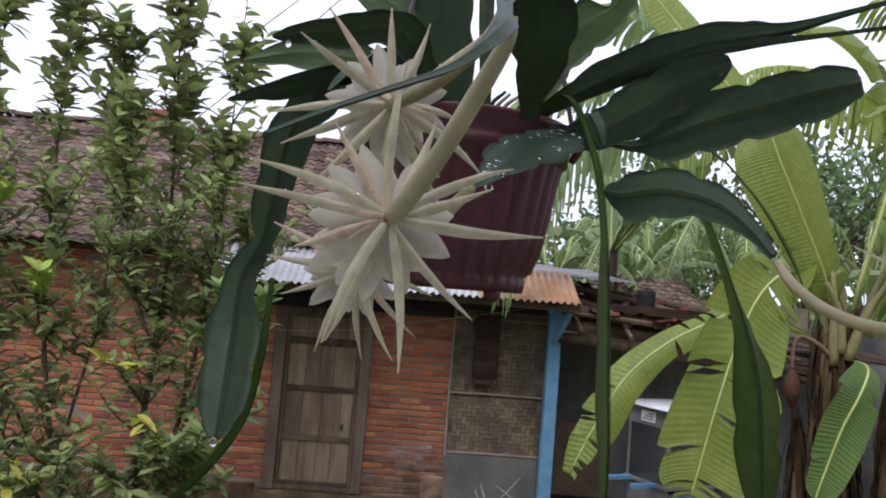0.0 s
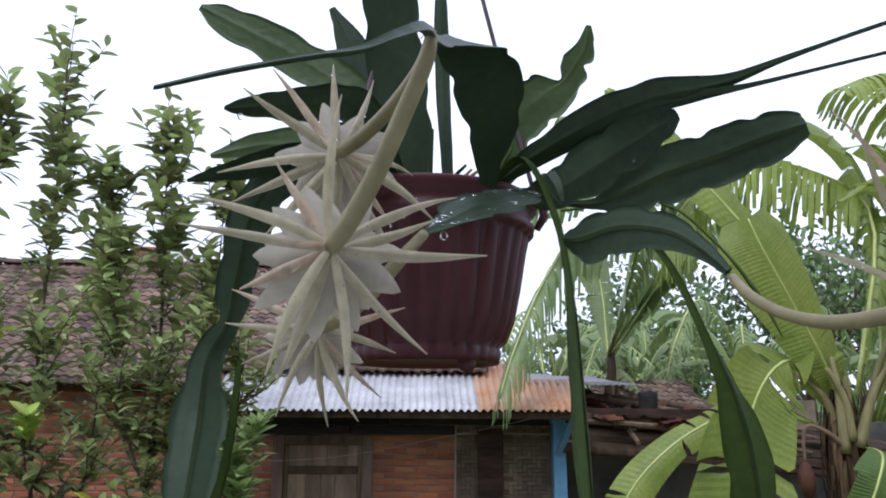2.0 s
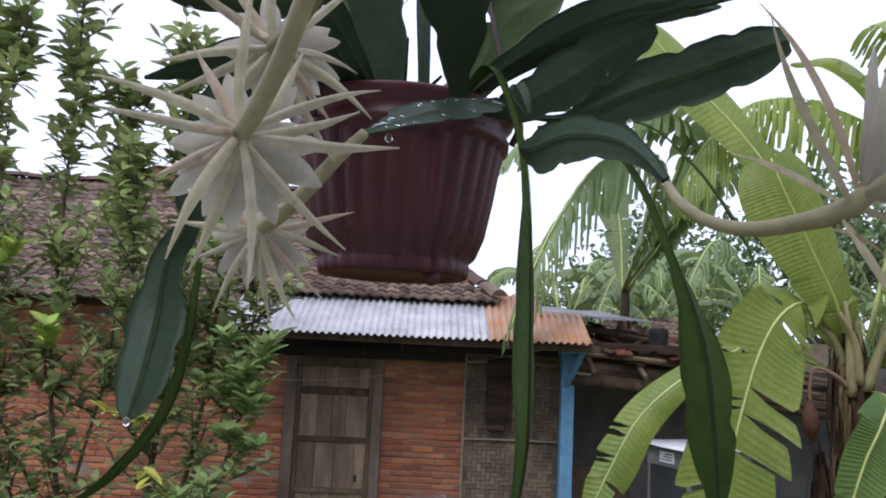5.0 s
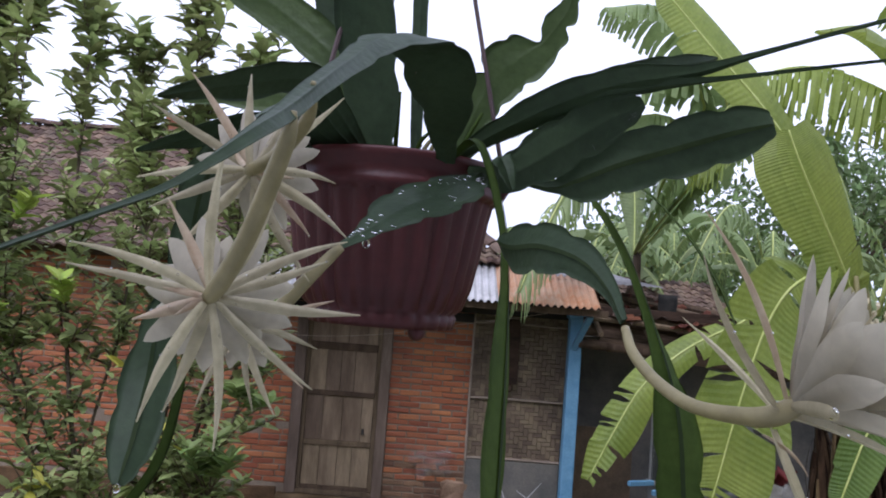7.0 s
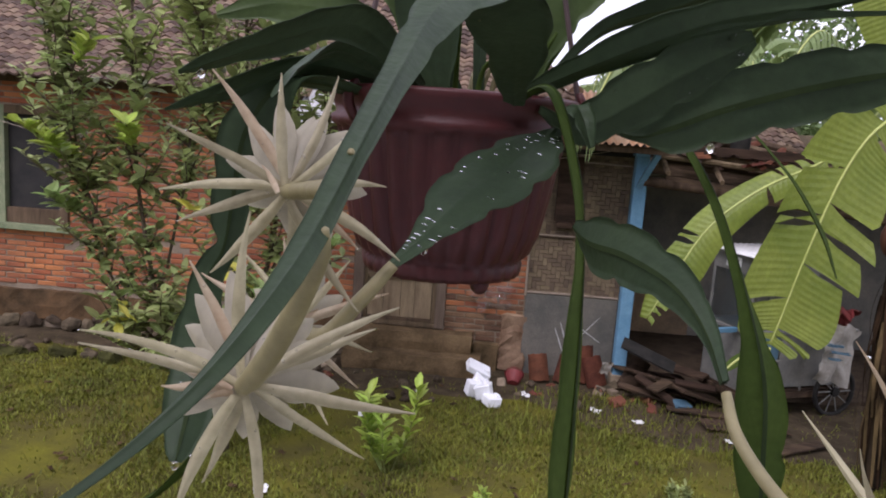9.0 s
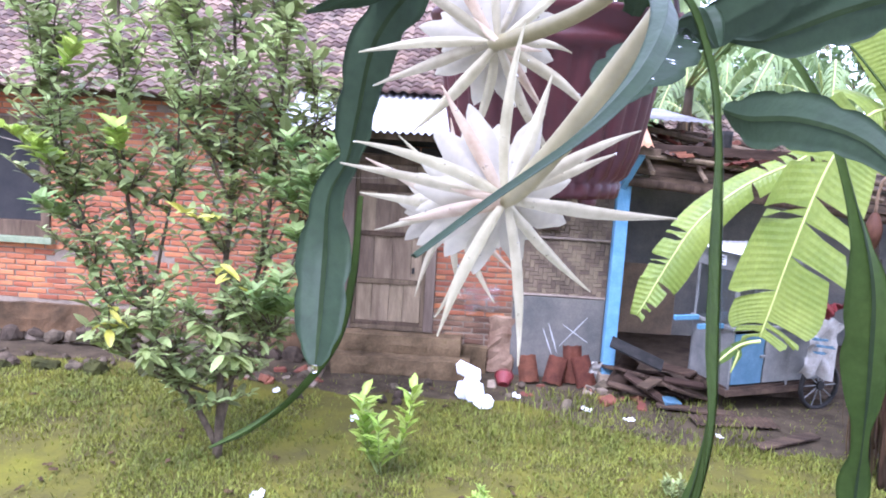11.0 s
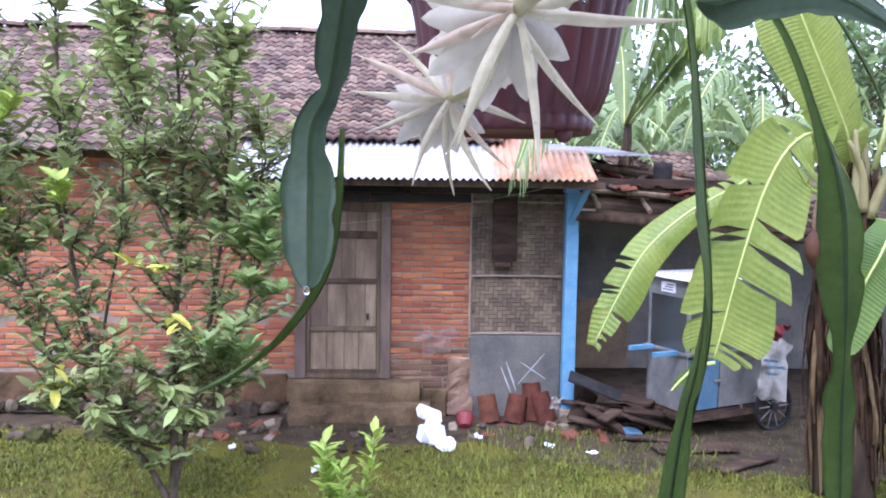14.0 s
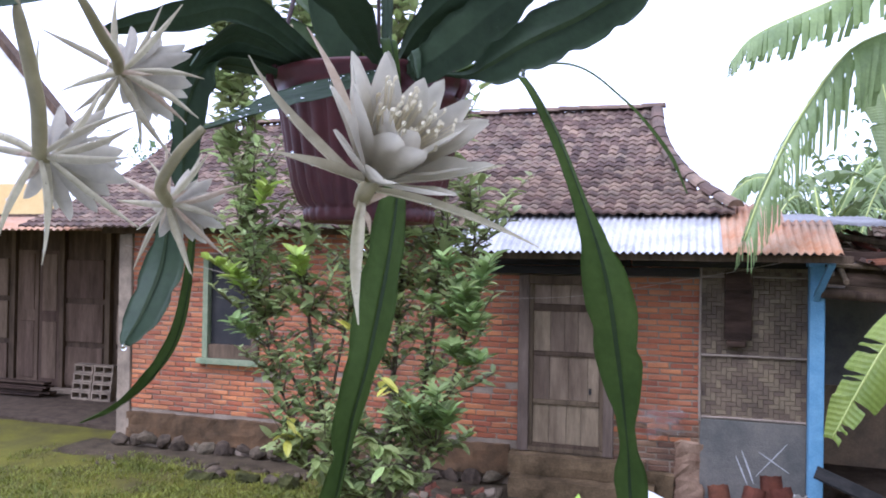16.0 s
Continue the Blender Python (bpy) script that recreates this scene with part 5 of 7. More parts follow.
# banana plants
def banana_leaf(rows, side, parent, tears=9, droop=0.35, seed=0, material=None, far=False, name="leaf", gap=0.0):
    """Leaf along rows of x, y, z, half width: a rib and a blade torn into strips between side veins."""
    rs = random.Random(seed)
    n = 120
    s = spline(rows, n)
    a0 = Vector(side)
    vs, fs = [], []
    cuts = {0: set(rs.sample(range(10, n - 3), tears)), 1: set(rs.sample(range(10, n - 3), tears))}
    for f, sg in ((0, 1), (1, -1)):
        prev = None
        shift = 0.0
        for i in range(n):
            d = Vector(s[min(i + 1, n - 1)][:3] - s[max(i - 1, 0)][:3]).normalized()
            sd = (a0 - d * a0.dot(d)).normalized() * sg
            up = sd.cross(d) * sg
            if up.z < 0 and abs(up.z) > 0.2:
                up = -up
            w = max(s[i][3], 0.004)
            c = Vector(s[i][:3])
            before, after = max([q for q in cuts[f] if q <= i], default=0), min([q for q in cuts[f] if q > i], default=n)
            share = (i - before) / max(1, after - before)

            def row(extra, sk):
                out = []
                for u in (0.0, 0.25, 0.5, 0.75, 1.0 - 0.2 * (1 - share) ** 2 * min(1, w / 0.1)):
                    z = -droop * w * u * u * (1 + extra) + (0.0018 if i % 2 else -0.0018) * min(1, 4 * u)
                    out.append(tuple(c + sd * (w * u) + d * (w * 0.22 * u + sk * u) + up * z + up * 0.12 * w * u + Vector((0, 0, -extra * 0.3 * w * u * u))))
                return out
            if i in cuts[f]:
                shift = rs.uniform(-0.25, 0.6)
                gape = gap + rs.random() ** 3
                rA = row(shift, -0.004 - 0.03 * gape)
                o = len(vs)
                vs += rA
                if prev is not None:
                    fs += [(prev + k, prev + k + 1, o + k + 1, o + k) for k in range(4)]
                o = len(vs)
                shift = rs.uniform(-0.25, 0.6)
                vs += row(shift, 0.003 + 0.06 * gape)
                prev = o
                continue
            o = len(vs)
            vs += row(shift if i > 9 else 0, 0)
            if prev is not None:
                fs += [(prev + k, prev + k + 1, o + k + 1, o + k) for k in range(4)]
            prev = o
    bm = bmesh.new()
    bv = [bm.verts.new(v) for v in vs]
    for q in fs:
        bm.faces.new([bv[k] for k in q])
    bmesh.ops.remove_doubles(bm, verts=bm.verts, dist=1e-5)
    lf = part(name, bm, material or BANANA, parent)
    rib = [(x, y, z - 0.004, max(0.004, (0.016 if not far else 0.012) * (1 - 0.75 * i / len(rows)))) for i, (x, y, z, w) in enumerate(rows)]
    part("midrib", tube_data(rib, 24, 6), RIB, lf, smooth=True)
    return lf


def frond(rows, parent, count, droop, seed, material, fill=1.0, label="wind-torn leaf split into strips"):
    """Wind-torn leaf: a rib with narrow hanging strips along both sides."""
    rs = random.Random(seed)
    s = spline(rows, count)
    vs, fs = [tuple(p[:3]) for p in s], []
    for i in range(2, count - 1):
        d = Vector(s[i + 1][:3] - s[i - 1][:3]).normalized()
        sd = d.cross(Vector((0, 0, 1)))
        sd = sd.normalized() if sd.length > 0.1 else Vector((1, 0, 0))
        c = Vector((s[i][:3] + s[i + 1][:3]) / 2)
        w = max(0.05, s[i][3]) * (rs.uniform(0.8, 1.1) if rs.random() < 0.85 else 0.55)
        hw = fill * rs.choice((0.53, 0.54, 0.55, 0.56, 0.38)) * float(np.linalg.norm(s[i + 1][:3] - s[i][:3]))
        for sg in (1, -1):
            o = len(vs)
            k = droop * (1 + 0.3 * noise.noise((i * 0.45, sg, seed * 0.7)) + rs.uniform(-0.06, 0.06))
            for j in range(1, 5):
                u = j / 4
                p = c + sd * sg * w * (u - 0.3 * k * u * u) + d * w * 0.35 * u + Vector((0, 0, -k * w * u * u)) + Vector((0, 0, 0.1 * w * u))
                q = d * hw * (1 - 0.22 * u ** 6)
                vs += [tuple(p - q), tuple(p + q)]
            fs += [(i, i + 1, o + 1, o)] + [(o + 2 * j, o + 2 * j + 1, o + 2 * j + 3, o + 2 * j + 2) for j in range(3)]
    lf = part("leaf", (vs, [], fs), material, parent, label, smooth=True)
    part("midrib", tube_data([(x, y, z, max(0.004, 0.02 * (1 - 0.8 * i / len(rows)))) for i, (x, y, z, w) in enumerate(rows)], 24, 6), RIB, lf, smooth=True)


def banana_stem(x, y, h, r, parent, lean=(0, 0), dry=5, seed=0):
    rs = random.Random(seed)
    part("pseudostem", tube_data([(x, y, -0.05, r), (x + lean[0] * 0.4, y + lean[1] * 0.4, h * 0.4, r * 0.85), (x + lean[0], y + lean[1], h, r * 0.45)], 16, 12, 0.05), STEM_B, parent, smooth=True)
    vs, fs = [], []
    for k in range(dry * 26):
        a, z0 = rs.uniform(0, 6.28), h * rs.uniform(0.35, 0.95)
        z1 = max(0.02, z0 - rs.uniform(0.4, 1.1))
        w = rs.uniform(0.008, 0.06)
        flare = rs.random() ** 2
        o = len(vs)
        m = 6
        for i in range(m):
            t = i / (m - 1)
            z = z0 + (z1 - z0) * t
            rr = r * (1.0 - 0.45 * z / h) + 0.012 + (0.02 + 0.09 * flare) * math.sin(t * 2.6)
            for sg in (-1, 1):
                b = a + sg * w * (1 - 0.5 * t) / rr * 0.5 + 0.3 * t * math.sin(a * 3)
                vs.append((x + lean[0] * z / h + rr * math.cos(b), y + lean[1] * z / h + rr * math.sin(b), z))
        fs += [(o + 2 * i, o + 2 * i + 1, o + 2 * i + 3, o + 2 * i + 2) for i in range(m - 1)]
    part("dry_sheath", (vs, [], fs), HUSK, parent, "hanging brown dry sheaths", kind="stuff")


ban = thing("banana_plant", "banana clump with bright torn leaves and brown sheaths", "banana plant", at=(3.8, 6.7, 0))
banana_stem(3.98, 6.75, 3.1, 0.15, ban, (-0.2, 0), 20, 1)
banana_stem(4.3, 6.6, 2.6, 0.13, ban, (0.1, 0.1), 18, 2)
banana_stem(3.78, 6.95, 2.0, 0.075, ban, (-0.1, 0.1), 4, 3)
BL = [
    ([(3.72, 6.75, 2.7, 0.02), (3.45, 6.65, 3.06, 0.2), (3.17, 6.55, 2.975, 0.36), (2.96, 6.53, 2.617, 0.42), (2.77, 6.5, 2.0, 0.43), (2.66, 6.5, 1.52, 0.40), (2.60, 6.5, 1.27, 0.16)], (1, 0.1, -0.25), 9),
    ([(3.72, 6.9, 2.55, 0.02), (3.3, 7.2, 2.76, 0.09), (2.975, 7.2, 2.62, 0.13), (2.585, 7.2, 2.40, 0.155), (2.232, 7.2, 2.07, 0.18), (1.993, 7.2, 1.64, 0.18), (1.80, 7.2, 1.22, 0.06)], (0.6, -0.4, -0.5), 8),
    ([(3.92, 6.7, 2.4, 0.02), (3.87, 6.35, 2.36, 0.12), (3.73, 6.2, 2.17, 0.2), (3.6, 6.2, 1.9, 0.22), (3.46, 6.2, 1.5, 0.15), (3.42, 6.2, 1.36, 0.02)], (0.9, 0.15, -0.3), 1),
    ([(3.8, 6.75, 2.7, 0.02), (3.64, 6.6, 3.05, 0.2), (3.38, 6.5, 3.5, 0.32), (3.14, 6.45, 3.95, 0.33), (3.04, 6.45, 4.2, 0.2)], (1, 0.2, 0.3), 1),
    ([(4.1, 6.7, 2.6, 0.02), (4.3, 6.4, 3.2, 0.25), (4.35, 6.2, 3.8, 0.33), (4.3, 6.0, 4.4, 0.24), (4.25, 5.95, 4.7, 0.02)], (1, 0.1, 0), 4),
    ([(3.8, 6.8, 2.9, 0.02), (3.6, 6.9, 3.7, 0.12), (3.05, 6.9, 4.45, 0.2), (2.62, 6.9, 4.9, 0.23), (2.25, 6.9, 5.3, 0.18), (2.05, 6.9, 5.5, 0.03)], (0.5, 0.2, 0.8), 1),
    ([(4.1, 6.6, 2.6, 0.02), (4.6, 6.2, 3.1, 0.26), (4.9, 5.9, 2.9, 0.3), (5.1, 5.7, 2.3, 0.2), (5.15, 5.6, 2.0, 0.02)], (0.5, 0.8, 0), 8),
    ([(4.2, 6.8, 2.8, 0.02), (4.6, 7.2, 4.2, 0.25), (4.5, 7.3, 5.0, 0.34), (4.1, 7.3, 5.4, 0.3), (3.65, 7.3, 5.35, 0.05)], (0.3, 1, 0.4), 8),
    ([(4.3, 6.7, 2.7, 0.02), (4.7, 7.0, 3.8, 0.24), (4.75, 7.0, 4.6, 0.34), (4.5, 6.9, 5.0, 0.28), (4.2, 6.9, 5.0, 0.05)], (0.2, 1, 0.3), 10),
    ([(4.0, 6.6, 2.6, 0.02), (4.1, 6.2, 3.5, 0.22), (3.9, 5.8, 4.1, 0.3), (3.5, 5.5, 4.2, 0.26), (3.1, 5.3, 4.0, 0.05)], (0.5, 1, 0), 14),
]
for k, (rows, sd, tears) in enumerate(BL):
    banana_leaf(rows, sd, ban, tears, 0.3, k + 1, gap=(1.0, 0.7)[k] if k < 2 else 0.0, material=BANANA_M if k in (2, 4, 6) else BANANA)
part("bud_stalk", tube_data([(3.8, 6.62, 2.35, 0.024), (3.62, 6.6, 2.5, 0.02), (3.47, 6.62, 2.56, 0.016), (3.43, 6.64, 2.45, 0.013), (3.43, 6.65, 2.27, 0.014)], 16, 8), PETIOLE, ban, "pinkish curved bud stalk", smooth=True)
part("blossom", tube_data([(3.43, 6.65, 2.29, 0.012), (3.43, 6.65, 2.24, 0.045), (3.43, 6.65, 2.16, 0.066), (3.44, 6.65, 2.07, 0.055), (3.45, 6.65, 1.98, 0.008)], 16, 10, 0.06), BLOSSOM, ban, "dull red-brown hanging blossom", smooth=True)
for a, b, c in (((3.8, 6.6, 2.45), (3.75, 6.55, 2.75), (3.6, 6.5, 3.0)), ((3.85, 6.6, 2.4), (3.95, 6.5, 2.8), (4.1, 6.4, 3.1)), ((3.75, 6.62, 2.35), (3.72, 6.58, 2.8), (3.7, 6.6, 3.1)), ((3.8, 6.7, 2.2), (3.66, 6.66, 2.75), (3.4, 6.64, 2.98)), ((3.9, 6.7, 2.3), (4.05, 6.62, 2.9), (4.2, 6.5, 3.4)), ((3.84, 6.7, 2.2), (3.84, 6.68, 2.9), (3.66, 6.75, 3.6))):
    part("leaf_stalk", tube_data([(*a, 0.045), (*b, 0.032), (*c, 0.018)], 12, 8, 0.04), LEAF_STALK, ban, "olive-brown leaf stalk", smooth=True)
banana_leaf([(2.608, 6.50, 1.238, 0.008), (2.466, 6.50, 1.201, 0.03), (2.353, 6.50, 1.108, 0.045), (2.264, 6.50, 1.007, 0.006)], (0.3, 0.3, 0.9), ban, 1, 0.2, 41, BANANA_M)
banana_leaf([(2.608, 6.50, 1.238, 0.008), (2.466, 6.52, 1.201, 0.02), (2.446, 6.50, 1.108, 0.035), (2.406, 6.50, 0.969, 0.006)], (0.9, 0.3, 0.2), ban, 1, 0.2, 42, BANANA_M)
frond([(4.0, 6.8, 2.8, 0.02), (4.5, 7.1, 4.4, 0.3), (3.95, 7.3, 4.95, 0.5), (3.3, 7.3, 4.95, 0.5), (2.85, 7.3, 4.55, 0.42), (2.62, 7.3, 4.15, 0.2)], ban, 64, 1.35, 71, BANANA, 0.8)
frond([(4.1, 6.7, 2.8, 0.02), (4.5, 6.4, 4.2, 0.3), (4.3, 6.0, 4.9, 0.42), (3.8, 5.7, 5.1, 0.4), (3.3, 5.5, 4.9, 0.15)], ban, 54, 0.8, 72, BANANA)


def banana_back(x, y, h, leaves, seed, label):
    """A banana plant further back, its leaves arching out all round."""
    rs = random.Random(seed)
    b = thing("banana_plant", label, "banana plant", "banana plants behind the house", at=(x, y, 0))
    banana_stem(x, y, h, 0.12, b, (rs.uniform(-0.1, 0.1), 0), 3, seed)
    for k in range(leaves):
        a = 6.28 * k / leaves + rs.uniform(-0.3, 0.3)
        L = rs.uniform(1.6, 2.4)
        dx, dy = math.cos(a), math.sin(a)
        rise = rs.uniform(0.5, 1.5)
        rows = [(x, y, h - 0.1, 0.02), (x + dx * L * 0.25, y + dy * L * 0.25, h + rise * 0.75, 0.16), (x + dx * L * 0.6, y + dy * L * 0.6, h + rise, 0.25), (x + dx * L * 0.9, y + dy * L * 0.9, h + rise * 0.55, 0.2), (x + dx * L * 1.05, y + dy * L * 1.05, h + rise * 0.1, 0.03)]
        if k % 3:
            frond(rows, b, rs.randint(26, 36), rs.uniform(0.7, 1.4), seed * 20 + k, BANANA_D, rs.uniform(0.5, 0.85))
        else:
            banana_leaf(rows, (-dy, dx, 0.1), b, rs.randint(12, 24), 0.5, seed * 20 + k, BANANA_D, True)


for k, (x, y, h, n) in enumerate(((2.9, 14.6, 2.9, 7), (5.6, 12.4, 3.0, 7), (4.2, 14.0, 2.9, 6), (6.0, 13.4, 3.0, 6), (3.4, 16.0, 3.2, 6), (7.2, 9.5, 2.8, 7), (5.2, 16.5, 3.4, 6), (8.5, 14, 3.4, 7))):
    banana_back(x, y, h, n, 60 + k, "banana plant with ragged drooping leaves behind the house")
# long torn fronds that reach over the canopy
over = thing("banana_plant", "tall banana plant with long torn leaves over the canopy", "banana plant", at=(3.3, 11.9, 0))
banana_stem(3.3, 11.9, 3.6, 0.13, over, (0.05, 0), 4, 31)
for k, (rows, cnt, dr) in enumerate((
    ([(3.3, 11.9, 3.55, 0.02), (3.0, 9.2, 4.75, 0.3), (2.3, 8.8, 4.75, 0.4), (1.75, 8.5, 4.05, 0.32), (1.38, 8.2, 3.3, 0.24), (1.2, 8.05, 2.8, 0.16)], 76, 1.7),
    ([(3.3, 11.9, 3.55, 0.02), (3.3, 9.2, 5.0, 0.3), (2.6, 8.8, 5.35, 0.42), (1.9, 8.5, 5.05, 0.38), (1.3, 8.3, 4.75, 0.25), (1.08, 8.25, 4.5, 0.12)], 54, 1.0),
    ([(3.3, 11.9, 3.55, 0.02), (3.6, 9.4, 4.8, 0.3), (3.2, 8.9, 5.5, 0.42), (2.5, 8.5, 5.9, 0.4), (1.9, 8.3, 5.8, 0.15)], 64, 0.9),
    ([(3.35, 11.9, 3.55, 0.02), (3.8, 9.6, 4.7, 0.3), (4.2, 9.3, 4.95, 0.42), (4.7, 9.0, 4.5, 0.3), (4.9, 8.9, 4.0, 0.12)], 60, 1.0))):
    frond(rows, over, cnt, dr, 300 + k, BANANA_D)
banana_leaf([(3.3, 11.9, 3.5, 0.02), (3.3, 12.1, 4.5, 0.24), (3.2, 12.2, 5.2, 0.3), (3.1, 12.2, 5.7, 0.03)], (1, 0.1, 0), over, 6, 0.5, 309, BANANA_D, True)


# far trees: trunk, limbs and a crown of leaf clumps
def far_tree(x, y, h, r, seed, n=2600, leaf=(0.16, 0.3)):
    rs = np.random.RandomState(seed)
    root = thing("broadleaf_tree", "green broadleaf tree far behind the house", "tree", "far trees", at=(x, y, -0.05))
    tr = [tube_data([(x, y, -0.1, 0.16), (x + 0.1, y, h * 0.4, 0.12), (x, y, h * 0.85, 0.04)], 10, 7)]
    clumps = []
    for k in range(26):
        a, e = rs.uniform(0, 6.28), rs.uniform(0.3, 1.0)
        q = np.array([x + r * rs.uniform(0.3, 1) * math.cos(a), y + r * rs.uniform(0.3, 1) * math.sin(a), h * (0.35 + 0.65 * e)])
        clumps.append(q)
        tr.append(tube_data([(x, y, h * (0.25 + 0.4 * e), 0.05), (*(np.array([x, y, h * 0.6]) * 0.4 + q * 0.6), 0.03), (*q, 0.01)], 6, 5))
    ci = rs.randint(0, len(clumps), n)
    c = np.array(clumps)[ci] + rs.normal(0, r * 0.2, (n, 3))
    part("trunk", join_data(*tr), BARK, root)
    part("crown", leaf_field(c, rs.normal(0, 1, (n, 3)) + [0, 0, -0.2], rs.normal(0, 0.5, (n, 3)) + [0, 0, 1], rs.uniform(*leaf, n), rs.uniform(*leaf, n) * 0.5), FARLEAF, root, kind="stuff")


for k, (x, y, h, r) in enumerate(((9.5, 18, 6.5, 2.2), (6.2, 20, 5.2, 2.4), (12.5, 15, 8, 2.6), (9.0, 26, 7, 3), (14, 22, 8, 3), (-16, 24, 6, 2.5))):
    far_tree(x, y, h, r, 500 + k)


def far_wood():
    rs = np.random.RandomState(77)
    n = 16000
    x = rs.uniform(-70, 80, n)
    top = 4.0 + 1.8 * np.array([noise.noise((v * 0.12, 0, 4)) + 0.6 * noise.noise((v * 0.5, 1, 4)) for v in x])
    c = np.stack([x, rs.uniform(34, 46, n), rs.uniform(0, 1, n) ** 0.6 * top], 1)
    return leaf_field(c, rs.normal(0, 1, (n, 3)), rs.normal(0, 0.4, (n, 3)) + [0, -0.4, 1], rs.uniform(0.5, 1.0, n), rs.uniform(0.3, 0.6, n))


tagged(part("far_woods", far_wood(), FARLEAF), "far belt of green trees behind the houses", "woods", kind="stuff")

# ---- lean-to beside the post ----
tagged(part("wall_leanto", boxes(((1.9, 11.4, 0), (8.0, 11.5, 2.3))), DARKWALL), "sooty dark plaster wall inside the lean-to", "wall", kind="structure")
tagged(part("wall_leanto_side", boxes(((1.9, WY + 0.1, 0), (2.0, 11.4, 2.75))), DARKWALL), "dark inner side of the woven bay", "wall", kind="structure")
tagged(part("floor_leanto", boxes(((2.02, 9.05, -0.06), (7.9, 11.38, 0.045)), bevel=0), SOIL), "dark trodden earth floor under the lean-to", "floor", kind="structure")
tagged(part("wall_stain_panel", boxes(((2.0, 11.35, 0.0), (3.3, 11.396, 1.05)), bevel=0.01), OCHRE_D), "ochre-brown stained lower wall of the lean-to", "wall panel", kind="structure")
lean = thing("leanto_roof", "lean-to roof of zinc sheets on rough poles", "roof", kind="structure")
for k, (a, b) in enumerate(((1.62, 2.3), (2.28, 2.9))):
    part("sheet", corrugated(a, b, 9.0, 11.7, 2.985 - 0.012 * k, 3.25 - 0.03 * k, amp=0.006), OLD_TIN, lean, smooth=True)
part("ridge_beam", tube_data([(1.9, 9.35, 2.93, 0.035), (3.2, 9.3, 2.72, 0.04), (5.2, 9.25, 2.36, 0.035)], 10, 8, 0.1), WOOD_D, lean)
part("eave_plank", boxes(((2.05, 8.9, 2.62), (4.4, 8.94, 2.72)), bevel=0.004), PLANK, lean)
part("front_pole", tube_data([(1.98, 8.93, 2.31, 0.055), (3.2, 8.95, 2.22, 0.06), (5.2, 8.98, 2.02, 0.055)], 12, 9, 0.08), WOOD_D, lean, "weathered round front pole", smooth=True)
for k in range(4):
    z = 2.36 + 0.075 * k
    bar = part("edge_board", boxes(((2.0 + random.uniform(0, 0.25), 0, -0.05), (random.uniform(4.6, 5.4), 0.03, 0.035)), bevel=0.004), PLANK, lean)
    bar.matrix_basis = pose(0, 8.9 + 0.05 * k, z + 0.15, random.uniform(-25, 10), 4.2 + random.uniform(-0.7, 0.7), 0)
for k in range(18):
    x = 2.02 + 0.26 * k
    board = part("cover_board", boxes(((0, 0, 0), (0.25, 2.45, 0.025)), bevel=0.004), PLANK, lean)
    board.matrix_basis = pose(x, 8.95, 2.56 - 0.078 * (x - 2) + random.uniform(-0.015, 0.015), 4.5 + random.uniform(-0.6, 0.6), 4 + random.uniform(-2, 2), 0)
for k in range(7):
    y = 8.75 + 0.16 * k
    z = 2.5 + 0.05 * k + random.uniform(-0.04, 0.04)
    part("pole", tube_data([(2.02, y, z + 0.12, 0.025), (3.2, y + random.uniform(-0.1, 0.1), z + random.uniform(-0.02, 0.05), 0.03), (4.6, y, z - 0.2, 0.026)], 8, 7, 0.1), WOOD_D, lean)
for k in range(5):
    x = 2.15 + 0.55 * k
    part("rafter", tube_data([(x, 8.6, 2.42 - 0.05 * k, 0.025), (x + 0.05, 10.1, 2.92 - 0.04 * k, 0.028)], 6, 7, 0.1), WOOD_D, lean)

# tiles left lying on the poles
for k in range(46):
    ob_bm = bmesh.new()
    L, W = random.uniform(0.16, 0.28), random.uniform(0.12, 0.2)
    for i in range(7):
        u = i / 6 - 0.5
        z = 0.02 * math.sin(u * 7)
        for v in (-0.5, 0.5):
            ob_bm.verts.new((u * W, v * L, z))
    ob_bm.verts.ensure_lookup_table()
    for i in range(6):
        ob_bm.faces.new([ob_bm.verts[j] for j in (2 * i, 2 * i + 2, 2 * i + 3, 2 * i + 1)])
    bmesh.ops.solidify(ob_bm, geom=ob_bm.faces[:], thickness=0.012)
    x, y = random.uniform(2.1, 4.3), random.uniform(8.7, 9.6)
    ob = part("roof_tile", ob_bm, random.choice([TERRA, TERRA, TILE, WOOD_D]))
    ob.location = (x, y, 2.62 + (y - 8.7) * 0.34 - (x - 2) * 0.09 + random.uniform(0, 0.03))
    ob.rotation_euler = (radians(18) + random.uniform(-0.25, 0.25), random.uniform(-0.3, 0.3), random.uniform(-1.2, 1.2))
    tagged(ob, "loose old clay tile lying on the lean-to poles", "roof tile", "loose roof tiles")
drum = thing("black_bucket", "small black bucket standing on the lean-to roof", "bucket", at=(2.95, 9.0, 2.66))
part("body", tube_data([(2.95, 9.0, 2.62, 0.08), (2.95, 9.0, 2.74, 0.1), (2.95, 9.0, 2.9, 0.105)], 6, 16), RUBBER, drum, smooth=True)

# ---- food cart ----
cart = thing("food_cart", "old blue and aluminium food cart under the lean-to", "cart")
CW, CD = 1.45, 0.62


def cpart(name, lo, hi, m, parent=None, label="", bevel=0.004):
    return part(name, boxes((lo, hi), bevel=bevel), m, parent or cart, label)


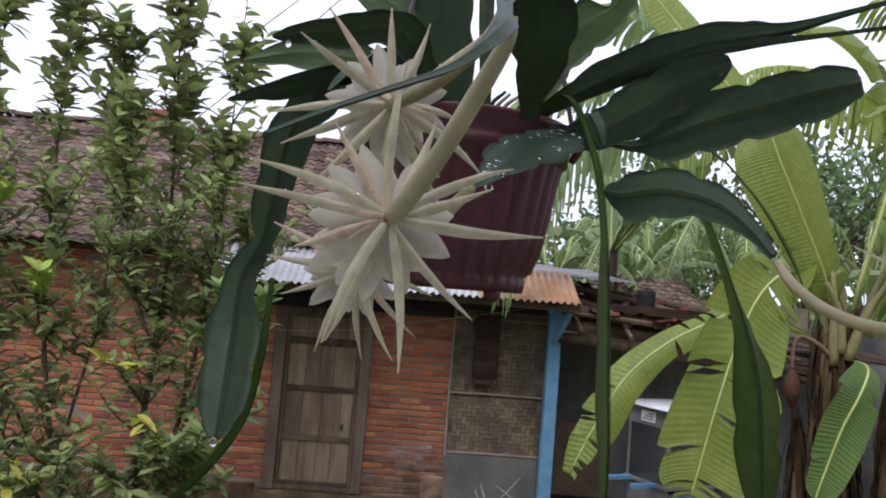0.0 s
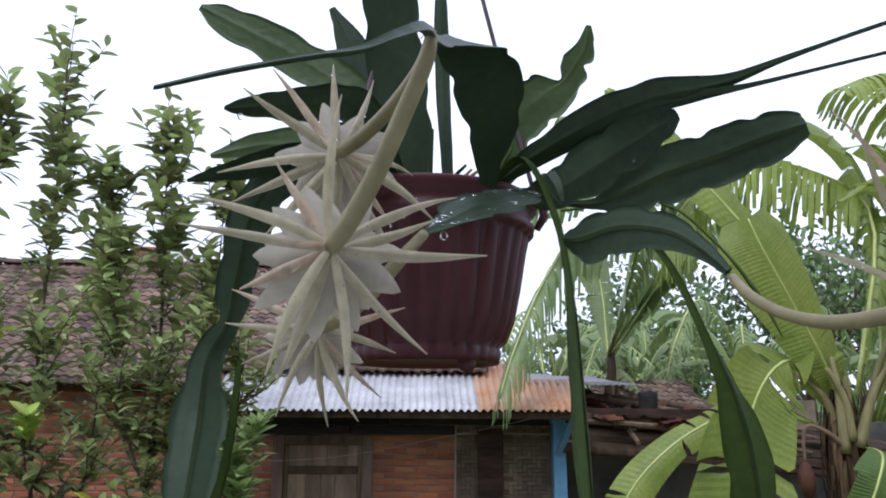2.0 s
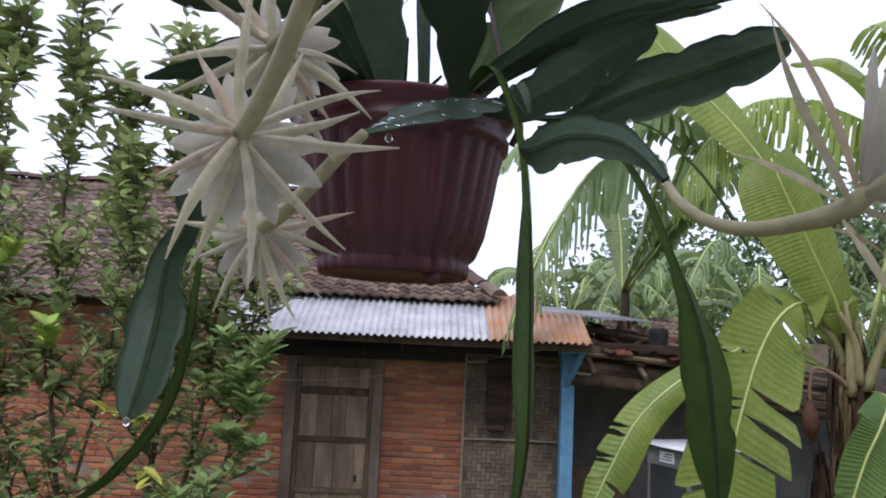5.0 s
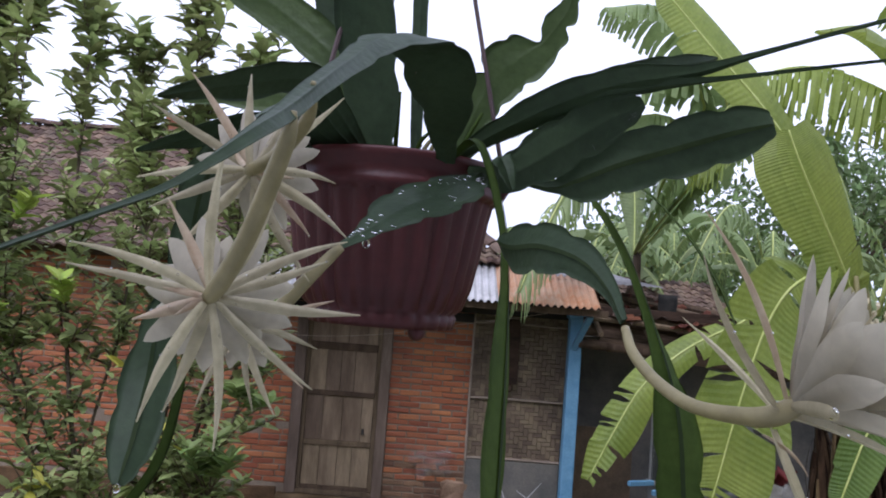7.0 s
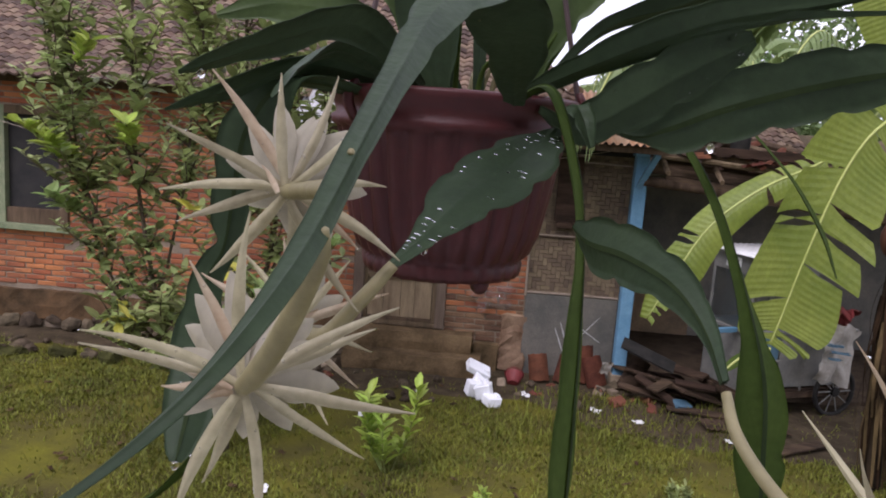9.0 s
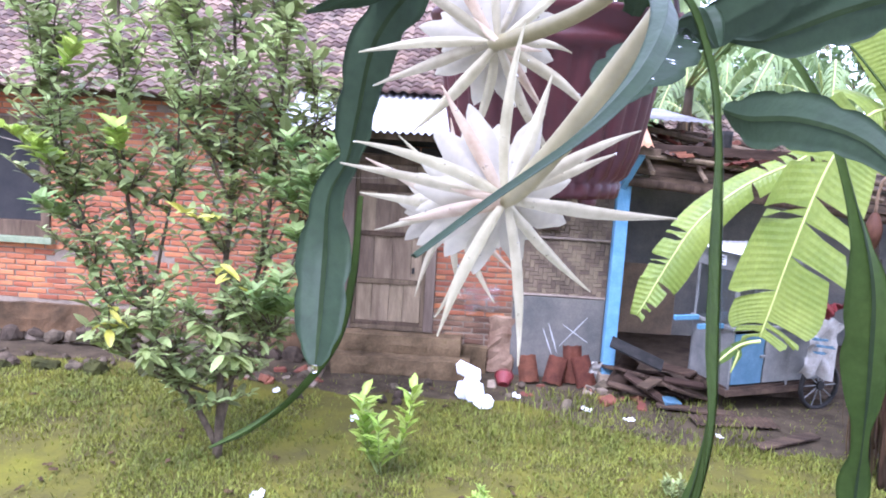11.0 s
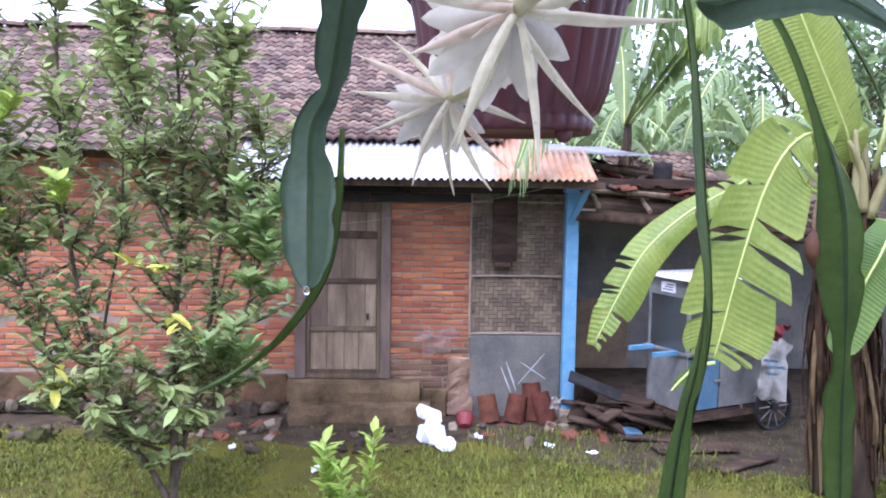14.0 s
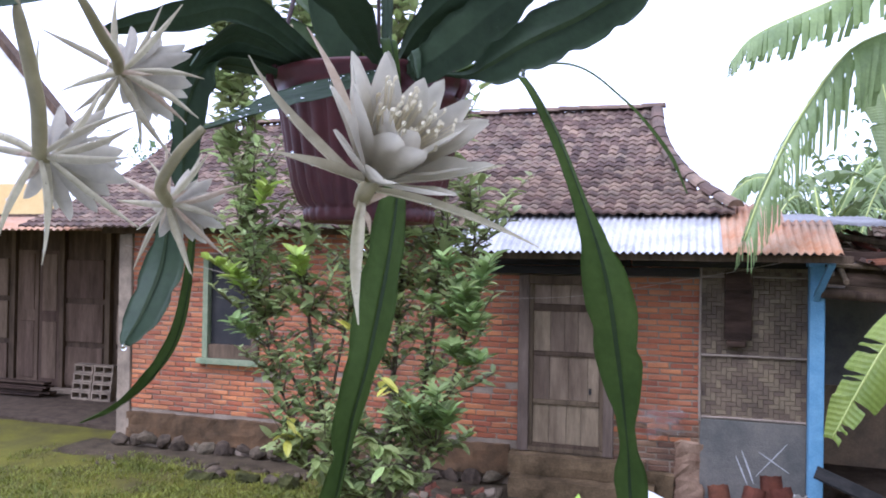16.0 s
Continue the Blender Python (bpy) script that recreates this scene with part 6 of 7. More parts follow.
cpart("chassis", (-0.02, -0.02, 0.2), (CW, CD, 0.27), PLANK, label="dark wooden chassis rail")
cpart("floor_board", (0, 0, 0.272), (CW, CD, 0.3), PLANK)
cpart("end_panel", (0, 0.02, 0.3), (0.02, CD - 0.02, 0.92), CARTPANEL, label="scratched aluminium end panel")
cpart("end_panel", (CW - 0.02, 0.02, 0.3), (CW, CD - 0.02, 0.92), CARTPANEL)
cpart("back_panel", (0, CD - 0.02, 0.3), (CW, CD, 0.92), CARTPANEL)
cdoor = cpart("door", (0.04, -0.005, 0.32), (0.44, 0.015, 0.86), CARTBLUE, label="blue cupboard door")
cpart("bolt", (0.38, -0.03, 0.6), (0.46, -0.006, 0.63), CARTPANEL, cdoor)
cpart("side_panel", (0.46, -0.003, 0.32), (0.78, 0.015, 0.9), CARTPANEL)
cpart("side_panel", (0.8, -0.003, 0.32), (CW - 0.03, 0.015, 0.9), CARTPANEL)
for x, y in ((0, 0), (0, CD - 0.035), (0.78, 0), (0.78, CD - 0.035)):
    cpart("corner_post", (x, y, 0.27), (x + 0.035, y + 0.035, 1.66), CARTPANEL)
cpart("counter", (-0.03, -0.03, 0.9), (CW + 0.02, CD + 0.02, 0.935), CARTPANEL)
cpart("glass_pane", (0.036, 0.01, 0.94), (0.776, 0.016, 1.5), PANE, label="dusty glass pane")
cpart("glass_pane", (0.008, 0.036, 0.94), (0.014, CD - 0.036, 1.5), PANE)
cpart("header_board", (-0.005, 0.0, 1.5), (0.004, CD, 1.68), CARTPANEL)
cpart("header_board", (0.0, -0.005, 1.5), (0.82, 0.004, 1.68), CARTPANEL)
cpart("notice", (-0.012, 0.2, 1.54), (-0.006, 0.42, 1.65), WHITE, label="small white paper notice")
for k in range(3):
    cpart("notice_bar", (-0.015, 0.23, 1.565 + 0.027 * k), (-0.0125, 0.39 - 0.03 * k, 1.575 + 0.027 * k), RUBBER)
part("roof_sheet", corrugated(-0.08, 0.95, -0.1, CD + 0.1, 1.70, 1.72, amp=0.006), WHITE, cart, "faded white tin roof", smooth=True)
for y in (0.1, CD - 0.14):
    cpart("handle", (-0.34, y, 0.9), (-0.03, y + 0.05, 0.95), BLUE, label="blue wooden push handle")
for y in (-0.07, CD + 0.07):
    wh = part("wheel", tube_data([(1.2, y - 0.03, 0.27, 0.05), (1.2, y + 0.03, 0.27, 0.05)], 4, 12), RUBBER, cart)
    ring = []
    for k in range(33):
        a = 2 * math.pi * k / 32
        ring.append((1.2 + 0.255 * math.cos(a), y, 0.27 + 0.255 * math.sin(a), 0.025))
    part("tyre", tube_data(ring, 64, 8), RUBBER, wh, "black rubber tyre", smooth=True)
    for k in range(10):
        a = 2 * math.pi * k / 10
        part("spoke", tube_data([(1.2, y, 0.27, 0.008), (1.2 + 0.24 * math.cos(a), y, 0.27 + 0.24 * math.sin(a), 0.007)], 3, 5), CARTPANEL, wh)
cart.matrix_basis = pose(3.05, 8.3, -0.02, 0, 0, 23)


def crumple(name, size, at, rot, m, label, category, seed, amp=0.3):
    """A crumpled sheet of cloth or film."""
    n = 16
    vs, fs = [], []
    for j in range(n):
        for i in range(n):
            u, v = i / (n - 1) - 0.5, j / (n - 1) - 0.5
            f = 1 + 0.35 * noise.noise((u * 3 + seed, v * 3, 1))
            d = amp * size[0] * (noise.noise((u * 4, v * 2.5, seed)) + 0.5 * noise.noise((u * 9, v * 7, seed + 5)))
            vs.append((u * size[0] * f, d, v * size[1] * f))
    fs = [(j * n + i, j * n + i + 1, (j + 1) * n + i + 1, (j + 1) * n + i) for j in range(n - 1) for i in range(n - 1)]
    ob = part(name, (vs, [], fs), m, smooth=True)
    ob.matrix_basis = pose(*at, *rot)
    return tagged(ob, label, category)


sack = crumple("plastic_sack", (0.42, 0.58), (4.02, 8.43, 0.72), (0, 8, 20), SACK, "torn white plastic sack hanging on the cart", "sack", 3, 0.22)
for k, (dx, dz, w) in enumerate(((-0.06, 0.12, 0.2), (-0.02, 0.05, 0.24), (-0.05, -0.02, 0.16))):
    bar = crumple("printed_bar", (w, 0.03), (4.02 + dx, 8.33, 0.72 + dz), (0, 8, 20), CARTBLUE, "", "", 31 + k, 0.1)
    bar.parent = sack
    bar.matrix_parent_inverse = sack.matrix_basis.inverted()
crumple("red_cloth", (0.34, 0.28), (4.02, 8.5, 1.08), (40, 0, 20), RED, "crumpled red cloth lying on the cart", "cloth", 9, 0.35)

# ---- rubble along the wall ----
def ridge_tile(at, rot, m=TERRA, L=0.36, label="old terracotta ridge tile leaning on the wall"):
    bm = bmesh.new()
    for i in range(11):
        a = math.pi * i / 10
        for z in (0.0, L * 0.5, L):
            bm.verts.new((0.115 * math.cos(a) * (1 - 0.08 * z / L), -0.085 * math.sin(a), z + 0.006 * math.sin(i * 2.0)))
    bm.verts.ensure_lookup_table()
    for i in range(10):
        for j in (0, 1):
            bm.faces.new([bm.verts[q] for q in (3 * i + j, 3 * i + 3 + j, 3 * i + 4 + j, 3 * i + 1 + j)])
    bmesh.ops.solidify(bm, geom=bm.faces[:], thickness=0.018)
    ob = part("ridge_tile", bm, m)
    ob.matrix_basis = pose(*at, *rot)
    return tagged(ob, label, "ridge tile", "leaning ridge tiles")


for x, y, rx, ry, rz, L in ((1.08, 8.9, -20, -4, 14, 0.3), (1.33, 8.88, -22, 9, -12, 0.31), (1.58, 9.0, -10, -3, 6, 0.42), (1.72, 8.88, -20, -12, 12, 0.34)):
    ridge_tile((x, y, 0.0), (rx, ry, rz), L=L)
ridge_tile((2.02, 8.82, 0.02), (-28, 24, -14), m=PLANK, L=0.38, label="dark mouldy ridge tile leaning on the rubble")


def clay_jar(x, y, r, tilt, rz, label):
    """Broken round clay jar: a bellied shell with thickness, open at the top."""
    jar = thing("clay_jar", label, "jar", "broken clay jars", at=(x, y, 0.0))
    prof = [(0.45, 0.0), (0.8, 0.18), (1.0, 0.55), (0.97, 0.9), (0.78, 1.2), (0.6, 1.32), (0.66, 1.42), (0.6, 1.43), (0.54, 1.32), (0.72, 1.18), (0.9, 0.88), (0.92, 0.55), (0.7, 0.22), (0.0, 0.12)]
    seg = 22
    vs = [(r * q * math.cos(6.2832 * k / seg) * (1 + 0.03 * math.sin(5 * k)), r * q * math.sin(6.2832 * k / seg), r * z) for q, z in prof for k in range(seg)]
    fs = [(i * seg + k, i * seg + (k + 1) % seg, (i + 1) * seg + (k + 1) % seg, (i + 1) * seg + k) for i in range(len(prof) - 1) for k in range(seg)]
    body = part("body", (vs, [], fs), TERRA, jar, smooth=True)
    jar.matrix_basis = pose(x, y, 0.02, tilt, 0, rz)


clay_jar(1.9, 8.62, 0.13, 62, 25, "broken orange-brown clay jar lying on its side")
clay_jar(1.84, 8.86, 0.14, 12, 0, "chipped orange-brown clay jar standing by the post")
crumple("cement_bag", (0.1, 0.16), (1.76, 8.70, 0.27), (20, 10, 0), SACK, "scrap of pale cement bag on the rubble", "bag", 14, 0.3)
for k in range(48):
    bm = bmesh.new()
    s = random.uniform(0.025, 0.11)
    box(bm, (-s, -s * 0.6, -s * 0.4), (s, s * 0.6, s * 0.4), s * 0.12, jitter=s * 0.18)
    x, y = random.choice([(random.uniform(0.6, 2.3), random.uniform(8.3, 8.85)), (random.uniform(-2.1, -1.2), random.uniform(8.3, 8.9)), (random.uniform(1.7, 2.4), random.uniform(8.3, 8.8))])
    ob = part("brick_rubble", bm, random.choice([TERRA, TERRA, STONE, CONCRETE]))
    ob.location, ob.rotation_euler = (x, y, ground_z(x, y) + s * 0.3), (random.uniform(-0.5, 0.5), random.uniform(-0.5, 0.5), random.uniform(0, 3))
    tagged(ob, "broken piece of brick lying by the wall", "rubble", "rubble pieces")
for k in range(15):
    bm = bmesh.new()
    L, W = random.uniform(0.12, 0.33), random.uniform(0.04, 0.1)
    box(bm, (-L, -W, -0.014), (L, W, 0.014), 0.003)
    x, y = random.uniform(2.1, 2.75), random.uniform(8.4, 8.95)
    ob = part("scrap_plank", bm, PLANK)
    ob.location, ob.rotation_euler = (x, y, 0.05 + 0.016 * k), (random.uniform(-0.35, 0.35), random.uniform(-0.2, 0.5), random.uniform(-0.9, 0.9))
    tagged(ob, "dark weathered scrap plank on the wood heap", "plank", "heap of scrap planks")
bm = bmesh.new()
box(bm, (-0.3, -0.1, -0.012), (0.3, 0.1, 0.012), 0.003)
ob = part("leaning_board", bm, RUBBER)
ob.matrix_basis = pose(2.2, 8.72, 0.46, 20, 20, -12)
tagged(ob, "black board leaning on the scrap wood", "board")
for k, (x, y, rz) in enumerate(((3.05, 7.98, 4), (2.75, 8.25, -10), (3.4, 7.55, 30))):
    ob = part("corrugated_scrap" if k == 0 else "scrap_plank", corrugated(-0.42, 0.42, -0.12, 0.12, 0, 0, 0.06, 0.008) if k == 0 else boxes(((-0.4, -0.06, -0.012), (0.4, 0.06, 0.012))), PLANK)
    ob.matrix_basis = pose(x, y, 0.035, 4, 0, rz)
    tagged(ob, "brown corrugated scrap lying on the ground" if k == 0 else "dark weathered scrap plank on the ground", "scrap")
ob = part("plastic_crate", boxes(((-0.1, -0.07, 0), (0.1, 0.07, 0.12)), bevel=0.012), CARTBLUE)
ob.matrix_basis = pose(2.5, 8.4, -0.03, 12, 8, 20)
tagged(ob, "small faded blue plastic box in the rubble", "box")

# styrofoam blocks
for k, (x, y, z, a, b, c, rx, ry, rz) in enumerate(((0.39, 8.42, 0.26, 0.15, 0.09, 0.05, 20, 25, 10), (0.36, 8.22, 0.10, 0.09, 0.07, 0.09, 5, 10, 20), (0.46, 8.12, 0.11, 0.1, 0.08, 0.08, 0, -20, -10), (0.55, 8.02, 0.05, 0.09, 0.08, 0.06, 4, 5, 30), (0.42, 8.3, 0.16, 0.1, 0.05, 0.05, 12, 30, 0))):
    bm = bmesh.new()
    box(bm, (-a, -b, -c), (a, b, c), 0.012, jitter=0.012)
    box(bm, (a * 0.3, -b * 0.6, c * 0.9), (a * 0.9, b * 0.6, c * 1.35), 0.01)
    ob = part("styrofoam_block", bm, FOAM)
    ob.matrix_basis = pose(x, y, z * 0.88, rx, ry, rz) @ Matrix.Scale(0.86, 4)
    tagged(ob, "broken white styrofoam packing block on the ground", "styrofoam", "styrofoam pieces")

# red basket
bk = thing("red_basket", "small red plastic basket lying by the wall", "basket", at=(0.76, 8.7, 0.02))
part("bowl", tube_data([(0.76, 8.72, 0.02, 0.07), (0.76, 8.71, 0.08, 0.1), (0.76, 8.7, 0.17, 0.125)], 6, 18), RED, bk)
ring = [(0.76 + 0.128 * math.cos(a), 8.7 + 0.128 * math.sin(a), 0.175, 0.007) for a in np.linspace(0, 6.283, 25)]
part("rim", tube_data(ring, 40, 6), RED, bk)
bk.matrix_world = pose(0.78, 8.68, 0.03, -62, 10, 0) @ Matrix.Scale(0.8, 4)
crumple("clear_plastic_bag", (0.42, 0.3), (0.46, 9.14, 0.86), (0, -8, 0), FILM, "clear plastic bag hanging crumpled on the brick wall", "plastic bag", 21, 0.12)
for x, y, r in ((-1.57, 8.08, 0.06), (-0.67, 7.49, 0.07), (2.79, 7.64, 0.05), (-1.15, 5.82, 0.07), (1.6, 8.1, 0.06), (-0.2, 8.2, 0.04), (2.0, 7.9, 0.05), (0.9, 8.35, 0.06)):
    crumple("paper_scrap", (r * 2, r * 1.3), (x, y, ground_z(x, y) + 0.025), (80, 0, random.uniform(0, 360)), WHITE, "small white scrap of paper lying in the yard", "paper", x * 7, 0.2)
for k in range(70):
    x, y = random.uniform(-4.5, 3), random.uniform(5.2, 8.6)
    crumple("fallen_leaf", (0.07, 0.035), (x, y, ground_z(x, y) + 0.03), (75, 0, random.uniform(0, 360)), HUSK, "dry brown leaf fallen on the grass", "leaf", k * 3.3, 0.15)["group"] = "fallen leaves"

# cord along the front
tagged(part("washing_line", tube_data([(-6.5, 9.1, 2.7, 0.0035), (-3.9, 8.8, 2.23, 0.0032), (-0.9, 8.8, 2.17, 0.0026), (0.74, 8.8, 2.42, 0.0026), (1.9, 8.95, 2.66, 0.0035)], 40, 5), STRING), "thin pale cord strung along the house front", "cord")
for k, (a, b) in enumerate((((-11, 30, 6.0), (1.0, 30, 18.5)), ((-12, 31, 7.8), (0.5, 31, 19.5)))):
    m = tuple((p + q) / 2 - (0.3 if i == 2 else 0) for i, (p, q) in enumerate(zip(a, b)))
    tagged(part("overhead_wire", tube_data([(*a, 0.022), (*m, 0.022), (*b, 0.022)], 16, 5), WIRE), "thin overhead wire crossing the sky", "wire")

# ---- left wing and neighbour ----
wing = thing("wooden_wing", "old grey wooden house wing with double door", "house", kind="structure")
part("wall", boxes(((-17, 12.0, 0), (-6.75, 12.12, 3.3)), bevel=0), WOOD_D, wing)
for x0 in (-11.3, -10.78):
    leaf_ = part("door_leaf", boxes(((x0, 11.95, 0.12), (x0 + 0.49, 11.995, 2.62))), WOOD_W, wing)
    for z in (0.25, 1.5):
        part("panel", boxes(((x0 + 0.08, 11.935, z), (x0 + 0.41, 11.948, z + 1.05))), WOOD_W, leaf_)
for x0 in (-10.2, -9.05, -8.0, -12.4, -13.5):
    for z in (0.15, 0.95, 1.75):
        part("panel", boxes(((x0, 11.96, z), (x0 + 0.85, 11.995, z + 0.7))), WOOD_W, wing)
for x0 in (-11.42, -10.28, -9.25, -8.1, -7.0, -12.5):
    part("post", boxes(((x0, 11.9, 0), (x0 + 0.1, 11.998, 3.0))), WOOD_D, wing)
part("sill", boxes(((-13, 11.75, 0.0), (-7, 11.9, 0.11)), bevel=0.015), CONCRETE, wing)
part("canopy_sheet", corrugated(-17, -6.55, 9.6, 12.1, 2.92, 3.25, 0.12, 0.016), RUST, wing, "rusty corrugated porch roof", smooth=True)
tagged(part("porch_floor", boxes(((-17, 9.9, -0.05), (-6.8, 12.0, 0.03))), SOIL), "dark trodden earth before the wooden wing", "ground", kind="structure")
for i in range(3):
    for j in range(4):
        bm = bmesh.new()
        x, z = -9.5 + 0.42 * (i % 2) + 0.02 * j, 0.03 + 0.155 * j
        if i == 2:
            continue
        for lo, hi in (((x, 11.4, z), (x + 0.4, 11.55, z + 0.03)), ((x, 11.4, z + 0.12), (x + 0.4, 11.55, z + 0.15)), ((x, 11.4, z + 0.03), (x + 0.03, 11.55, z + 0.12)), ((x + 0.185, 11.4, z + 0.03), (x + 0.215, 11.55, z + 0.12)), ((x + 0.37, 11.4, z + 0.03), (x + 0.4, 11.55, z + 0.12))):
            box(bm, lo, hi)
        tagged(part("concrete_block", bm, CONCRETE), "hollow grey concrete block in a stack by the porch", "concrete block", "stacked concrete blocks")
for k in range(7):
    bm = bmesh.new()
    box(bm, (-0.95, -0.09, -0.016), (0.95, 0.09, 0.016), 0.003)
    ob = part("stacked_board", bm, PLANK)
    ob.matrix_basis = pose(-10.9 + random.uniform(-0.1, 0.1), 11.3 + 0.05 * (k % 3), 0.08 + 0.036 * k, 0, 0, random.uniform(-4, 4))
    tagged(ob, "brown board in a low stack before the wing", "board", "stacked boards")
nb = thing("neighbour_house", "neighbour's house with ochre wall and pale gable", "house", at=(-16, 15, 0))
part("wall", boxes(((-20, 14, 0), (-12.3, 14.2, 4.1)), bevel=0), OCHRE, nb)
bm = bmesh.new()
g = [bm.verts.new(v) for v in ((-20, 14.05, 4.1), (-12.2, 14.05, 4.1), (-12.2, 14.05, 5.2), (-15, 14.05, 8.1), (-20, 14.05, 8.1))]
r = bmesh.ops.extrude_face_region(bm, geom=[bm.faces.new(g)])
for v in r["geom"]:
    if isinstance(v, bmesh.types.BMVert):
        v.co.y += 0.1
bmesh.ops.recalc_face_normals(bm, faces=bm.faces[:])
part("gable", bm, WHITE, nb, "pale sheet gable")
bm = bmesh.new()
g = [bm.verts.new(v) for v in ((-12.0, 13.9, 5.1), (-12.0, 13.9, 5.3), (-15, 13.9, 8.4), (-15, 13.9, 8.2))]
f = bm.faces.new(g)
r = bmesh.ops.extrude_face_region(bm, geom=[f])
for v in r["geom"]:
    if isinstance(v, bmesh.types.BMVert):
        v.co.y += 0.3
bmesh.ops.recalc_face_normals(bm, faces=bm.faces[:])
part("verge", bm, WOOD_D, nb)
tagged(part("roof_block", boxes(((-3.95, 12.25, 4.6), (-3.36, 12.6, 5.16)), bevel=0.02), TERRA), "dark red brick upstand on the roof ridge", "roof upstand", kind="structure")
tagged(part("roof_vent", boxes(((-3.34, 12.25, 4.6), (-3.0, 12.6, 5.1)), bevel=0.02), WHITE), "white plastered box on the roof ridge", "roof vent", kind="structure")

# ---- water drops ----
def drop_mesh(r):
    bm = bmesh.new()
    bmesh.ops.create_uvsphere(bm, u_segments=10, v_segments=8, radius=r)
    return bm


for x, y, z, r in ((0.107, 1.174, 2.4965, 0.003), (0.148, 1.106, 2.80, 0.0025), (0.30, 1.078, 2.7035, 0.003), (0.51, 1.243, 2.776, 0.0032)):
    bm = drop_mesh(r)
    for v in bm.verts:
        v.co = Vector((v.co.x, v.co.y, v.co.z * 1.25)) + Vector((x, y, z))
    tagged(part("water_drop", bm, WATER, smooth=True), "clear water drop hanging from a leaf edge", "water drop", "hanging drops")


def beads(rows, side, up, n, seed, r=(0.0008, 0.002)):
    """Rain beads lying on a leaf, one mesh."""
    rs = random.Random(seed)
    s = spline(rows, 40)
    out = []
    for k in range(n):
        i = int(rs.uniform(3, 36))
        d = Vector(s[i + 1][:3] - s[i - 1][:3]).normalized()
        sd = Vector(side)
        sd = (sd - d * sd.dot(d)).normalized()
        nn = sd.cross(d)
        if nn.dot(Vector(up)) < 0:
            nn = -nn
        u = rs.uniform(-0.75, 0.75)
        c = Vector(s[i][:3]) + sd * (s[i][3] * u) + sd.cross(d) * (0.1 * s[i][3] * abs(u)) + nn * 0.0013
        bm = drop_mesh(1)
        q = rs.uniform(*r)
        e = rs.uniform(1.2, 3.2)
        vs = [tuple(c + d * (v.co.x * q) + sd * (v.co.y * q * e) + nn * (v.co.z * q * 0.4)) for v in bm.verts]
        fs = [tuple(v.index for v in f.verts) for f in bm.faces]
        bm.free()
        out.append((vs, [], fs))
    return join_data(*out)


part("rain_wetness", beads(LEAVES["P"][0], LEAVES["P"][1], (0, -1, 1), 75, 1, (0.0005, 0.0012)), WATER, plant, "rain beads on the leaf", smooth=True, kind="stuff")
part("rain_wetness", beads(LEAVES["D2"][0], LEAVES["D2"][1], (0, -1, 0.4), 26, 2, (0.0006, 0.0013)), WATER, plant, "rain beads on the leaf", smooth=True, kind="stuff")
part("rain_wetness", beads(LEAVES["B"][0][:4], LEAVES["B"][1], (0, -0.5, 1), 24, 3, (0.0006, 0.0012)), WATER, plant, "rain beads on the leaf", smooth=True, kind="stuff")

# ---- roof tiles ----
def tile_mesh():
    """One pantile, exposed face 0.125 x 0.15 m, with its front lip."""
    W, L = 0.138, 0.2
    prof = []
    for i in range(9):
        u = i / 8
        prof.append((u * W - W / 2, 0.013 * math.sin(2 * math.pi * (u - 0.12))))
    vs = [(x, 0.0, z + 0.02) for x, z in prof] + [(x, L, z) for x, z in prof] + [(x, 0.0, z - 0.004) for x, z in prof]
    fs = [(i, i + 1, 10 + i, 9 + i) for i in range(8)] + [(18 + i, 19 + i, i + 1, i) for i in range(8)]
    return vs, fs


tv, tf = tile_mesh()
tile_me = bpy.data.meshes.new("roof_tile")
tile_me.from_pydata(tv, [], tf)
tile_me.materials.append(TILE)
tile_me.polygons.foreach_set("use_smooth", [True] * 8 + [False] * 8)
sv, sf = [], []
count = 0
y, row = EAVE_Y - 0.05, 0
while y < RIDGE_Y - 0.1:
    slope = math.atan2(roof_z(y + 0.2) - roof_z(max(y, EAVE_Y)), 0.2 + min(0, y - EAVE_Y) + max(0, 0)) if y >= EAVE_Y else math.atan2(roof_z(EAVE_Y + 0.2) - EAVE_Z, 0.2)
    t = (y - EAVE_Y) / (RIDGE_Y - EAVE_Y)
    x = math.floor((roof_right(max(0, min(1, t))) - 0.06) / 0.125) * 0.125
    z = roof_z(max(y, EAVE_Y)) - (0.03 if y < EAVE_Y else 0)
    while x > -8.0:
        if y < 9.1 and x > -1.78:
            x = -15 * 0.125
        jx, jz, jr = random.uniform(-0.007, 0.007), random.uniform(-0.004, 0.005), random.uniform(-0.035, 0.035)
        m = Matrix.Translation((x + jx, y + random.uniform(-0.01, 0.01), z + jz - 0.02)) @ Matrix.Rotation(slope, 4, "X") @ Matrix.Rotation(jr, 4, "Z")
        if x > -2.6 and count < 300:
            ob = new("roof_tile", tile_me)
            ob.parent = main_roof
            ob.matrix_basis = m
            count += 1
        else:
            o = len(sv)
            sv += [tuple(m @ Vector(v)) for v in tv]
            sf += [tuple(i + o for i in f) for f in tf]
        x -= 0.125
    y += 0.15 * math.cos(slope)
    row += 1
part("roof_tiling", (sv, [], sf), TILE_S, main_roof, kind="stuff")


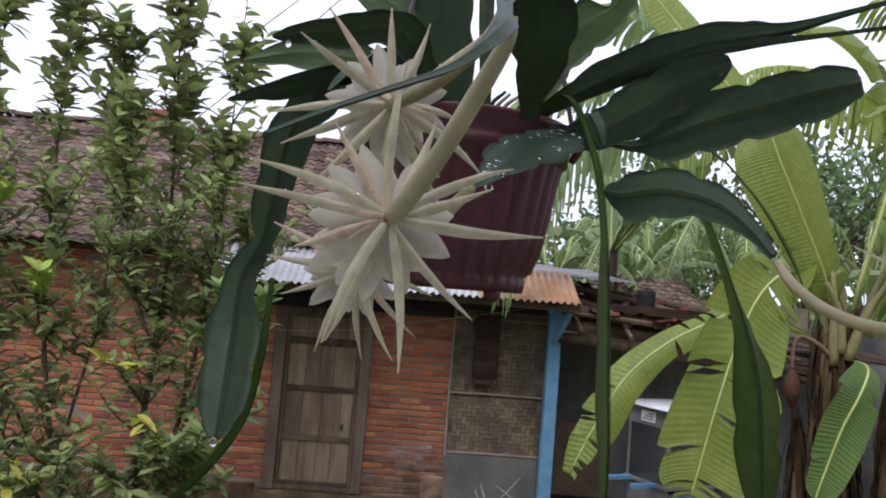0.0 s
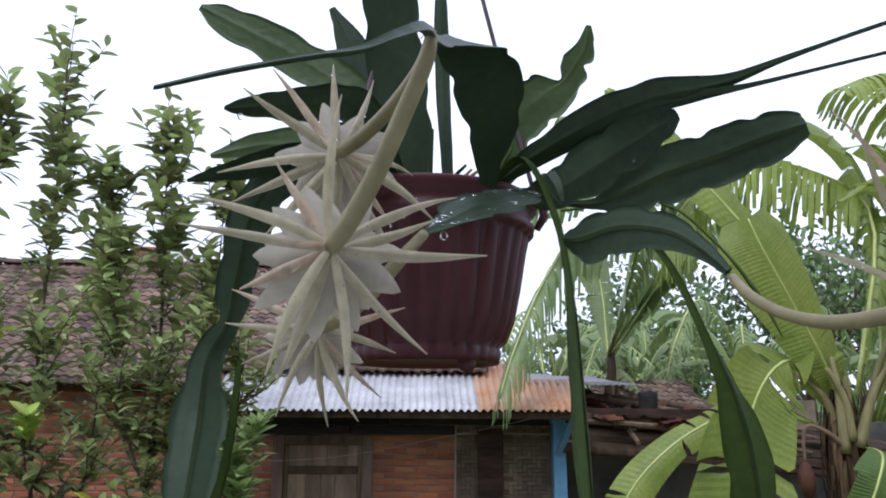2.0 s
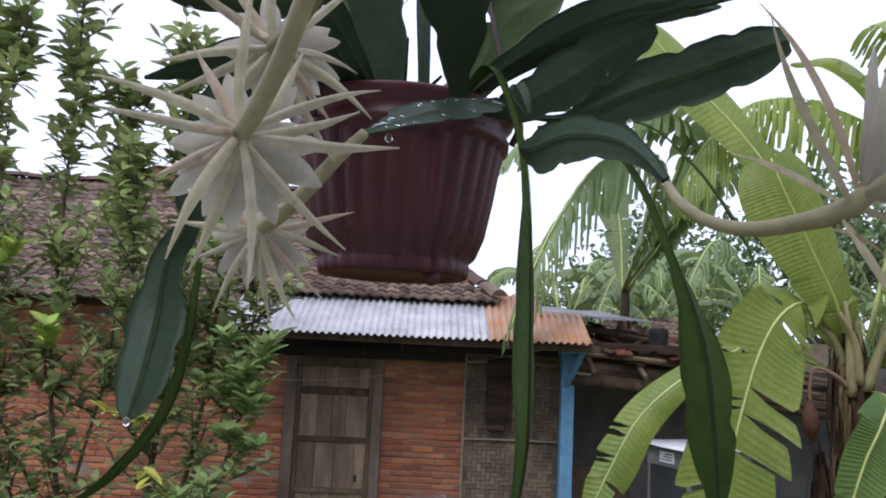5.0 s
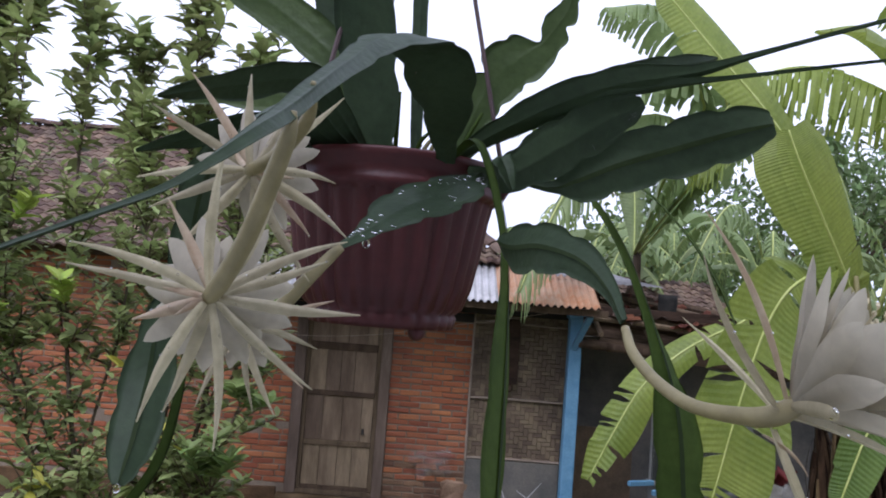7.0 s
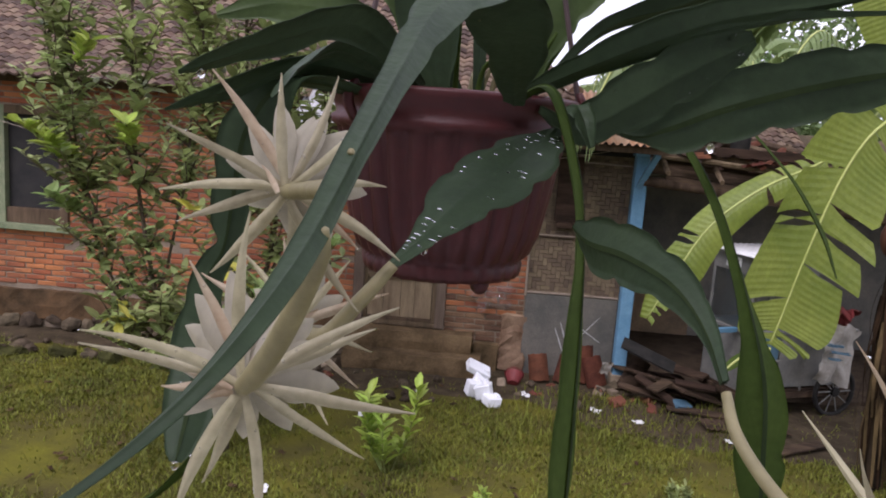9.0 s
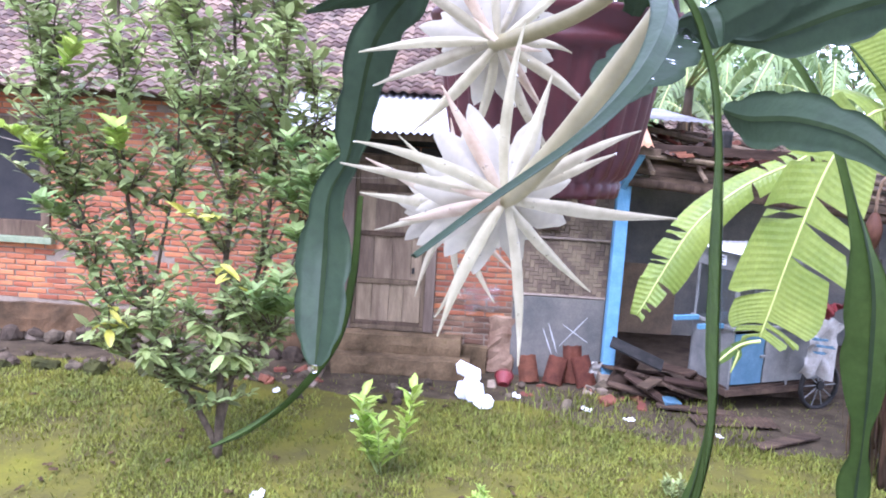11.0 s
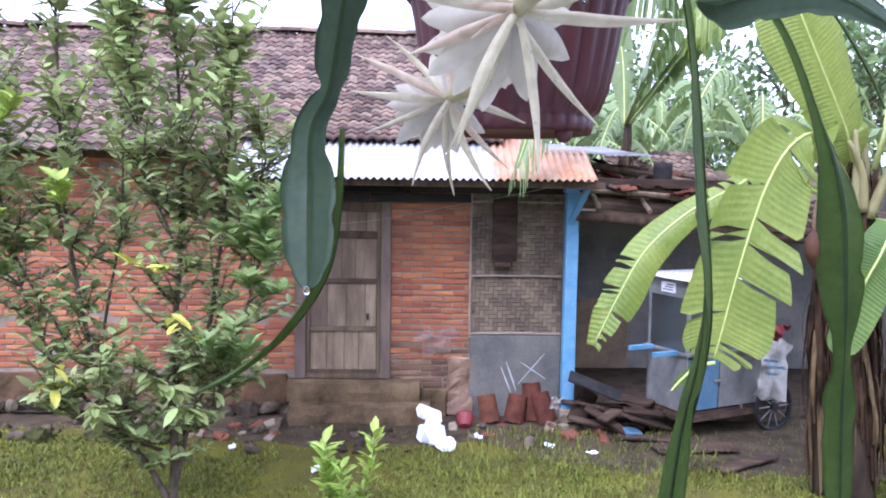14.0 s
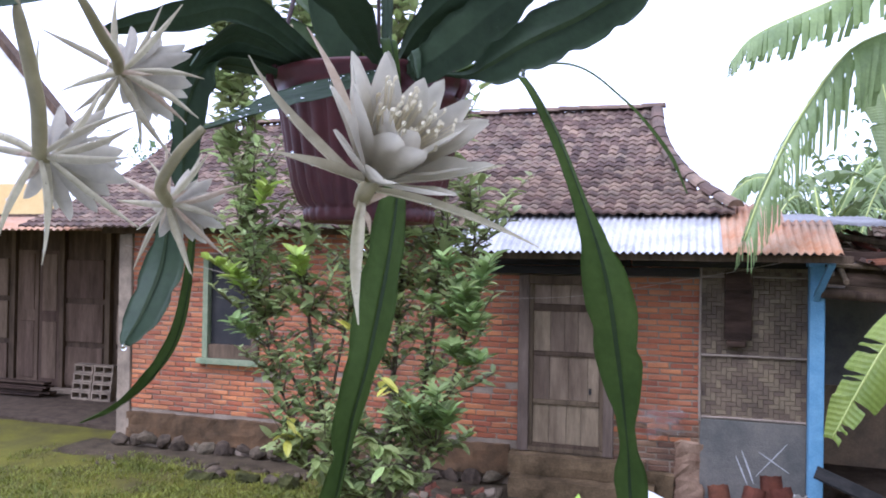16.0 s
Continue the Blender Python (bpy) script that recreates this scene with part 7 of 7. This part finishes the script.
far_roof = thing("neighbour_roof", "low weathered tiled roof behind the lean-to", "roof", kind="structure", at=(4.2, 12.6, 0))
part("rafter_board", boxes(((3.3, 11.75, 2.36), (5.05, 11.85, 2.47)), ((3.3, 13.25, 0.0), (5.05, 13.35, 3.2)), ((3.35, 11.86, 0.0), (3.45, 11.95, 2.46)), ((4.9, 11.86, 0.0), (5.0, 11.95, 2.46)), bevel=0), WOOD_D, far_roof)
fv, ff = [], []
for r in range(11):
    for c in range(13):
        m = Matrix.Translation((3.34 + 0.127 * c + random.uniform(-0.008, 0.008), 11.7 + 0.145 * r, 2.5 + 0.068 * r + random.uniform(-0.004, 0.005))) @ Matrix.Rotation(math.atan2(0.068, 0.145), 4, "X") @ Matrix.Rotation(random.uniform(-0.04, 0.04), 4, "Z")
        o = len(fv)
        fv += [tuple(m @ Vector(v)) for v in tv]
        ff += [tuple(i + o for i in f) for f in tf]
part("roof_tiling", (fv, [], ff), TILE_S, far_roof, kind="stuff")
rw = random.Random(8)
wc = [Vector((3.8 + rw.gauss(0, 0.14), 12.05 + rw.gauss(0, 0.08), 2.72 + abs(rw.gauss(0, 0.08)))) for _ in range(90)]
tagged(part("roof_weed", ovate_leaves(wc, [(rw.gauss(0, 1), rw.gauss(0, 1), rw.uniform(0, 1.2)) for _ in wc], [(0, 0, 1)] * 90, [rw.uniform(0.05, 0.1) for _ in wc], [rw.uniform(0.025, 0.05) for _ in wc], rw), LEAF_Y), "small green weeds growing on the old tiles", "weeds", kind="stuff")


def cap_mesh():
    vs, fs = [], []
    for j, (yy, r) in enumerate(((0, 0.1), (0.34, 0.088))):
        for i in range(7):
            a = math.pi * i / 6
            vs.append((yy, -r * math.cos(a), r * 0.75 * math.sin(a)))
    fs = [(i, i + 1, 8 + i, 7 + i) for i in range(6)] + [(0, 1, 2, 3, 4, 5, 6)]
    return vs, fs


cv, cf = cap_mesh()
cap_me = bpy.data.meshes.new("ridge_cap")
cap_me.from_pydata(cv, [], cf)
cap_me.materials.append(TILE)
x = -8.0
while x < 0.1:
    ob = new("ridge_cap", cap_me)
    ob.parent = main_roof
    ob.matrix_basis = pose(x, RIDGE_Y, RIDGE_Z + random.uniform(-0.01, 0.01), 0, random.uniform(-2, 2), random.uniform(-2, 2))
    x += 0.31
t = 0.13
while t < 0.97:
    y0 = EAVE_Y + (RIDGE_Y - EAVE_Y) * t
    p = Vector((roof_right(t) + 0.0, y0, roof_z(y0) + 0.02))
    t2 = t + 0.085
    y1 = EAVE_Y + (RIDGE_Y - EAVE_Y) * min(1, t2)
    q = Vector((roof_right(min(1, t2)), y1, roof_z(y1) + 0.02))
    ob = new("ridge_cap", cap_me)
    ob.parent = main_roof
    d = (q - p).normalized()
    ob.matrix_basis = Matrix.Translation(p) @ d.to_track_quat("X", "Z").to_matrix().to_4x4()
    t = t2

# ---- bricks ----
def brick_mesh(w, h, seed):
    rs = random.Random(seed)
    bm = bmesh.new()
    box(bm, (-w / 2, 0.0, -h / 2), (w / 2, 0.03, h / 2), 0.005, jitter=0.004)
    for f in list(bm.faces):
        if f.normal.y > 0.9:
            bm.faces.remove(f)
    me = bpy.data.meshes.new("brick")
    bm.to_mesh(me)
    bm.free()
    me.materials.append(BRICK)
    return me


brick_kinds = [brick_mesh(w, h, k) for k, (w, h) in enumerate(((0.228, 0.052), (0.232, 0.05), (0.222, 0.053), (0.227, 0.051)))]
kind_data = []
for me in brick_kinds:
    kind_data.append(([tuple(v.co) for v in me.vertices], [tuple(p.vertices) for p in me.polygons]))
sv, sf, mv, mf = [], [], [], []
count, row, z = 0, 0, 0.075
while z < 2.98:
    # stretches of wall beside the openings, filled with whole bricks and one cut brick each
    edges = [-6.45]
    for h in (WINDOW, DOOR):
        if z + 0.03 > h[2] and z - 0.03 < h[3]:
            edges += [h[0], h[1]]
    edges.append(0.85)
    for x0, x1 in zip(edges[::2], edges[1::2]):
        x = x0 + 0.006
        first = True
        while x1 - x > 0.05:
            w = random.uniform(0.212, 0.232)
            if first and row % 2:
                w *= 0.5
            first = False
            if x + w > x1 - 0.06:
                w = x1 - 0.006 - x
            kd = random.randrange(4)
            cx = x + w / 2
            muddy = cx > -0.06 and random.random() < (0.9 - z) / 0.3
            if not (z < 0.5 and cx < 0.0) and random.random() > 0.012:
                m = pose(cx, WY + random.uniform(-0.004, 0.006), z + random.uniform(-0.003, 0.003), 0, random.uniform(-1.0, 1.0), random.uniform(-1, 1)) @ Matrix.Diagonal((w / 0.228, 1, random.uniform(0.9, 1.04), 1))
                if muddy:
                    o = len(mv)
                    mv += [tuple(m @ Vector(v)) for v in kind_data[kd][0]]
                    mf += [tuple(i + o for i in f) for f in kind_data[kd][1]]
                elif cx > -2.1 and count < 300:
                    ob = new("brick", brick_kinds[kd])
                    ob.parent = wall_front
                    ob.matrix_basis = m
                    count += 1
                else:
                    o = len(sv)
                    sv += [tuple(m @ Vector(v)) for v in kind_data[kd][0]]
                    sf += [tuple(i + o for i in f) for f in kind_data[kd][1]]
            x += w + random.uniform(0.007, 0.018)
    z += 0.066 + random.uniform(-0.002, 0.002)
    row += 1
part("brickwork", (sv, [], sf), BRICK_S, wall_front, kind="stuff")
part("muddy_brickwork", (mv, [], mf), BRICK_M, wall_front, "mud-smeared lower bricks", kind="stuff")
